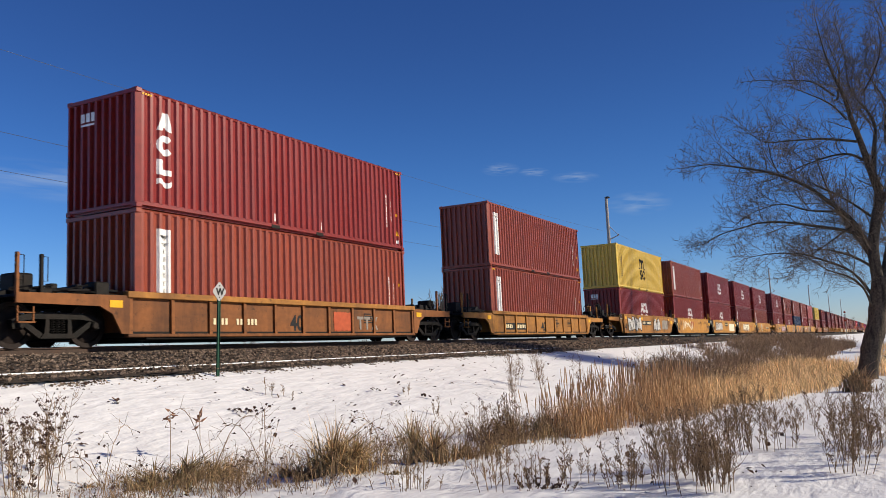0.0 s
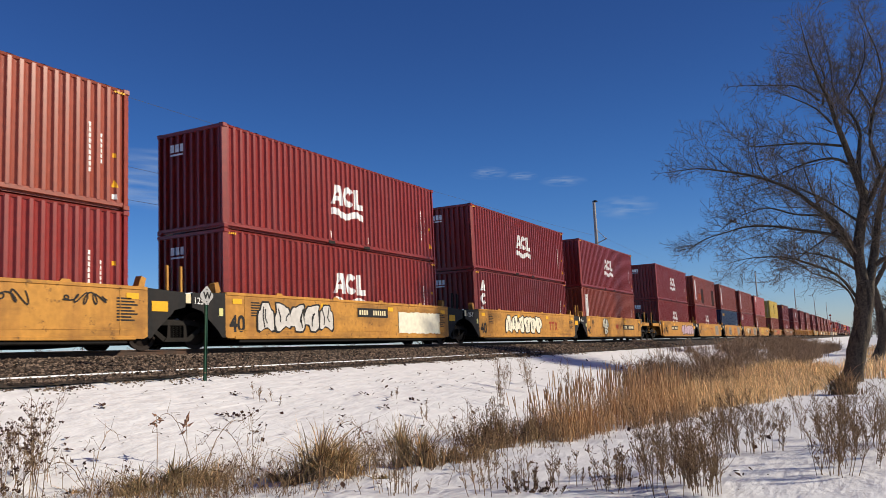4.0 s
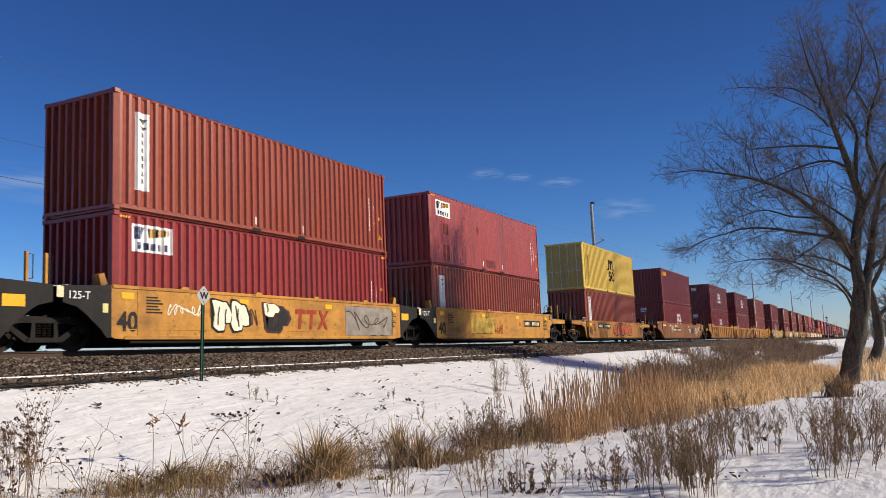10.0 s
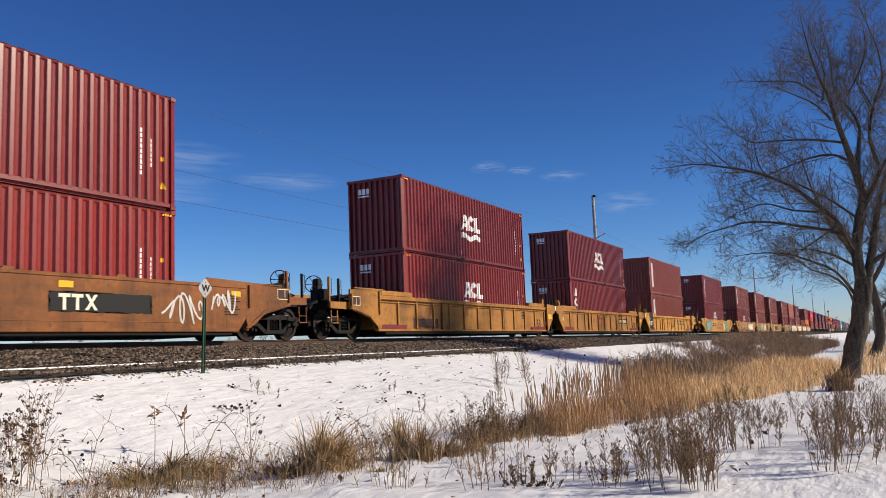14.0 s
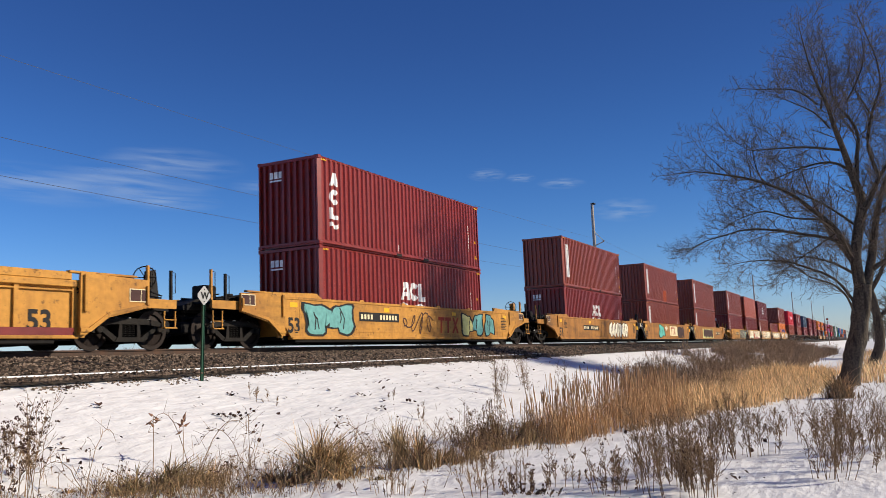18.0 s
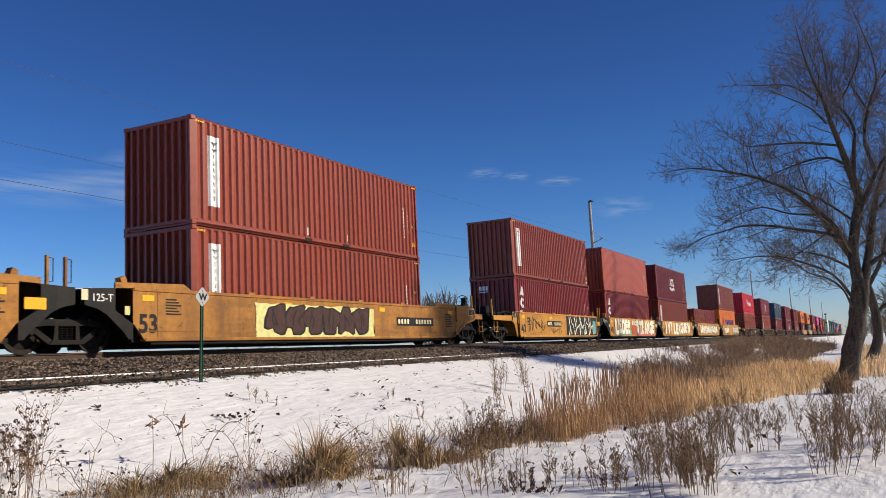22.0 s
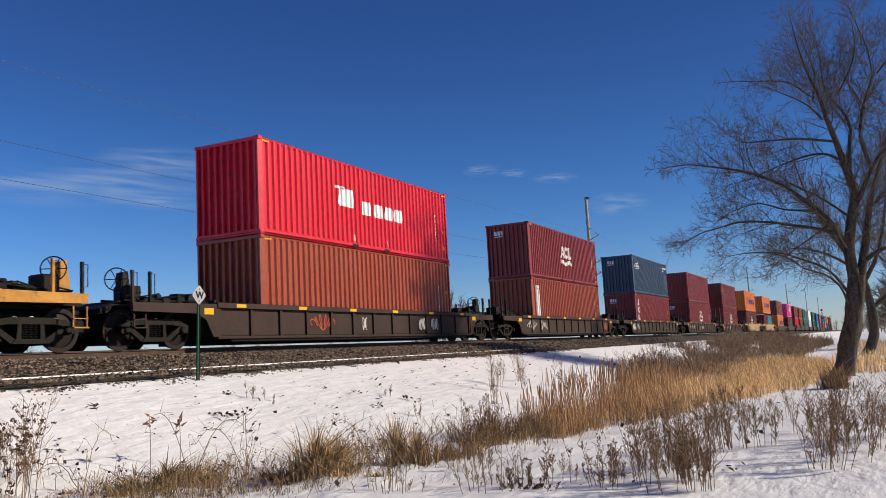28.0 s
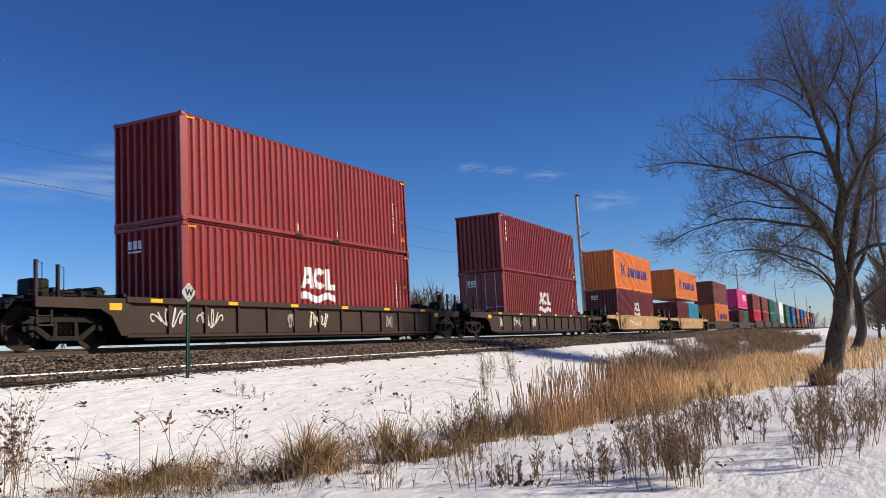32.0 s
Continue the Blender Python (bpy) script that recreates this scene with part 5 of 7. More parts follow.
    if style == "R53":
        for s, end in ((-1, a), (1, b)):
            x0, x1 = sorted((s * 5.9, s * (end - 0.2)))
            part("raised_chord", Shape().box(x0, x1, -half - 0.04, -half + 0.13, z1 - 0.01, z1 + 0.17, 0.02), mat, car)
            x0, x1 = sorted((s * 6.3, s * (end - 0.1)))
            part("warning_band", Shape().box(x0, x1, -half + 0.005, -half + 0.03, z0 + 0.06, z0 + 0.24, 0.004), PAINT["wine"], car, "maroon painted band")
        for x in (-3.3, 2.9):
            part("broad_post", Shape().box(x - 0.14, x + 0.14, -half - 0.005, -half + 0.07, z0 + 0.05, z1 - 0.1, 0.01), mat, car)
        part("chord_seam", Shape().box(-a, b, -half + 0.02, -half + 0.075, z1 - 0.24, z1 - 0.20, 0.006), mat, car)
    # yellow reflective plates along the top
    if style == "D48":
        for i in range(6):
            part("reflector", shared("reflector_bar", lambda: Shape().box(-0.19, 0.19, -half - 0.038, -half - 0.031, z1 - 0.12, z1 - 0.03).mesh("reflector", MARK["yellow"])), None, car, "yellow reflective plate",
                 (-a + 0.9 + i * (a + b - 1.8) / 5, 0, 0))
    elif kind == "smooth-sided":
        for i in range(4):
            part("reflector", shared("reflector_flat", lambda: flat([bar(-0.18, 0.18, -0.07, 0.07)], MARK["yellow"], "reflector")), None, car, "yellow reflective plate", (-a + 0.45 + i * (a + b - 0.9) / 3, y, z1 - 0.22))
    if style != "D48":
        part("size_mark", letters(number, 0.60, MARK["black"], 0.018), None, car, "black stencilled length mark", (-a + 0.15 if kind == "smooth-sided" else 7.1 if style == "R53" else -0.6, y if kind == "smooth-sided" else -half + 0.064, z0 + 0.18))
    if kind == "smooth-sided":
        small_print(car, -a + 1.0, z1 - 0.25, y, 6, 0.5, "black")
        small_print(car, b - 0.9, z1 - 0.30, y, 8, 0.6, "black")
    else:
        small_print(car, b - 3.2, z1 - 0.35, -half + 0.064, 5, 0.6, "black")
    return car


# ---- the train ----
LOAD_Y = TRACK_Y
FLOOR_Z = 0.354
# leading end of each load at 0 s, car style, car colour, load above, load below; "+" couples the car to the next one, "-" shares a bogie with it
TRAIN = [
    (-5.9, "R40", "car_rust", ("maroon", "none"), ("brick", "none"), "+"),
    (13.65, "R40", "car_rust", ("maroon", "column"), ("brick", "strip"), "+"),
    (33.23, "R40", "car_ochre", ("brick", "strip"), ("brick", "strip"), "+"),
    (53.07, "S40", "car_ochre", ("yellow", "arch"), ("maroon", "waves"), "-"),
    (68.52, "S40", "car_yellow", ("brick", "strip"), ("maroon", "waves"), "-"),
    (83.91, "S40", "car_yellow", ("maroon", "waves"), ("maroon", "waves"), "-"),
    (99.61, "S40", "car_yellow", ("maroon", "waves"), ("wine", "column"), "-"),
    (114.68, "S40", "car_yellow", ("maroon", "waves"), ("brick", "strip"), "+"),
    (134.42, "S40", "car_yellow", ("maroon", "waves"), ("maroon", "waves"), "-"),
    (150.07, "S40", "car_yellow", ("brick", "patched"), ("maroon", "waves"), "-"),
    (165.75, "S40", "car_yellow", ("brick", "strip"), ("navy", "sea"), "-"),
    (181.28, "S40", "car_yellow", ("brick", "strip"), ("crimson", "panel"), "-"),
    (196.90, "S40", "car_yellow", ("beacon", "panel_patched"), ("brick", "strip"), "+"),
    (216.80, "T40", "car_ochre", ("yellow", "arch"), ("brick", "strip"), "+"),
    (238.42, "S53", "car_rust", ("wine", "touch"), ("maroon", "waves"), "+"),
    (262.03, "R53", "car_ochre", ("wine", "waves"), ("maroon", "waves"), "-"),
    (281.26, "R53", "car_ochre", ("wine", "waves"), ("maroon", "column"), "-"),
    (301.12, "R53", "car_yellow", ("brick", "strip"), ("brick", "strip"), "+"),
    (324.58, "S53", "car_yellow", ("maroon", "column"), ("maroon", "waves"), "+"),
    (348.19, "S53", "car_ochre", ("brick", "strip"), ("maroon", "waves"), "-"),
    (367.64, "S53", "car_ochre", ("brick", "mended"), ("brick", "strip"), "-"),
    (387.23, "S53", "car_ochre", ("brick", "strip"), ("brick", "strip"), "+"),
    (409.07, "S40", "car_yellow", ("brick", "strip"), ("maroon", "column"), "-"),
    (424.76, "S40", "car_yellow", ("rust", "none"), ("maroon", "column"), "-"),
    (440.29, "S40", "car_yellow", ("wine", "waves"), ("brick", "strip"), "-"),
    (455.95, "S40", "car_yellow", None, ("brick", "strip", "crimson"), "-"),
    (471.68, "S40", "car_yellow", ("brick", "strip"), ("orange", "liner"), "+"),
    (493.09, "D48", "car_dark", ("scarlet", "kite"), ("rust", "none"), "+"),
    (514.83, "D48", "car_dark", ("crimson", "waves"), ("rust", "strip"), "+"),
    (536.66, "D48", "car_dark", ("slate", "wing"), ("crimson", "column"), "+"),
    (558.35, "D48", "car_dark", ("crimson", "none"), ("crimson", "waves"), "+"),
    (580.18, "D48", "car_dark", ("maroon", "tall"), ("maroon", "waves"), "+"),
    (602.18, "T40", "car_tan", ("orange", "liner"), ("wine", "waves"), "+"),
    (625.40, "T40", "car_tan", ("orange", "liner"), ("wine", "none", "teal"), "+"),
    (649.90, "D48", "car_dark", ("brick", "none"), ("orange", "liner"), "+"),
    (673.90, "D48", "car_dark", ("pink", "magenta"), ("wine", "none", "green"), "+"),
    (695.20, "S40", "car_dark", ("brick", "none"), ("scarlet", "none"), "-"),
    (711.20, "S40", "car_dark", ("brick", "none"), ("crimson", "none"), "-"),
    (727.60, "S40", "car_dark", ("green", "none"), ("green", "none"), "+"),
    (751.60, "D48", "car_dark", ("white", "none"), ("white", "none"), "+"),
    (773.60, "D48", "car_dark", ("green", "none"), ("green", "none"), "+"),
    (797.60, "D48", "car_dark", ("blue", "none"), ("teal", "none"), "+"),
    (819.60, "D48", "car_dark", ("rust", "none"), ("brick", "none"), "+"),
    (841.60, "D48", "car_dark", ("blue", "none"), ("rust", "none"), "+"),
    (863.60, "D48", "car_dark", ("teal", "none"), ("orange", "none"), "+"),
    (885.60, "D48", "car_dark", ("orange", "none"), ("blue", "none"), "+"),
    (907.60, "D48", "car_dark", ("maroon", "none"), ("navy", "none"), "+"),
    (929.60, "D48", "car_dark", ("brick", "none"), ("maroon", "none"), "+"),
]
MOVING, CARS = [], []
prev_line = 3.7
for i, (x, style, color, above, below, link) in enumerate(TRAIN):
    mid = x + LONG / 2
    nxt = TRAIN[i + 1][0] + LONG / 2 if i + 1 < len(TRAIN) else mid + 22
    nstyle = TRAIN[i + 1][1] if i + 1 < len(TRAIN) else style
    # the meeting line lies midway between the two wells
    line = (mid + STYLE[style][1] + nxt - STYLE[nstyle][0]) / 2
    front = "joint" if i and TRAIN[i - 1][5] == "-" else "couple"
    car = well_car(style, color, front, "joint" if link == "-" else "couple", i, prev_line if i else 10, line - mid, "53" if style in ("S53", "R53") else "40", i >= 34)
    prev_line = nxt - line
    CARS.append(car)
    MOVING.append((car, Vector((mid, LOAD_Y, 0))))
    for level, load in ((0, below), (1, above)):
        if not load:
            continue
        z = FLOOR_Z + level * (TALL + 0.012)
        shallow = "shallow" if load[1] == "panel_patched" or load[0] in ("rust", "white") and load[1] == "none" and level else "sheet"
        if len(load) == 3:
            for k, c in ((-1, load[0]), (1, load[2])):
                box = container(c, "none", "sheet", "sheet", i, 6.058, 2.591, i >= 34)
                MOVING.append((box, Vector((mid + k * 3.065, LOAD_Y, z))))
        else:
            door = "door" if load[1] == "arch" and i > 9 or load[0] == "maroon" and i == 31 and level == 0 else "sheet"
            box = container(load[0], load[1], shallow, door, i * 2 + level, plain=i >= 34)
            MOVING.append((box, Vector((mid, LOAD_Y, z))))

# ---- plants ----
def raw(shape, name, mat, smooth=False):
    me = bpy.data.meshes.new(name)
    me.from_pydata(shape.v, [], shape.f)
    return finish(me, mat, smooth)


def blade(s, p, h, lean, w, r, curl=0.25):
    """A thin bent leaf from p: lean is the offset of its tip."""
    a = r.uniform(0, 6.283)
    sx, sy = math.cos(a) * w / 2, math.sin(a) * w / 2
    k = len(s.v)
    for t, q in ((0, 1.0), (0.4, 0.9), (0.75, 0.6)):
        x, y, z = p[0] + lean[0] * t * t, p[1] + lean[1] * t * t, p[2] + h * t * (1 - curl * t * t)
        s.v += [(x - sx * q, y - sy * q, z), (x + sx * q, y + sy * q, z)]
    s.v.append((p[0] + lean[0], p[1] + lean[1], p[2] + h * (1 - curl)))
    s.f += [(k, k + 1, k + 3, k + 2), (k + 2, k + 3, k + 5, k + 4), (k + 4, k + 5, k + 6)]


def nub(s, p, r, q=1.0):
    """A small eight-sided lump."""
    s.add([(p[0] + r, p[1], p[2]), (p[0], p[1] + r, p[2]), (p[0] - r, p[1], p[2]), (p[0], p[1] - r, p[2]), (p[0], p[1], p[2] + r * q), (p[0], p[1], p[2] - r * q)],
          [(0, 1, 4), (1, 2, 4), (2, 3, 4), (3, 0, 4), (1, 0, 5), (2, 1, 5), (3, 2, 5), (0, 3, 5)])


def leaf(s, p, size, r):
    a, b = r.uniform(0, 6.283), r.uniform(-0.8, 0.8)
    d = Vector((math.cos(a), math.sin(a), b)) * size
    n = Vector((-math.sin(a), math.cos(a), r.uniform(-0.5, 0.5))) * size * 0.35
    q = Vector(p)
    s.add([q, q + d * 0.5 + n, q + d, q + d * 0.5 - n + Vector((0, 0, size * 0.15))], [(0, 1, 2), (0, 2, 3)])


def grass_clump(x, y, n, spread, h, seed, mat=None, droop=0.5, w=0.006, label="tussock of dry tawny grass in the snow", lean=(0, 0)):
    """Bent blades of two shades round one root, thin at the edge."""
    r = random.Random(seed)
    ob = thing("grass_clump", label, "grass", group="dry grass clumps")
    for k, (ink, share) in enumerate(((mat or STRAW, 0.45), (OLIVE, 0.33), (RUSSET if mat is not RUSSET else STEM, 0.22))):
        s = Shape()
        for _ in range(int(n * share)):
            a, d = r.uniform(0, 6.283), spread * min(1.6, abs(r.gauss(0, 0.55)))
            px, py = x + d * math.cos(a), y + d * math.sin(a)
            tuft = 1 + 0.55 * noise.noise((px * 6, py * 6, seed))
            hh = h * r.uniform(0.25, 1.1) * (1 - 0.35 * min(1, d / spread)) * tuft
            out = hh * droop * r.choice((0.15, 0.4, 0.8, 1.2, 1.8)) * r.uniform(0.5, 1.3)
            b = 2.5 * noise.noise((px * 4, py * 4, seed + 9)) * 3.14 if r.random() < 0.6 else a + r.uniform(-1.4, 1.4)
            blade(s, (px, py, ground_z(px, py) - 0.03), hh, (out * math.cos(b) + lean[0] * hh, out * math.sin(b) + lean[1] * hh), w * r.uniform(0.6, 1.8), r, r.uniform(0.0, 0.75))
        part(("tuft", "olive_tuft", "dark_tuft")[k], raw(s, "tuft", ink), None, ob)
    return ob


def weed(x, y, h, stems, seed, spread=0.16, heads=1.0, lean=(0.0, 0.0), bushy=1.0, label="dry brown weed with dark seed heads standing in snow", leafy=0.0, fan=0.35, clusters=0.0):
    """A dead branching plant: thin stems with upright side shoots, and small seeds near the tips."""
    r, s, g = random.Random(seed), Shape(), Shape()
    for _ in range(stems):
        a, d = r.uniform(0, 6.283), spread * math.sqrt(r.random())
        bx, by = x + d * math.cos(a), y + d * math.sin(a)
        p = Vector((bx, by, ground_z(bx, by) - 0.03))
        hh = h * r.uniform(0.3, 1.15)
        b = r.uniform(0, 6.283)
        out = hh * r.uniform(0, fan) * 0.6
        tip = p + Vector((lean[0] * hh + out * math.cos(b) + fan * d * math.cos(a), lean[1] * hh + out * math.sin(b) + fan * d * math.sin(a), hh))
        mid = p.lerp(tip, 0.5) + Vector((r.uniform(-0.04, 0.04) * hh, r.uniform(-0.04, 0.04) * hh, 0))
        s.tube([p, mid, tip], [0.0052, 0.0040, 0.0022], 3, False)
        for _ in range(int(13 * bushy)):
            t = r.uniform(0.3, 0.96)
            q = p.lerp(mid, t * 2) if t < 0.5 else mid.lerp(tip, t * 2 - 1)
            b, k = r.uniform(0, 6.283), hh * r.uniform(0.10, 0.34) * (1.2 - 0.7 * t)
            wide = r.uniform(0.3, 1.15)
            e = q + Vector((math.cos(b) * k * wide + lean[0] * k, math.sin(b) * k * wide + lean[1] * k, k))
            s.tube([q, q.lerp(e, 0.5) + Vector((math.cos(b), math.sin(b), -0.6)) * (0.1 * k), e], [0.0032, 0.0026, 0.0017], 3, False)
            for _ in range(2):
                o = q.lerp(e, r.uniform(0.3, 0.8))
                s.tube([o, o + Vector((r.gauss(0, 0.35) * k, r.gauss(0, 0.35) * k, k * r.uniform(0.2, 0.5)))], [0.0024, 0.0016], 3, False)
            for _ in range(int(r.random() + heads * 0.6)):
                f = q.lerp(e, r.uniform(0.7, 1.05))
                nub(g, (f.x + r.uniform(-.012, .012), f.y + r.uniform(-.012, .012), f.z), r.uniform(0.004, 0.009) * (1 + 0.4 * max(0, heads - 1)), r.uniform(0.8, 1.6))
            if r.random() < clusters:
                for _ in range(7):
                    nub(g, e + Vector((r.gauss(0, 0.016), r.gauss(0, 0.016), r.gauss(0, 0.012))), r.uniform(0.008, 0.016))
            if r.random() < leafy:
                leaf(g, e, r.uniform(0.03, 0.06), r)
        for _ in range(int(3 * heads)):
            nub(g, tip + Vector((r.uniform(-.02, .02), r.uniform(-.02, .02), r.uniform(-0.08, 0.02))), r.uniform(0.005, 0.011), 1.4)
    ob = thing("weed", label, "weed", group="dead weeds")
    part("stalk", raw(s, "stalk", STEM), None, ob)
    if g.v:
        part("seed_head", raw(g, "seed_head", SEED), None, ob, "dark seed heads")
    return ob


# tussocks along the foot of the bank
grass_clump(7.75, -6.75, 420, 0.36, 0.44, 1, OLIVE, 1.1, 0.011, "low matted tussock of olive-brown grass")
grass_clump(8.2, -6.9, 520, 0.36, 0.50, 2, OLIVE, 1.1, 0.011, "low matted tussock of olive-brown grass")
grass_clump(8.7, -7.05, 380, 0.32, 0.48, 3, STRAW, 1.1, 0.011)
grass_clump(9.62, -8.2, 800, 0.40, 0.92, 4, STRAW, 0.75, 0.011, "tall tussock of dry tawny grass, its blades arching over")
grass_clump(9.95, -8.35, 480, 0.30, 0.86, 5, STRAW, 0.9, 0.011, "tall tussock of dry tawny grass, its blades arching over")
grass_clump(9.45, -7.6, 220, 0.22, 0.36, 6, RUSSET, 1.2, 0.010, "low rust-brown tussock in the snow")
grass_clump(11.1, -9.0, 480, 0.30, 0.80, 7, RUSSET, 0.6, 0.011, "tussock of dark russet grass")
grass_clump(10.95, -8.75, 300, 0.13, 1.22, 8, STRAW, 0.22, 0.008, "feathery tall pale grass plume")
grass_clump(11.6, -9.2, 360, 0.42, 0.45, 9, RUSSET, 0.8, 0.010, "low tussock of dark russet grass")
grass_clump(29.5, -14.1, 900, 0.46, 1.10, 10, RUSSET, 0.5, 0.018, "upright brown tussock at the foot of a tree")
grass_clump(13.9, -8.9, 380, 0.5, 0.6, 18, RUSSET, 0.6, 0.011, "tussock of dark russet grass")
grass_clump(12.2, -9.4, 260, 0.4, 0.4, 15, STRAW, 0.8, 0.010)
grass_clump(13.4, -9.25, 300, 0.4, 0.5, 11, RUSSET, 0.6, 0.010, "tussock of dark russet grass")
grass_clump(14.3, -9.4, 380, 0.5, 0.55, 12, STRAW, 0.6, 0.010)
grass_clump(7.35, -6.1, 160, 0.25, 0.12, 13, RUSSET, 1.2, 0.016, "low mat of dark frosted leaves")
grass_clump(9.75, -9.15, 120, 0.22, 0.16, 19, OLIVE, 1.2, 0.014, "low mat of dark frosted leaves")
grass_clump(9.25, -8.0, 150, 0.16, 0.30, 20, SEED, 1.0, 0.012, "dark rotted clump of leaves")
# dark-headed weeds at the near end of the bank
for i, (x, y, h, n) in enumerate(((6.55, -5.75, 1.05, 7), (6.85, -5.95, 1.15, 8), (6.35, -5.5, 1.0, 6), (7.05, -5.6, 0.75, 5), (6.5, -6.1, 0.8, 6), (6.95, -5.35, 0.6, 4))):
    weed(x, y, h, n, 40 + i, 0.18, 0.6, (0.02, -0.02), 0.8, "dry weed with black clustered seed heads beside the bank", 0.12, 0.35, 0.5)
# brambles: arching canes with a few dark leaves
for i, (x, y, dx, dy, h, n) in enumerate(((7.25, -6.5, 0.95, 0.55, 0.75, 5), (7.25, -6.5, -0.35, 0.35, 0.45, 9), (8.5, -7.05, 0.75, -0.35, 0.85, 6), (8.55, -7.0, -0.3, 0.5, 1.0, 5), (9.0, -7.6, 0.5, 0.5, 0.95, 8), (9.1, -7.5, -0.5, 0.45, 0.8, 9),
                                         (10.3, -8.3, 0.5, 0.2, 0.6, 7), (10.8, -8.4, -0.5, 0.4, 0.7, 12))):
    r, s, g = random.Random(70 + i), Shape(), Shape()
    z = ground_z(x, y)
    pts = [Vector((x + dx * t + r.uniform(-.015, .015), y + dy * t, z - 0.03 + h * (1 - (1 - 1.45 * t) ** 2) if t < 0.69 else z - 0.03 + h * (1 - (1.45 * t - 1) ** 2 * 1.2))) for t in [k / 9 for k in range(10)]]
    s.tube(pts, [0.007 - 0.0005 * k for k in range(10)], 4, False)
    for _ in range(n * 2):
        q = pts[r.randrange(2, 10)]
        e = q + Vector((r.uniform(-.16, .16), r.uniform(-.16, .16), r.uniform(-.06, .2)))
        s.tube([q, e], [0.003, 0.0015], 3, False)
        if r.random() < 0.6:
            leaf(g, e, r.uniform(0.04, 0.08), r)
    ob = thing("bramble", "arching bramble cane with a few shrivelled dark leaves", "bramble", group="brambles")
    part("cane", raw(s, "cane", STEM), None, ob)
    part("leaves", raw(g, "leaves", SEED), None, ob, "shrivelled dark leaves")
# two stalks with split, pale pods
for i, (x, y, h) in enumerate(((8.62, -6.2, 0.80), (9.08, -6.3, 0.72))):
    r, s, pods = random.Random(90 + i), Shape(), []
    z = ground_z(x, y)
    s.tube([(x, y, z - 0.03), (x + 0.01, y, z + h * 0.5), (x, y, z + h)], [0.006, 0.005, 0.004], 5, False)
    for k in range(7):
        a = k * 2.4 + i
        q = Vector((x, y, z + h - 0.05 * (k % 4) - 0.03 * i))
        d = Vector((math.cos(a) * 0.09, math.sin(a) * 0.09, r.uniform(-0.08, 0.10)))
        n = Vector((-math.sin(a), math.cos(a), 0.3)) * 0.024
        pods.append(Shape().add([q, q + d * 0.45 + n, q + d * 1.3, q + d * 0.45 - n, q + d * 0.5 + Vector((0, 0, -0.03))], [(0, 1, 4), (1, 2, 4), (2, 3, 4), (3, 0, 4)]))
    ob = thing("milkweed", "dead milkweed stalk with split pale pods", "weed", group="dead weeds")
    part("stalk", raw(s, "stalk", STEM), None, ob)
    for g in pods:
        part("pod", raw(g, "pod", POD), None, ob, "split pale pink-brown pod")

# weeds on the flat, in loose stands
def stand(x0, x1, y0, y1, n, h, stems, seed, heads=0.8, lean=(0, 0), bushy=1.1, spread=0.18, fan=0.35):
    r = random.Random(seed)
    for i in range(n):
        x = r.uniform(x0, x1)
        y = y0 + (y1 - y0) * r.random()
        weed(x, y, h * r.uniform(0.55, 1.15), stems, seed * 50 + i, spread * r.uniform(0.7, 1.5), heads, lean, bushy, fan=fan)


stand(8.5, 10.6, -11.2, -9.4, 8, 0.46, 7, 21, 0.3, (0, 0), 0.6, 0.30, 0.2)
stand(9.4, 10.1, -12.4, -11.6, 4, 0.50, 7, 22, 1.2, (0, 0), 1.3, 0.16, 0.3)
stand(10.8, 14.0, -10.3, -8.9, 9, 0.52, 7, 23, 0.9, (0, 0), 0.9, 0.30)
stand(13.0, 15.6, -9.9, -8.7, 8, 0.65, 7, 24, 1.0, (0, 0), 0.9, 0.28)
stand(9.3, 10.6, -13.6, -12.7, 5, 0.80, 6, 25, 0.9, (-0.02, 0.02), 1.6, 0.18, 0.22)
stand(10.8, 13.6, -13.7, -12.2, 11, 0.80, 6, 26, 0.9, (-0.02, 0.03), 1.5, 0.22, 0.22)
stand(10.9, 15.0, -15.4, -14.5, 11, 0.90, 7, 27, 0.7, (0.02, -0.10), 1.4, 0.26, 0.5)
stand(15.0, 20.0, -14.8, -13.0, 9, 0.75, 5, 28, 0.7, (-0.03, 0.03), 1.1, 0.3)
stand(14.8, 19.5, -12.8, -11.4, 10, 0.6, 5, 29, 0.7, (0, 0), 1.0, 0.35)
stand(8.8, 9.9, -11.7, -10.7, 4, 0.26, 7, 30, 1.4, (0, 0), 1.1, 0.20)
stand(13.6, 15.2, -9.0, -8.3, 5, 0.95, 4, 31, 1.0, (0, 0), 0.6)
stand(9.6, 10.4, -13.45, -13.1, 3, 0.85, 8, 32, 0.7, (0, 0), 1.4, 0.13, 0.2)
stand(23.5, 31.0, -9.0, -7.4, 10, 0.9, 9, 33, 0.4, (0, 0), 1.2, 0.40)

# small bare shrubs on the bank
for i, (x, y, h, n) in enumerate(((19.9, -6.5, 1.0, 5), (21.4, -6.8, 1.15, 5), (21.0, -6.1, 0.8, 4), (16.0, -5.65, 0.55, 3), (12.7, -4.5, 0.35, 3), (13.0, -4.75, 0.3, 4), (22.6, -6.2, 0.8, 4), (18.2, -7.2, 0.7, 4), (15.0, -7.0, 0.45, 3), (23.5, -7.0, 1.0, 5))):
    weed(x, y, h, n, 300 + i, 0.16, 0.25, (0, 0), 1.3, "small leafless shrub on the snowy bank")

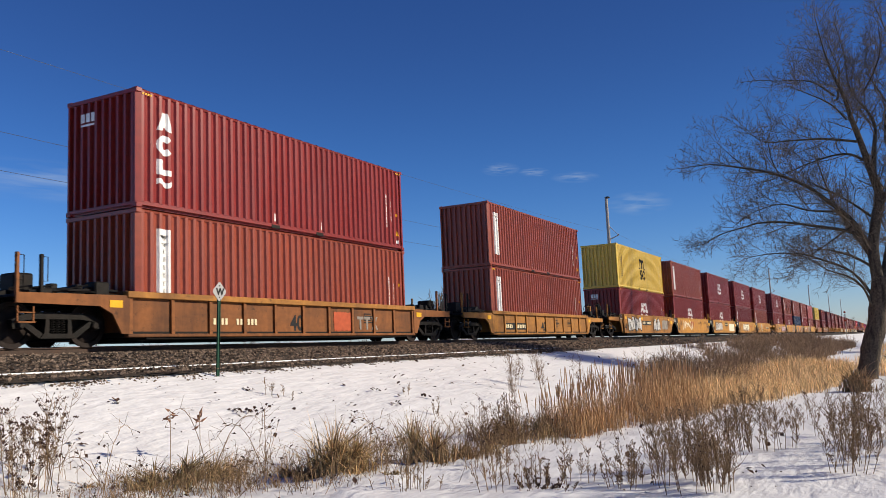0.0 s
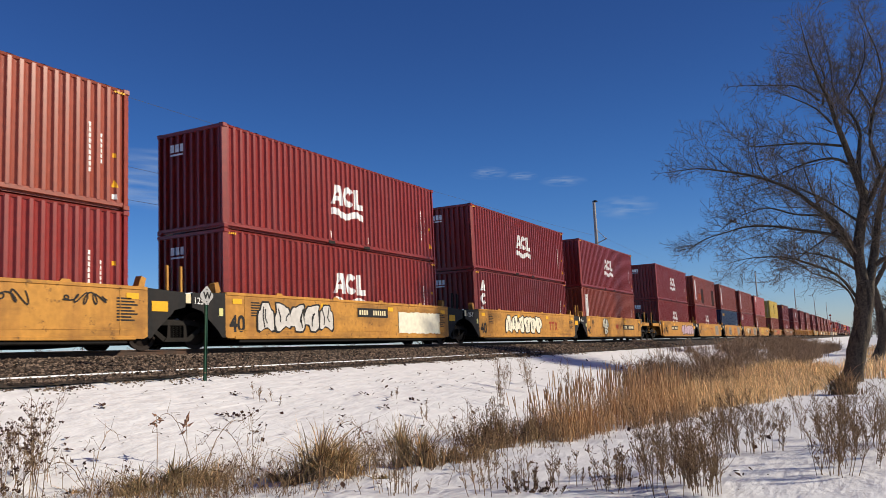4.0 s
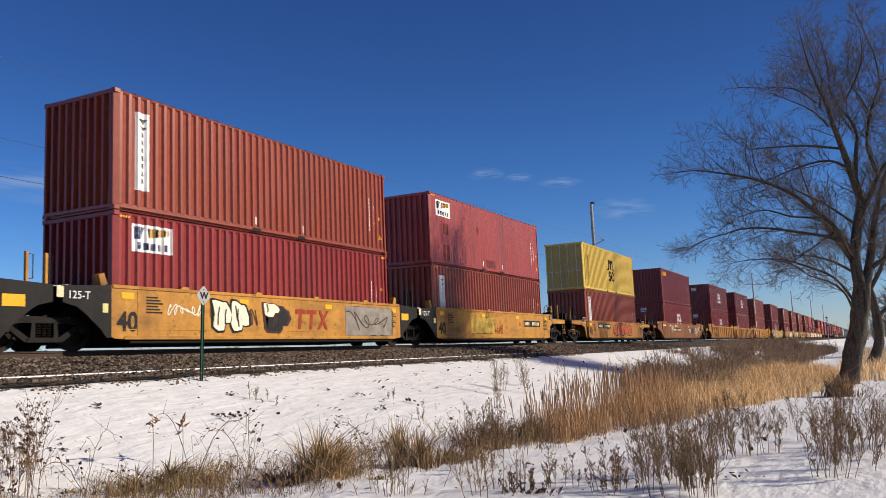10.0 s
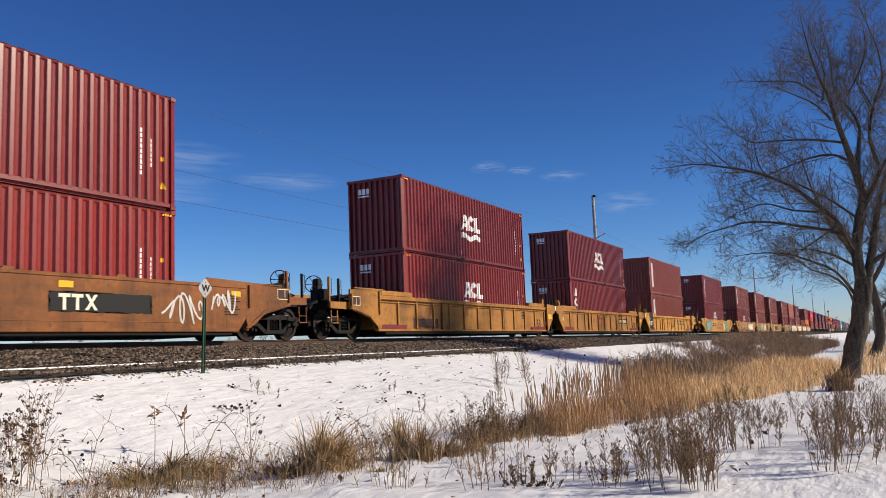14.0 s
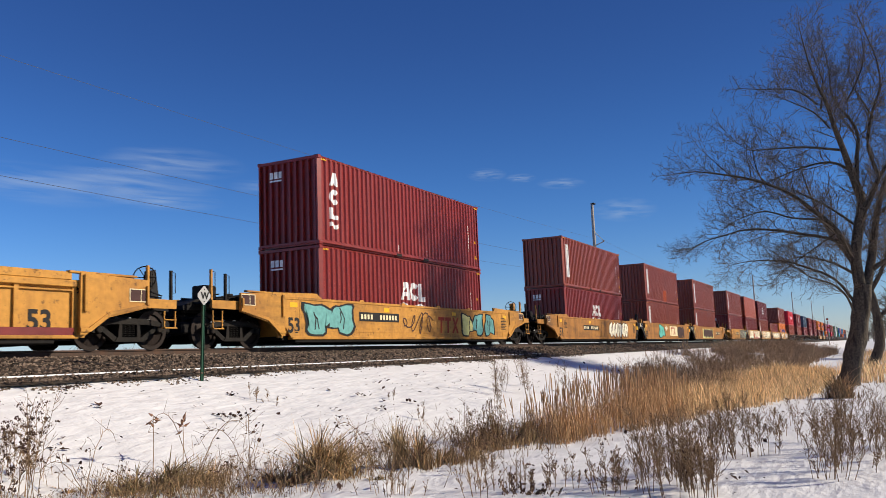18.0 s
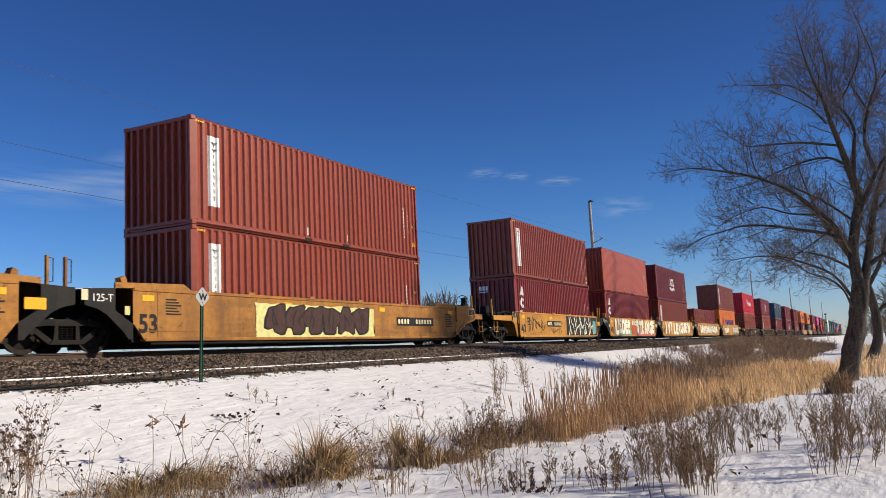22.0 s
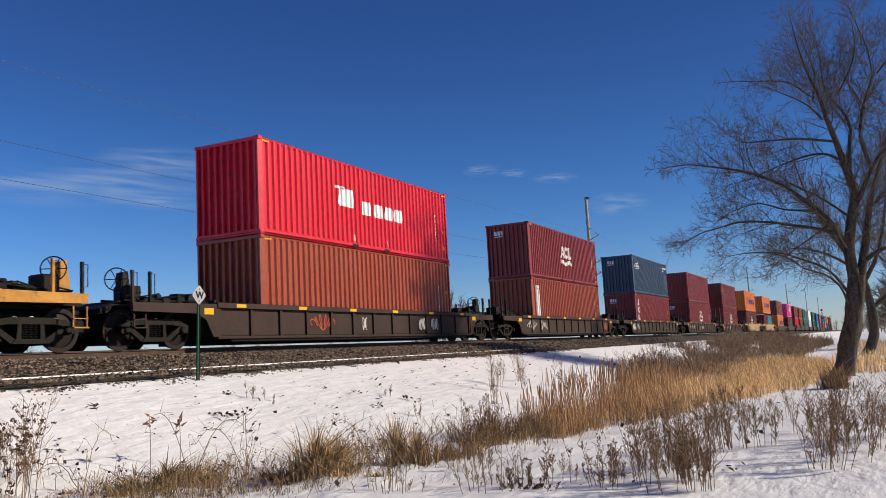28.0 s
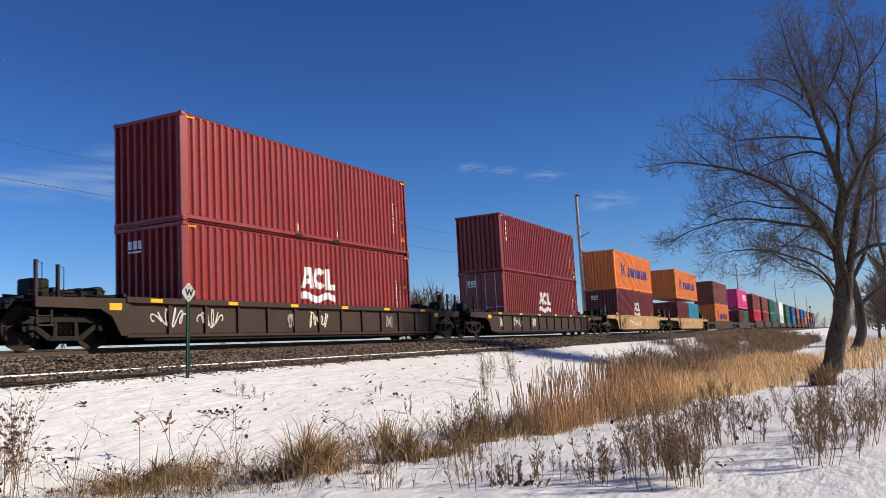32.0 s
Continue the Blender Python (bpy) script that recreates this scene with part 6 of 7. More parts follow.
# tangle of sprigs along the foot of the bank
tangle = thing("undergrowth", "tangle of short dry sprigs and leaves poking through snow", "undergrowth", kind="stuff")
r = random.Random(44)
sprigs, bits = Shape(), Shape()
for _ in range(3900):
    x = 6.0 + 11.0 * r.random()
    y = foot(x) - 0.9 + r.gauss(0, 0.75)
    if noise.noise((x * 1.1, y * 1.1, 21)) < -0.02 or y < -12.5:
        continue
    z, h = ground_z(x, y), r.uniform(0.05, 0.34) * (1 + 0.5 * noise.noise((x * 0.6, y * 0.6, 8)))
    tip = Vector((x + r.gauss(0, 0.45) * h, y + r.gauss(0, 0.45) * h, z + h))
    sprigs.tube([(x, y, z - 0.02), tip], [0.0044, 0.0024], 3, False)
    for _ in range(2):
        q = Vector((x, y, z)).lerp(tip, r.uniform(0.3, 0.9))
        sprigs.tube([q, q + Vector((r.gauss(0, 0.3), r.gauss(0, 0.3), r.uniform(0.1, 0.5))) * h], [0.002, 0.0012], 3, False)
    if r.random() < 0.5:
        leaf(bits, tip, r.uniform(0.025, 0.06), r)
part("sprigs", raw(sprigs, "sprigs", STEM), None, tangle)
part("leaves", raw(bits, "leaves", SEED), None, tangle)

# the belt of reeds in the ditch
belt = thing("reed_bed", "dense belt of dry golden-brown reeds along the ditch", "reeds", kind="stuff")
for mat, seed, count in ((REED, 1, 21000), (RUSSET, 2, 12000), (STRAW, 3, 5000)):
    r, s = random.Random(seed), Shape()
    for _ in range(count):
        u = r.random() ** 1.25
        x = 14.6 + u * 38
        front = -10.3 - 1.0 * min(1, max(0, (x - 15) / 4)) - 2.0 * min(1, max(0, (x - 21) / 9))
        back = -9.4 + 0.5 * min(1, max(0, (x - 18) / 10)) - 1.2 * min(1, max(0, (x - 32) / 18))
        q = r.random()
        y = front + 0.6 * noise.noise((x * 0.5, 5, 5)) + 0.25 * noise.noise((x * 1.9, 5, 8)) + (back - front) * q
        gold = min(1, max(0, (x - 19 + 2.5 * noise.noise((x * 0.4, y * 0.8, 31))) / 5))
        if (mat is RUSSET) != (r.random() > gold * 0.86) or noise.noise((x * 0.8, y * 0.8, 2)) < -0.38:
            continue
        h = r.uniform(0.40, 0.95) * (0.65 + 0.35 * min(1, q * 4)) * (1 + 0.35 * noise.noise((x * 0.9, y * 0.9, 12)))
        k = (0.14 + 0.10 * gold) * h
        blade(s, (x, y, ground_z(x, y) - 0.05), h, (r.gauss(-0.03, k), r.gauss(0.02, k)), r.uniform(0.005, 0.011) * (1 + (x - 15) / 20), r, r.uniform(0, 0.3))
    part("reeds", raw(s, "reeds", mat), None, belt)
# taller dark stalks with brown spikes in front of them
r, s, g = random.Random(8), Shape(), Shape()
for _ in range(520):
    x = 14.4 + 9 * r.random()
    y = -9.1 - 1.2 * r.random() - 0.5 * min(1, max(0, (x - 17) / 6))
    z, h = ground_z(x, y), r.uniform(0.7, 1.25) * (0.7 + 0.3 * min(1, (x - 14) / 3))
    tip = (x + r.gauss(0, 0.07), y + r.gauss(0, 0.07), z + h)
    s.tube([(x, y, z - 0.05), tip], [0.005, 0.003], 3, False)
    g.tube([Vector((x, y, z)).lerp(Vector(tip), t) for t in (0.72, 0.78, 0.95, 1.02)], [0.004, 0.009, 0.008, 0.003], 4, False)
part("stalks", raw(s, "stalks", RUSSET), None, belt)
part("spikes", raw(g, "spikes", RUSSET), None, belt, "brown flower spikes")

# brush on the far bank: low shrubs with forked twigs, matted grass between them
brush = thing("brush", "tangled leafless brown brush on the bank beside the track", "brush", kind="stuff")
r, s, g = random.Random(6), Shape(), Shape()
for _ in range(2300):
    x = 27 + r.random() ** 1.7 * 105
    edge = -7.9 + 0.17 * (x - 27) if x < 50 else -4.0
    y = r.uniform(-10.6, min(-3.5, edge))
    if noise.noise((x * 0.16, y * 0.55, 9)) < (-0.05 if x > 38 else 0.02) or (52 < x < 62 and -6.6 < y < -4.6):
        continue
    h, z = r.uniform(0.35, 1.0) * (1 if x < 70 else 1.25) * (1 + 0.6 * noise.noise((x * 0.35, y * 0.7, 3))), ground_z(x, y)
    big = 1 + (x - 27) / 40
    for _ in range(7):
        p = Vector((x + r.gauss(0, 0.22), y + r.gauss(0, 0.22), z - 0.05))
        hh = h * r.uniform(0.5, 1.15)
        tip = p + Vector((r.gauss(0, 0.28) * hh, r.gauss(0, 0.28) * hh, hh))
        s.tube([p, p.lerp(tip, 0.5) + Vector((r.gauss(0, 0.05), r.gauss(0, 0.05), 0)), tip], [0.008 * big, 0.006 * big, 0.003 * big], 3, False)
        for _ in range(3):
            q = p.lerp(tip, r.uniform(0.35, 0.9))
            s.tube([q, q + Vector((r.gauss(0, 0.3), r.gauss(0, 0.3), r.uniform(0.1, 0.45))) * hh], [0.0045 * big, 0.0025 * big], 3, False)
    for _ in range(3):
        px, py = x + r.gauss(0, 0.5), y + r.gauss(0, 0.4)
        blade(g, (px, py, ground_z(px, py) - 0.04), r.uniform(0.2, 0.55), (r.gauss(0, 0.2), r.gauss(0, 0.2)), r.uniform(0.012, 0.024) * big, r, r.uniform(0, 0.5))
part("thicket", raw(s, "thicket", BRUSHWOOD), None, brush)
part("thicket_grass", raw(g, "thicket_grass", RUSSET), None, brush, "matted russet grass")

# more of it beyond the trees
r, s = random.Random(16), Shape()
for _ in range(7000):
    x = 42 + 75 * r.random() ** 1.5
    y = r.uniform(-22, -13.2)
    if noise.noise((x * 0.12, y * 0.5, 4)) < -0.08:
        continue
    h = r.uniform(0.4, 1.1)
    blade(s, (x, y, ground_z(x, y) - 0.05), h, (r.gauss(0, 0.2) * h, r.gauss(0, 0.2) * h), r.uniform(0.02, 0.04) * (1 + (x - 42) / 60), r, 0.1)
part("reeds", raw(s, "reeds", REED), None, brush, "dry golden grass")

# dead leaves and bits of stalk on the snow
litter = thing("leaf_litter", "scattered dark dead leaves and stalks lying on snow", "leaves", kind="stuff")
r, s = random.Random(3), Shape()
for _ in range(950):
    x = 5 + 32 * r.random() ** 1.6
    y = r.uniform(-7.5, -3.0) if r.random() < 0.45 else r.uniform(-14, -6)
    size = r.choice((0.02, 0.03, 0.035, 0.05, 0.09)) * (1 + x / 50)
    leaf(s, (x, y, ground_z(x, y) + 0.012), size, r)
for x, y, n in ((9.6, -3.25, 5), (9.55, -4.05, 7), (12.6, -4.1, 9), (11.3, -5.0, 14), (11.45, -5.15, 9), (8.25, -4.8, 4), (8.0, -5.1, 4), (15.5, -5.2, 5), (17.5, -4.4, 6), (19.8, -4.2, 5), (13.9, -5.6, 6), (14.8, -6.1, 8), (16.2, -6.0, 8)):
    for _ in range(n):
        leaf(s, (x + r.gauss(0, 0.06), y + r.gauss(0, 0.05), ground_z(x, y) + r.uniform(0.01, 0.05)), r.uniform(0.06, 0.11), r)
part("leaves", raw(s, "leaves", SEED), None, litter)


# ---- trees ----
VIEW = Vector((0.8946, 0.4469, 0))
ACROSS = Vector((0.4469, -0.8946, 0))


def sprout(s, pts, r0, r1, level, r, reach, drop=0.0):
    """Side branches, and theirs in turn, along a limb: kinked, forking wide and bending up to the light."""
    length = sum((pts[i + 1] - pts[i]).length for i in range(len(pts) - 1))
    n = max(2, int(length / (0.25, 0.135, 0.12)[level]))
    turn = r.uniform(0, 6.283)
    for i in range(n):
        t = (0.16 if level == 0 else 0.10) + 0.88 * (i + r.random()) / n
        f = min(t, 0.999) * (len(pts) - 1)
        k = int(f)
        p, way = pts[k].lerp(pts[k + 1], f - k), (pts[k + 1] - pts[k]).normalized()
        a = way.cross(Vector((0.2, 0.3, 0.93))).normalized()
        turn += 2.4 + r.gauss(0, 0.5)
        side = a * math.cos(turn) + way.cross(a) * math.sin(turn)
        wide = radians(r.uniform(32, 68))
        go = way * math.cos(wide) + side * math.sin(wide) + Vector((0, 0, 0.12 - drop))
        long = reach * r.uniform(0.35, 1.1) * (1.15 - (0.5 if level == 0 else 0.75) * t)
        q, path, bits = p.copy(), [p], (4, 3, 2)[level]
        for _ in range(bits):
            go = (go.normalized() + Vector((r.gauss(0, 0.20), r.gauss(0, 0.20), r.gauss(0.09 - drop * 0.5, 0.14)))).normalized()
            q = q + go * long / bits
            path.append(q)
        rad = max((0.012, 0.0065, 0.005)[level], min((r0 + (r1 - r0) * t) * 0.45, (0.028, 0.011, 0.006)[level]))
        s.tube(path, [rad + (max(0.004, rad * 0.3) - rad) * j / bits for j in range(bits + 1)], (5, 4, 3)[level], False)
        if level < 2:
            sprout(s, path, rad, rad * 0.3, level + 1, r, long * (0.50, 0.45)[level] + (0.25, 0.16)[level], drop)


def limb_path(base, points, depth, r):
    """A limb through points given across and above the foot, wandering by depth along the view."""
    out, n = [], len(points)
    for i, (u, v) in enumerate(points):
        out.append(base + ACROSS * u + VIEW * (depth * i / max(1, n - 1)) + Vector((0, 0, v)))
    fine = []
    for i in range(n - 1):
        a, b, c, d = out[max(i - 1, 0)], out[i], out[i + 1], out[min(i + 2, n - 1)]
        for t in (0, 0.25, 0.5, 0.75):
            fine.append(0.5 * ((2 * b) + (c - a) * t + (2 * a - 5 * b + 4 * c - d) * t * t + (3 * b - a - 3 * c + d) * t ** 3))
    return fine + [out[-1]]


def gnarl(me, amount, scale):
    """Knots and hollows along a trunk."""
    for v in me.vertices:
        p = v.co
        v.co = p + v.normal * amount * (noise.noise((p.x * scale, p.y * scale, p.z * scale * 0.45)) + 0.5 * noise.noise((p.x * scale * 3, p.y * scale * 3, p.z * scale)))
    me.update()
    return me


def tree(label, base, trunk, limbs, r0, seed, reach=2.3, drop=0.05):
    r = random.Random(seed)
    ob = thing("tree", label, "tree", group="bare trees")
    path = limb_path(base, trunk, 0, r)
    n = len(path)
    fine = [path[0] - Vector((0, 0, 0.3))]
    for p, q in zip(path, path[1:]):
        fine += [p.lerp(q, k / 3) for k in range(3)]
    fine.append(path[-1])
    n = len(fine)
    wide = [r0 * (1.0 + 0.42 * max(0, 1 - i / (n * 0.25)) ** 2 - 0.20 * i / n) for i in range(n)]
    part("trunk", gnarl(Shape().tube(fine, wide, 22).mesh("trunk", BARK, True), 0.16 * r0, 2.4), None, ob)
    twigs = Shape()
    for points, depth, a, b in limbs:
        path = limb_path(base, points, depth, r)
        n = len(path) - 1
        part("limb", Shape().tube(path, [a + (b - a) * i / n for i in range(n + 1)], 8), BARK, ob, smooth=True)
        sprout(twigs, path, a, b, 0, r, reach, drop)
    part("crown", raw(twigs, "crown", TWIG), None, ob, "fine leafless twigs")
    return ob


tree("large leafless grey-barked tree spreading beside the ditch", Vector((39.6, -14.0, -2.31)), [(0.1, -0.1), (0.32, 0.7), (0.67, 1.9), (0.96, 3.1), (1.16, 4.25)], [
    ([(1.08, 3.9), (0.98, 5.4), (1.24, 6.74), (1.49, 7.75), (1.35, 8.55), (1.16, 9.26)], 0.0, 0.25, 0.16),
    ([(1.16, 9.26), (0.79, 10.3), (0.43, 11.2), (0.12, 12.1), (-0.32, 13.0), (-0.71, 14.1), (-1.05, 15.6)], -1.2, 0.15, 0.012),
    ([(1.35, 8.6), (1.58, 10.0), (1.77, 10.9), (1.56, 11.7), (1.22, 12.3), (1.0, 13.1), (1.06, 14.2), (0.82, 16.1)], 1.0, 0.10, 0.012),
    ([(1.25, 3.9), (1.75, 5.4), (2.07, 6.5), (2.4, 7.5), (2.84, 8.55), (3.5, 9.9), (4.0, 11.7), (4.2, 13.8)], 1.2, 0.21, 0.015),
    ([(1.37, 7.1), (1.82, 8.04), (2.3, 9.06), (2.9, 9.75), (3.8, 10.7), (4.6, 12.4)], -1.0, 0.13, 0.014),
    ([(2.3, 9.06), (2.09, 10.4), (2.38, 11.6), (2.73, 12.4), (3.1, 13.2), (3.1, 14.5), (2.85, 15.6), (2.55, 16.8)], 0.8, 0.09, 0.012),
    ([(0.95, 5.3), (0.45, 6.25), (0.0, 6.85), (-0.73, 7.45), (-1.63, 8.17), (-2.6, 8.64), (-3.8, 9.0), (-5.0, 9.2), (-5.9, 9.3), (-6.9, 9.2)], -1.0, 0.13, 0.010),
    ([(0.5, 6.1), (-0.2, 6.38), (-1.3, 6.63), (-2.3, 6.85), (-3.4, 6.92), (-4.2, 6.76), (-5.2, 6.5), (-5.9, 6.1)], 1.2, 0.085, 0.009),
    ([(-0.39, 7.16), (-1.5, 7.3), (-2.45, 7.65), (-3.1, 7.6), (-3.9, 7.3), (-4.6, 6.8)], 1.0, 0.05, 0.008),
    ([(0.85, 3.3), (0.2, 4.54), (-0.93, 5.2), (-1.75, 5.54), (-2.95, 5.61), (-3.8, 5.5)], 2.0, 0.07, 0.009),
    ([(0.75, 2.7), (0.31, 3.71), (-0.39, 4.27), (-1.43, 4.59), (-2.0, 4.95), (-2.8, 5.2)], -1.5, 0.055, 0.008),
    ([(1.16, 9.26), (0.6, 9.7), (-0.06, 9.75), (-1.05, 9.5), (-2.5, 8.95), (-3.7, 8.7)], 1.5, 0.07, 0.009),
    ([(0.78, 10.2), (-0.88, 10.3), (-2.5, 10.2), (-3.6, 10.1), (-4.3, 10.4)], -1.5, 0.06, 0.009),
    ([(0.0, 12.3), (-0.83, 13.1), (-2.2, 13.3), (-3.1, 13.5)], 1.0, 0.045, 0.009),
    ([(0.43, 11.2), (-0.43, 11.8), (-1.65, 12.2), (-2.6, 12.4)], -1.5, 0.045, 0.009),
    ([(-3.8, 9.0), (-4.4, 9.7), (-5.0, 10.5)], 0.6, 0.03, 0.008),
    ([(-2.6, 8.64), (-3.1, 9.6), (-3.3, 10.6)], -0.6, 0.03, 0.008),
    ([(1.22, 12.3), (1.63, 13.1), (1.94, 14.1), (1.82, 15.4)], -0.8, 0.05, 0.009),
    ([(0.12, 12.1), (0.48, 13.4), (0.41, 14.45), (0.31, 15.5)], 1.0, 0.05, 0.009),
    ([(1.65, 4.9), (2.36, 5.33), (3.1, 5.37), (4.0, 5.6)], -0.5, 0.12, 0.02),
    ([(2.37, 7.4), (3.0, 7.9), (3.8, 8.0), (4.6, 8.6)], 1.0, 0.07, 0.010),
    ([(0.18, 6.5), (-0.65, 5.85), (-1.5, 5.2), (-2.0, 4.6)], 2.0, 0.04, 0.008),
    ([(2.38, 11.6), (2.1, 12.8), (1.96, 13.85), (2.5, 15.1)], 1.5, 0.05, 0.010),
    ([(3.5, 9.9), (4.4, 10.8), (5.2, 12.0), (5.6, 13.4)], 1.0, 0.06, 0.010),
    ([(3.1, 13.2), (3.8, 14.2), (4.2, 15.6)], -0.8, 0.04, 0.009),
    ([(1.24, 6.74), (0.3, 7.9), (-0.8, 8.9), (-1.4, 10.2)], 2.5, 0.06, 0.009)], 0.42, 5, 2.35)
tree("leaning leafless tree with a dark crooked trunk", Vector((63.8, -15.3, -2.34)), [(-0.4, 0.0), (0.34, 1.5), (0.42, 3.2), (0.05, 5.2)], [
    ([(0.05, 5.1), (-0.8, 7.5), (-1.8, 9.5), (-2.6, 12.0), (-3.0, 14.5)], 2.0, 0.20, 0.03),
    ([(0.05, 5.1), (0.9, 7.0), (1.4, 10.0), (1.6, 14.0)], -2.0, 0.18, 0.03),
    ([(0.4, 3.3), (1.6, 4.1), (3.2, 5.2), (4.5, 7.5)], 1.0, 0.16, 0.03),
    ([(-0.3, 6.0), (-2.0, 7.2), (-4.0, 7.8), (-5.5, 7.4)], 1.0, 0.12, 0.02),
    ([(-0.8, 7.4), (-2.6, 9.4), (-4.6, 10.6)], -2.0, 0.10, 0.02)], 0.34, 9, 2.6)
tree("slender leafless tree behind the ditch", Vector((71, -17.5, -2.3)), [(0.0, 0.0), (0.2, 2.0), (0.1, 4.0), (0.4, 6.5)], [
    ([(0.4, 6.4), (0.1, 9.0), (0.6, 12.0), (0.3, 16.0)], 1.0, 0.16, 0.02),
    ([(0.3, 6.0), (-1.5, 8.0), (-2.6, 11.0)], 0.0, 0.10, 0.02),
    ([(0.4, 6.0), (2.0, 8.5), (3.0, 12.0)], 0.0, 0.10, 0.02)], 0.25, 13, 2.4)
# woods far off, and a clump of trees beyond the line
woods = thing("far_woods", "distant band of leafless brown trees on the horizon", "trees", kind="stuff")
r, s = random.Random(17), Shape()


def far_tree(x, y, z, h, wide, n):
    s.tube([(x, y, z), (x, y, z + h * 0.7)], [h * 0.022, h * 0.008], 4, False)
    for _ in range(n):
        t, a = r.uniform(0.15, 0.75), r.uniform(0, 6.283)
        p = Vector((x, y, z + h * t))
        d = wide * r.uniform(0.4, 1.0) * (1.15 - 0.6 * t)
        e = p + Vector((math.cos(a) * d, math.sin(a) * d, h * r.uniform(0.12, 0.32)))
        s.tube([p, p.lerp(e, 0.5) + Vector((0, 0, -0.02 * h)), e], [h * 0.009, h * 0.006, h * 0.003], 3, False)
        for _ in range(4):
            q = p.lerp(e, r.uniform(0.4, 1))
            s.tube([q, q + Vector((r.gauss(0, 0.35) * d, r.gauss(0, 0.35) * d, h * r.uniform(0.03, 0.12)))], [h * 0.0045, h * 0.002], 3, False)


for _ in range(60):
    x = r.uniform(190, 420)
    far_tree(x, r.uniform(-70, -9) - (420 - x) * 0.06, -2.3, r.uniform(8, 15), r.uniform(2.5, 4.5), 26)
for _ in range(26):
    x = r.uniform(95, 190)
    far_tree(x, -15 - 0.02 * x - r.uniform(0, 12), -2.3, r.uniform(7, 13), r.uniform(2.2, 4.0), 34)
for _ in range(150):
    k = -20 + 470 * r.random() ** 1.3
    far_tree(k, r.uniform(85, 150) + 0.1 * k, -1.6, r.uniform(3.5, 7.5), r.uniform(2.0, 3.6), 16)
for _ in range(24):
    far_tree(r.uniform(420, 900), r.uniform(-40, 30), -2.3, r.uniform(9, 15), r.uniform(3, 5), 22)
for _ in range(9):
    far_tree(r.uniform(141, 155), r.uniform(56, 67), -1.2, r.uniform(11, 13.6), r.uniform(2.0, 3.0), 40)
for _ in range(70):
    k = r.uniform(-200, 1500)
    far_tree(k, r.uniform(500, 700), -1.2, r.uniform(8, 13), r.uniform(3, 6), 10)
part("bare_trees", raw(s, "bare_trees", TWIG), None, woods)

# ---- whistle post ----
post = thing("whistle_post", "white diamond whistle sign on a thin green steel post", "sign", Matrix.Translation((12.75, -3.22, ground_z(12.75, -3.22))))
part("post", Shape().box(-0.03, 0.03, -0.006, 0.006, -0.2, 1.55, 0.002).box(-0.03, -0.024, -0.02, 0.02, -0.2, 1.55).box(0.024, 0.03, -0.02, 0.02, -0.2, 1.55), POST, post, "green U-channel post", pose(0, 0, 0, 0, 1.8, -8))
tilt_sign = pose(0.05, 0, 1.70, 0, 1.8, -6)
plate = part("sign_plate", Shape().prism([(-0.165, 0.03), (-0.165, -0.03), (-0.02, -0.19), (0.02, -0.19), (0.165, -0.03), (0.165, 0.03), (0.02, 0.19), (-0.02, 0.19)], -0.026, -0.018), SIGN, post, "grey-white diamond plate", tilt_sign)
part("letter", letters("W", 0.19, MARK["black"], 0.008), None, plate, "black letter", (-0.085, -0.030, -0.065))
for z in (-0.12, 0.12):
    part("bolt", Shape().tube([(0, -0.034, z), (0, -0.02, z)], 0.012, 6), STEEL, plate)

# ---- crossing signal far down the line ----
sig = thing("crossing_signal", "thin grey mast with small red signal lamps far away", "signal", (212, -6.5, ground_z(212, -6.5)))
part("mast", Shape().tube([(0, 0, -0.3), (0, 0, 5.6)], 0.09, 8), POLE, sig)
part("crossbuck", Shape().prism([(-0.75, 5.0), (-0.65, 4.85), (0.75, 5.5), (0.65, 5.65)], -0.16, -0.12).prism([(-0.75, 5.5), (-0.65, 5.65), (0.75, 5.0), (0.65, 4.85)], -0.12, -0.08), SIGN, sig)
for k, z in ((-0.5, 4.1), (0.5, 4.1), (0.0, 6.0)):
    part("lamp", Shape().tube([(k - 0.3, 0, z), (k - 0.1, 0, z)], 0.24, 12), MARK["red"], sig, "red signal lamp")

# ---- power line ----
HEIGHTS = (11.2, 8.4, 7.1)
POLES = [-50.0, 85.4, 221.6, 338.5, 455.0, 575.0]
REACH = 1.06
for x in POLES:
    x *= 1.0421
    z0, z1 = ground_z(x, 10 + REACH), 15.7 + max(0, x - 85) * 0.0120
    p = thing("utility_pole", "tall weathered grey utility pole behind the track", "utility pole", (x, 10 + REACH, z0), group="poles of the power line")
    part("shaft", Shape().tube([(0, 0, -0.5), (-0.05, 0, (z1 - z0) * 0.5), (-0.1, 0, z1 - z0)], [0.24, 0.20, 0.16], 10), POLE, p, smooth=True)
    part("cap_bracket", Shape().box(-0.25, 0.35, -0.3, 0.05, z1 - z0 - 0.12, z1 - z0 + 0.02, 0.02), STEEL, p)
    for h in HEIGHTS:
        h += 0.22 - z0
        a = part("bracket", Shape().tube([(-0.05, 0, h - 0.45), (0, -REACH, h - 0.04)], [0.06, 0.05], 6).tube([(-0.05, 0, h + 1.2), (0, -REACH, h)], 0.035, 5), POLE, p, "grey steel bracket arm")
        part("insulator", Shape().tube([(0, -REACH, h - 0.05 + k * 0.03) for k in range(6)], [0.07, 0.11, 0.07, 0.11, 0.07, 0.04], 8), GLASSY, a)
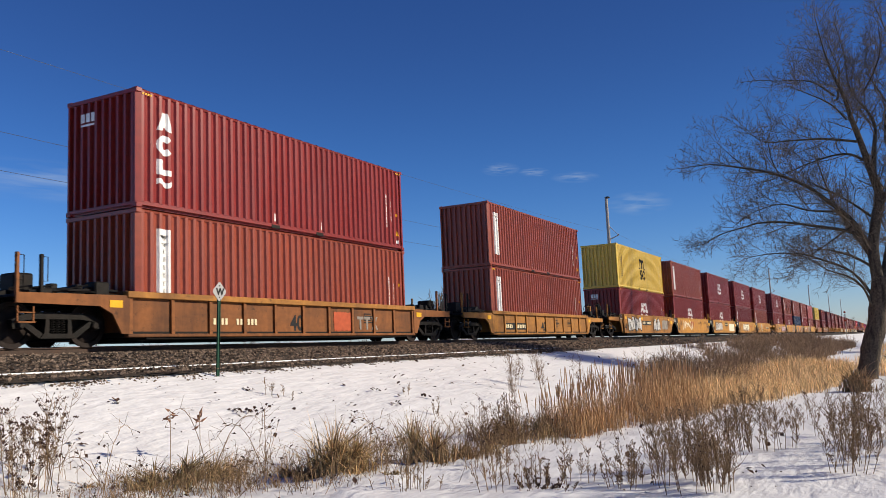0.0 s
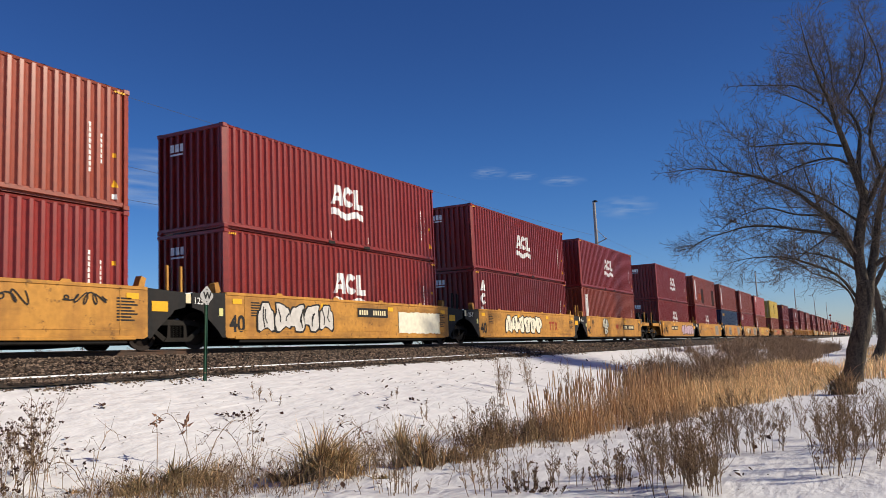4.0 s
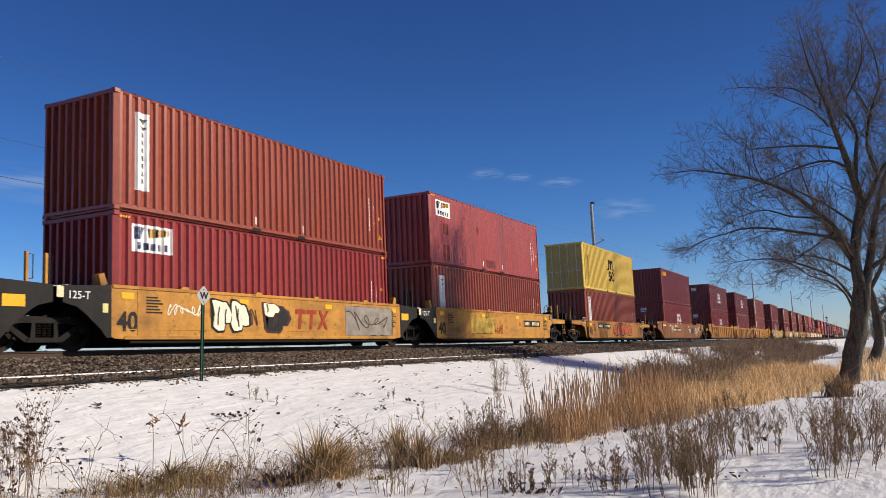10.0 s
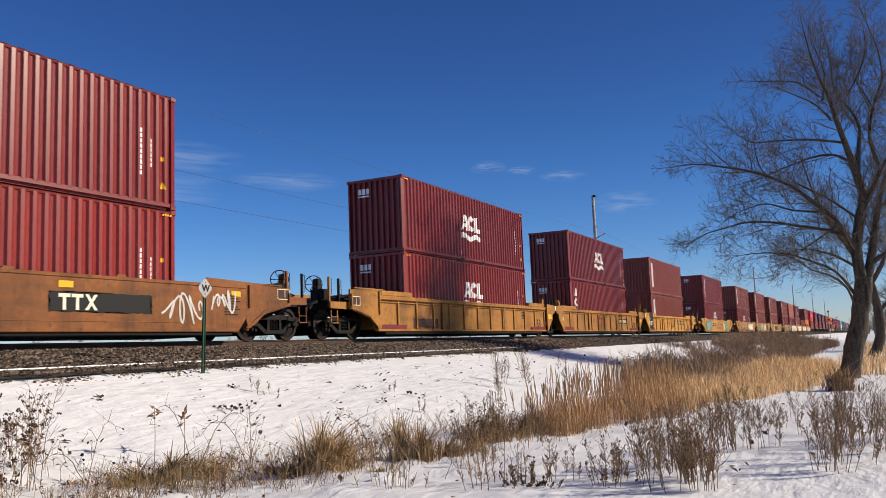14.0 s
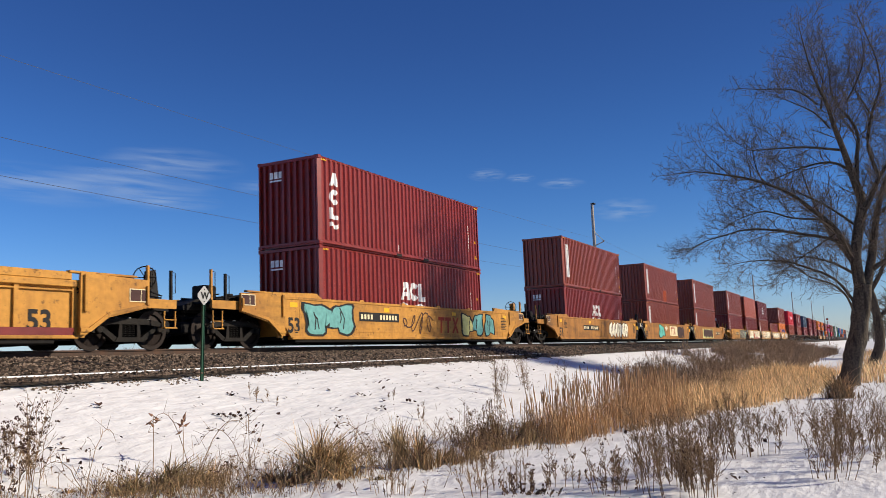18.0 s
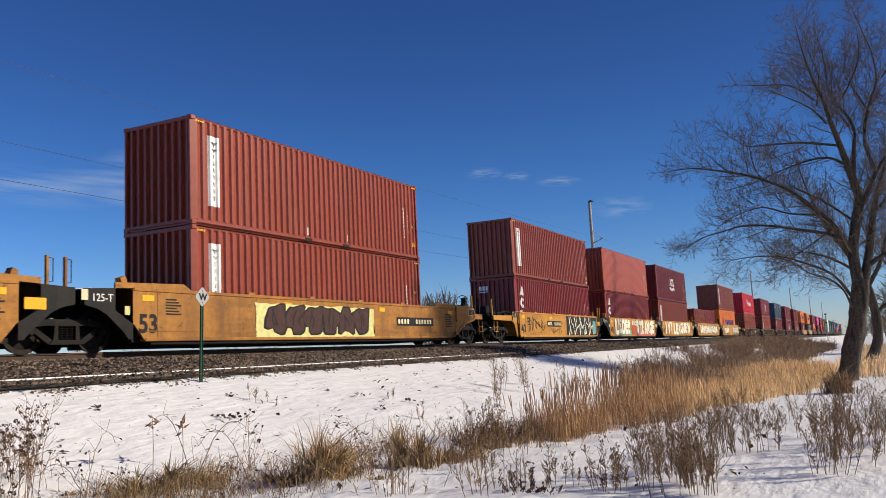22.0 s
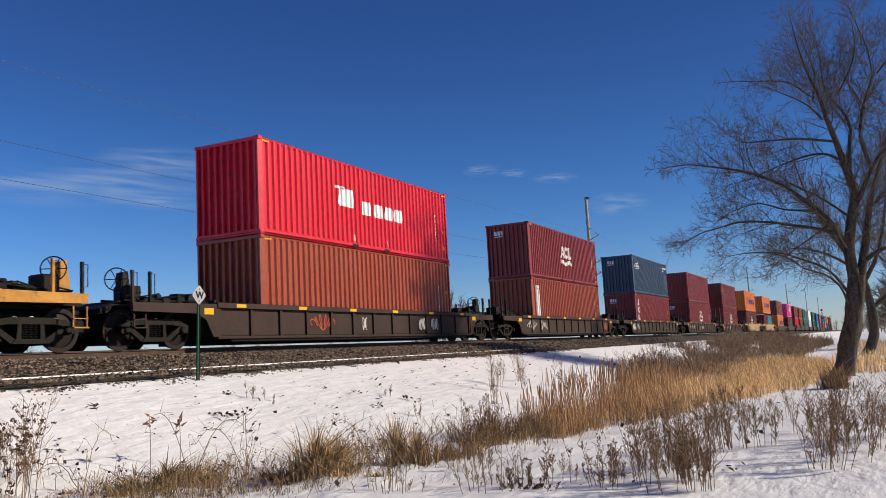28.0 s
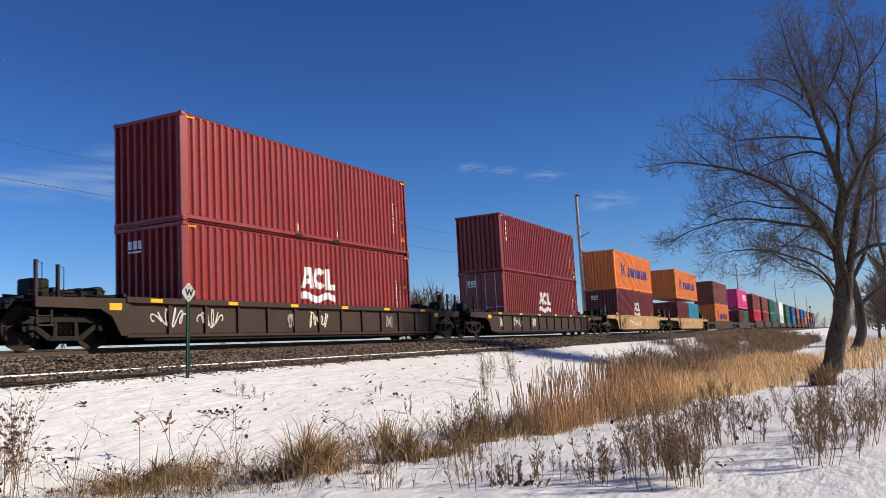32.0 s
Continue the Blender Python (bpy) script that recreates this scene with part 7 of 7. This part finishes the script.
for h in HEIGHTS:
    s = Shape()
    for a, b in zip(POLES, POLES[1:]):
        sag = 1.25 * ((b - a) / 135.4) ** 2
        s.tube([((a + (b - a) * k / 24) * 1.0421, 10, h + 0.25 - sag * 4 * (k / 24) * (1 - k / 24)) for k in range(25)], 0.009, 4, False)
    thing("power_line", "thin dark overhead wire strung between poles", "cable", data=raw(s, "power_line", WIRE), group="overhead wires")

# ---- thin clouds, far away ----
cloud_mat = bpy.data.materials.new("thin_cloud")
cloud_mat.use_nodes = True
cn, cl = cloud_mat.node_tree.nodes, cloud_mat.node_tree.links
cn.remove(cn["Principled BSDF"])
glow, clear, both = cn.new("ShaderNodeEmission"), cn.new("ShaderNodeBsdfTransparent"), cn.new("ShaderNodeMixShader")
glow.inputs["Color"].default_value, glow.inputs["Strength"].default_value = (0.66, 0.80, 1.0, 1), 0.62
where, wisps, edge, faint, times = cn.new("ShaderNodeTexCoord"), cn.new("ShaderNodeTexNoise"), cn.new("ShaderNodeTexGradient"), cn.new("ShaderNodeMapRange"), cn.new("ShaderNodeMath")
mapping = cn.new("ShaderNodeMapping")
mapping.inputs["Scale"].default_value = (1.2, 2.6, 1)
wisps.inputs["Scale"].default_value, wisps.inputs["Detail"].default_value, wisps.inputs["Distortion"].default_value = 1.1, 5, 0.4
edge.gradient_type = "SPHERICAL"
cl.new(where.outputs["Object"], edge.inputs["Vector"])
info = cn.new("ShaderNodeObjectInfo")
shift = cn.new("ShaderNodeVectorMath")
shift.operation = "MULTIPLY_ADD"
shift.inputs[1].default_value = (13, 7, 5)
cl.new(info.outputs["Random"], shift.inputs[0]), cl.new(where.outputs["Object"], shift.inputs[2])
cl.new(shift.outputs[0], mapping.inputs["Vector"]), cl.new(mapping.outputs[0], wisps.inputs["Vector"])
faint.inputs["From Min"].default_value, faint.inputs["From Max"].default_value, faint.inputs["To Max"].default_value = 0.36, 0.95, 0.75
cl.new(wisps.outputs["Fac"], faint.inputs["Value"])
times.operation = "MULTIPLY"
cl.new(faint.outputs[0], times.inputs[0]), cl.new(edge.outputs["Fac"], times.inputs[1])
cl.new(times.outputs[0], both.inputs[0]), cl.new(clear.outputs[0], both.inputs[1]), cl.new(glow.outputs[0], both.inputs[2])
cl.new(both.outputs[0], cn["Material Output"].inputs["Surface"])
for x, y, z, w, h in ((2687, 1157, 636, 75, 26), (2736, 1048, 618, 60, 18), (2791, 914, 591, 90, 22), (2869, 716, 484, 120, 45), (1732, 2359, 602, 380, 75), (2064, 2050, 687, 260, 60), (1967, 2159, 620, 330, 70), (2040, 2080, 560, 220, 40), (2300, 1750, 600, 200, 40)):
    me = raw(Shape().add([(-1, -1, 0), (1, -1, 0), (1, 1, 0), (-1, 1, 0)], [(0, 1, 2, 3)]), "cloud", cloud_mat)
    c = thing("cloud", "faint white wisp of high cloud in the blue sky", "cloud", look((x, y, z), (0, -15, 0)) @ Matrix.Diagonal((w, h, 1, 1)) @ Matrix.Rotation(0.02, 4, "Z"), group="thin clouds", kind="structure", data=me)
    c.visible_shadow = False

# ---- marks and sprayed paint on the cars ----
SIDE = -1.464
RIBBED = -1.296


def fitted(car, words, u0, u1, z, h, inks, label, y=SIDE):
    """Sprayed block letters between two places along the car, each a little crooked, h high."""
    r = random.Random(len(words) + int(u0 * 10))
    widths = [{"I": 0.8, " ": 0.25, "'": 0.3}.get(c, 1.0) for c in words]
    step, u = (u1 - u0) / sum(widths), u0
    for k, (c, w) in enumerate(zip(words, widths)):
        if c != " ":
            me = letters(c, 1.0, MARK[inks[1]], 0.11)
            xs, zs = [v.co.x for v in me.vertices], [v.co.z for v in me.vertices]
            kx, kz = w * step * (0.6 if c == "I" else 1.02) / (max(xs) - min(xs)), h * (0.35 if c == "'" else r.uniform(0.92, 1.0)) / (max(zs) - min(zs))
            m = Matrix.Translation((u - 6.096 - 0.06 * step, y - 0.003 - 0.001 * (k % 2), z + (0.65 * h if c == "'" else r.uniform(0, 0.05)))) @ Matrix.Rotation(radians(r.uniform(-6, 6)), 4, "Y") @ Matrix.Diagonal((kx, 1, kz, 1)) @ Matrix.Translation((-min(xs), 0, -min(zs)))
            base = part("graffiti_letter", me, None, car, label, m)
            part("graffiti_fill", letters(c, 1.0, MARK[inks[0]], 0.078), None, base, "", (-0.03, -0.005, 0.015))
        u += w * step


def blobs(i, u0, u1, z0, z1, inks, n, seed, label, y=SIDE):
    blob_piece(CARS[i], u0 - 6.096, u1 - 6.096, z0, z1, y, inks, n, seed, label)


def line(i, u, z, w, h, ink, seed, turns=7, thick=0.03, y=SIDE):
    scrawl(CARS[i], u - 6.096, z, y, w, h, ink, seed, turns, thick)


def cover(i, u0, u1, z0, z1, ink, label, seed=0, y=SIDE):
    smear(CARS[i], u0 - 6.096, u1 - 6.096, z0, z1, y, ink, label, seed)


def number(i, u, z, w=2.2, dark=True, y=SIDE):
    plate_mark(CARS[i], u - 6.096, z, y - 0.002, w, dark)


def owner(i, u, z, h, ink, slant=0.0, y=SIDE):
    block_logo(CARS[i], u - 6.096, z, y - 0.003, h, ink, slant)


number(1, 2.3, 0.46, 1.9, False, RIBBED)
owner(1, 8.9, 0.42, 0.42, "grey", 0, RIBBED)
cover(1, 7.6, 8.6, 0.36, 0.98, "coral", "orange-brown repainted panel", 3, RIBBED)
number(2, 1.1, 0.45, 2.5, True, RIBBED)
small_print(CARS[2], 1.2, 0.9, RIBBED, 5, 0.7, "black")
blobs(3, 0.6, 4.0, 0.38, 1.36, ("silver", "black"), 4, 31, "silver bulging sprayed letters with black rims")
number(3, 4.2, 0.80, 2.4)
blobs(3, 7.3, 9.2, 0.36, 1.30, ("silver", "black"), 2, 33, "silver bulging sprayed letters with black rims")
cover(3, 9.8, 11.6, 0.5, 1.2, "grey", "grey painted-over patch", 4)
line(4, 1.6, 0.5, 3.6, 0.8, "bone", 41, 5, 0.08)
owner(4, 4.7, 0.78, 0.42, "red", 0.1)
line(4, 7.8, 0.95, 1.6, 0.35, "black", 42, 6)
line(4, 10.2, 1.0, 1.2, 0.3, "black", 43, 5)
blobs(5, 1.0, 4.6, 0.42, 1.30, ("silver", "black"), 5, 51, "silver and black sprayed letters")
number(5, 6.0, 0.95, 1.9)
cover(5, 8.6, 11.8, 0.4, 1.2, "bone", "pale painted-over patch", 5)
blobs(6, 2.6, 7.2, 0.42, 1.30, ("bone", "black"), 6, 61, "bone-coloured sprayed letters")
owner(6, 8.3, 0.6, 0.45, "red", 0.1)
for u in (3.05, 3.6):
    blobs(7, u, u + 0.55, 0.72, 1.42, ("bone", "black"), 1, int(u * 9), "round cream sprayed shape")
blobs(7, 3.25, 3.95, 0.40, 0.78, ("bone", "black"), 1, 7, "round cream sprayed shape")
line(7, 5.9, 0.70, 0.55, 0.40, "red", 71, 3, 0.07)
number(7, 7.7, 0.72, 2.8)
part("unit_letter", letters("B", 0.30, MARK["red"], 0.01), None, CARS[7], "brown stencilled letter", (6.95 - 6.096, SIDE - 0.003, 0.75))
line(8, 0.7, 0.34, 1.1, 0.9, "black", 81, 6, 0.035)
number(8, 3.0, 0.80, 2.5)
part("unit_letter", letters("B", 0.28, MARK["red"], 0.01), None, CARS[8], "brown stencilled letter", (5.9 - 6.096, SIDE - 0.003, 0.82))
blobs(8, 7.2, 12.3, 0.36, 1.28, ("lilac", "black"), 5, 83, "large lilac sprayed letters with dark rims")
owner(9, 5.9, 0.52, 0.55, "red", 0.12)
cover(9, 8.8, 10.8, 0.34, 1.34, "grey", "grey painted-over patch", 9)
line(9, 1.3, 0.75, 2.6, 0.35, "grey", 91, 6, 0.03)
part("unit_letter", letters("C", 0.24, MARK["red"], 0.01), None, CARS[9], "brown stencilled letter", (3.6 - 6.096, SIDE - 0.003, 0.9))
cover(10, 2.5, 4.4, 0.34, 1.30, "grey", "grey painted-over patch", 10)
owner(10, 6.55, 0.55, 0.58, "red", 0.12)
cover(10, 9.2, 11.2, 0.34, 1.30, "grey", "grey painted-over patch", 11)
line(10, 2.0, 0.5, 2.6, 0.6, "charcoal", 101, 5, 0.04)
part("unit_letter", letters("D", 0.30, MARK["red"], 0.01), None, CARS[10], "brown stencilled letter", (4.05 - 6.096, SIDE - 0.006, 0.88))
blobs(11, 2.9, 4.3, 0.42, 1.32, ("bone", "black"), 2, 111, "white and black sprayed shapes")
line(11, 3.9, 0.6, 0.8, 0.5, "charcoal", 116, 4, 0.03)
blobs(11, 5.0, 6.0, 0.42, 1.30, ("black", "charcoal"), 1, 117, "black sprayed shape")
blobs(11, 4.95, 5.6, 0.85, 1.28, ("bone", "charcoal"), 1, 118, "white sprayed cap", SIDE - 0.006)
owner(11, 6.35, 0.55, 0.58, "red", 0.12)
cover(11, 9.0, 12.0, 0.34, 1.34, "grey", "grey painted-over patch", 113)
line(11, 9.3, 0.5, 2.4, 0.7, "charcoal", 115, 4, 0.035, SIDE - 0.004)
line(11, 1.4, 0.82, 1.2, 0.3, "bone", 114, 6, 0.03)
cover(12, 2.8, 5.4, 0.45, 1.2, "ochrepatch", "yellow faded patch", 12)
line(12, 5.3, 0.4, 1.0, 0.5, "red", 121, 4, 0.035)
number(12, 8.9, 0.82, 2.2)
part("unit_letter", letters("A", 0.30, MARK["red"], 0.01), None, CARS[12], "brown stencilled letter", (8.3 - 6.096, SIDE - 0.003, 0.85))
number(13, 1.5, 0.86, 2.7)
blobs(13, 5.0, 9.4, 0.40, 1.22, ("coral", "black"), 5, 131, "orange sprayed letters with black rims")
owner(13, 8.3, 0.52, 0.5, "red", 0.12)
line(14, 1.2, 0.75, 0.9, 0.7, "silver", 141, 5, 0.04)
number(14, 2.2, 0.80, 2.9)
cover(14, 8.4, 11.2, 0.66, 1.12, "black", "black painted panel", 14)
owner(14, 8.65, 0.72, 0.34, "bone", 0.0)
line(14, 11.6, 0.40, 1.3, 0.85, "silver", 143, 4, 0.05)
line(14, 13.2, 0.7, 0.8, 0.7, "silver", 144, 4, 0.05)
for k, (u, w) in enumerate(((-1.7, 0.8), (0.6, 0.5), (2.8, 0.4))):
    cover(14, u, u + w, 1.20, 1.36, "cream", "cream stencil panel", 140 + k)
cover(15, 0.4, 2.4, 0.40, 0.78, "charcoal", "dark stencil panel", 15, RIBBED)
number(16, 9.5, 0.80, 2.0, True, RIBBED)
owner(16, 4.6, 0.55, 0.6, "red", 0.0, RIBBED)
line(17, 4.9, 0.75, 0.7, 0.4, "red", 171, 3, 0.05, RIBBED)
part("end_panel_dark", Shape().box(-8.2, -6.95, -1.416, -1.385, 0.50, 1.72, 0.004), PAINT["black"], CARS[17], "black stencilled end panel")
part("capacity_mark", letters("125T", 0.42, MARK["white"], 0.006), None, CARS[17], "white stencilled capacity mark", (-8.12, -1.421, 0.74))
part("size_mark", letters("53  45", 0.17, MARK["white"]), None, CARS[17], "white stencilled length marks", (-8.05, -1.421, 1.2))
number(17, 9.2, 0.86, 2.0, True, RIBBED)
part("stencil", letters("NWG33G", 0.24, MARK["charcoal"], 0.004), None, CARS[17], "dark stencilled code", (6.2 - 6.096, RIBBED - 0.004, 0.62))
blobs(18, -1.2, 1.5, 0.34, 1.40, ("seafoam", "black"), 2, 181, "blue-green bulging sprayed shapes")
number(18, 1.8, 0.85, 2.6)
line(18, 4.6, 0.42, 2.4, 0.9, "charcoal", 183, 4, 0.04)
owner(18, 7.4, 0.5, 0.62, "red", 0.08)
for k, ink in enumerate(("lime", "seafoam", "seafoam")):
    blobs(18, 9.5 + k * 1.15, 10.5 + k * 1.15, 0.36, 1.36, (ink, "black"), 1, 184 + k, "rounded sprayed shape with a dark rim")
number(19, 2.3, 0.78, 3.0)
blobs(19, 7.7, 12.2, 0.34, 1.38, ("bone", "charcoal"), 6, 191, "pale green and cream sprayed letters")
blobs(20, 2.3, 4.3, 0.34, 1.46, ("mint", "black"), 1, 201, "large rounded mint-green sprayed shape")
cover(20, 6.4, 9.4, 0.50, 1.34, "cream", "cream painted panel", 20)
owner(20, 6.75, 0.62, 0.62, "red", 0.08)
blobs(20, 9.5, 12.2, 0.34, 1.34, ("charcoal", "black"), 4, 203, "dark brown bulging sprayed shapes")
line(20, 4.6, 0.9, 0.9, 0.5, "bone", 205, 6, 0.04)
cover(21, 2.1, 8.3, 0.30, 1.30, "lime", "pale green spray background", 21)
blobs(21, 2.6, 7.9, 0.38, 1.30, ("charcoal", "black"), 6, 211, "black bulging sprayed letters with pale edges", SIDE - 0.004)
number(21, 9.8, 0.72, 2.8)
line(22, 0.9, 0.5, 2.2, 0.8, "black", 221, 5, 0.04)
number(22, 3.6, 0.80, 2.2)
line(22, 4.2, 0.40, 1.6, 0.4, "charcoal", 222, 5, 0.03)
cover(22, 6.7, 12.4, 0.30, 1.44, "black", "black spray background", 22)
for k, (u, w) in enumerate(((7.0, 0.9), (7.9, 1.0), (8.9, 0.8), (9.7, 1.0), (10.6, 0.9))):
    rr = random.Random(300 + k)
    q = [(u - 6.096 + w * f + rr.uniform(-.1, .1), v) for f, v in ((0.1, 0.36), (0.45, 0.7 + rr.uniform(-.2, .2)), (0.2, 1.36))]
    p = [(u - 6.096 + w * f + rr.uniform(-.1, .1), v) for f, v in ((0.5, 1.34), (0.7, 0.85 + rr.uniform(-.2, .2)), (1.0, 0.95), (1.15, 0.4))]
    part("graffiti", flat(stroke(q, 0.09) + stroke(p, 0.06), MARK["bone"], "graffiti"), None, CARS[22], "angular white sprayed slashes on black", (0, SIDE - 0.009, 0))
    part("graffiti_fill", flat([[(u - 5.95 + w * 0.3, 0.40), (u - 5.8 + w * 0.3, 0.42), (u - 5.9 + w * 0.3, 0.72 + 0.1 * (k % 3))]], MARK[("bone", "coral", "seafoam")[k % 3]], "graffiti_fill"), None, CARS[22], "small sprayed triangle", (0, SIDE - 0.012, 0))
cover(22, 11.6, 12.2, 0.4, 1.2, "seafoam", "blue-green spray", 23, SIDE - 0.004)
cover(23, 0.9, 5.2, 0.32, 0.7, "seafoam", "blue-green sprayed shadow", 26)
cover(23, 6.6, 12.2, 0.32, 0.55, "pinkspray", "pink sprayed shadow", 27)
fitted(CARS[23], "LEDER", 1.0, 5.2, 0.33, 1.14, ("bone", "black"), "cream block graffiti letter with a black rim")
cover(23, 5.3, 6.6, 0.36, 1.2, "coral", "orange and pink sprayed patch", 24)
fitted(CARS[23], "KOC", 5.45, 6.5, 0.95, 0.38, ("bone", "black"), "small cream sprayed letter", SIDE - 0.006)
fitted(CARS[23], "STRANGE", 6.7, 12.2, 0.33, 1.12, ("bone", "black"), "cream block graffiti letter with a black rim")
fitted(CARS[24], "IVY LEAGUE'N", 0.85, 11.3, 0.33, 1.14, ("bone", "black"), "cream block graffiti letter with a black rim")
blobs(25, 1.0, 11.4, 0.38, 1.34, ("bone", "black"), 12, 251, "cream sprayed letters with black rims")
blobs(26, 0.9, 4.4, 0.40, 1.25, ("bone", "charcoal"), 4, 261, "pale sprayed letters")
blobs(26, 7.4, 12.2, 0.36, 1.30, ("silver", "black"), 5, 263, "silver rounded sprayed letters")
for i, spots in ((27, ((2.2, 1.2, "coral"), (9.1, 0.5, "silver"), (10.1, 0.6, "silver"), (5.1, 0.3, "silver"))), (28, ((-1.2, 1.3, "silver"), (0.7, 0.9, "silver"), (12.6, 0.5, "coral"))),
                 (29, ((-1.7, 0.7, "bone"), (-0.8, 0.9, "silver"), (9.5, 0.3, "silver"))), (30, ((-1.2, 1.2, "silver"), (0.4, 0.9, "silver"), (4.2, 0.4, "grey"), (5.3, 1.0, "bone"), (10.0, 0.5, "grey"))),
                 (31, ((-1.0, 0.5, "silver"), (0.6, 1.2, "silver"), (3.5, 0.5, "silver"))), (32, ((2.0, 4.0, "bone"),)), (33, ((2.0, 4.5, "grey"),))):
    for k, (u, w, ink) in enumerate(spots):
        if w > 0.8:
            line(i, u, 0.45, w, 0.55, ink, i * 7 + k, 5, 0.035, RIBBED if i < 32 else SIDE)
        else:
            blobs(i, u, u + w, 0.45, 0.95, (ink, "charcoal"), 2, i * 7 + k, "small sprayed tag", RIBBED if i < 32 else SIDE)



# ---- movement ----
def travel(t):
    """How far the train has come since the start, in metres along the track."""
    return np.interp(t, [r[0] for r in RUN], [r[1] for r in RUN])


RUN = [(0, -0.08), (1, -16.72), (2, -33.42), (3, -50.19), (6, -100.52), (7, -117.32), (8, -134.13), (9, -151.6), (10, -167.88), (11, -184.78), (12, -201.66), (13, -218.45),
       (14, -235.34), (17, -286.26), (18, -303.17), (19, -320.14), (20, -337.2), (21, -354.2), (22, -371.29), (23, -388.97), (24, -405.52), (25, -422.57), (28, -474.28),
       (29, -490.76), (30, -508.47), (31, -525.11), (32, -542.23)]


def motions():
    for ob, home in MOVING:
        walk(ob, [(t, pose(home.x + s, home.y, home.z)) for t, s in RUN])
    starts = {car: home.x for car, home in MOVING}
    for wheel, car, x in KEYED_WHEELS:
        home, rows, last = wheel.matrix_basis.translation.copy(), [], None
        for k in range(0, 32 * FPS + 1):
            t = k / FPS
            at = starts[car] + x + travel(t)
            if 5.0 < at < 42.0:
                rows.append((t, pose(*home, 0, math.degrees(travel(t) / WHEEL_R) % 360, 0)))
        if len(rows) > 2:
            if rows[0][0] > 0:
                rows.insert(0, (0.0, rows[0][1]))
            if rows[-1][0] < 32:
                rows.append((32.0, rows[-1][1]))
            walk(wheel, rows)


# fine growth and small marks that cannot be picked apart
for ob in bpy.data.objects:
    if ob.name.split(".")[0] in ("stalk", "seed_head", "tuft", "olive_tuft", "dark_tuft", "crown", "thicket", "thicket_grass", "leaves", "cane", "pods", "lettering", "warning", "hazard_stripes", "small_print", "sprigs", "reeds", "stalks", "spikes", "snow_crust"):
        ob["kind"] = "stuff"

motions()
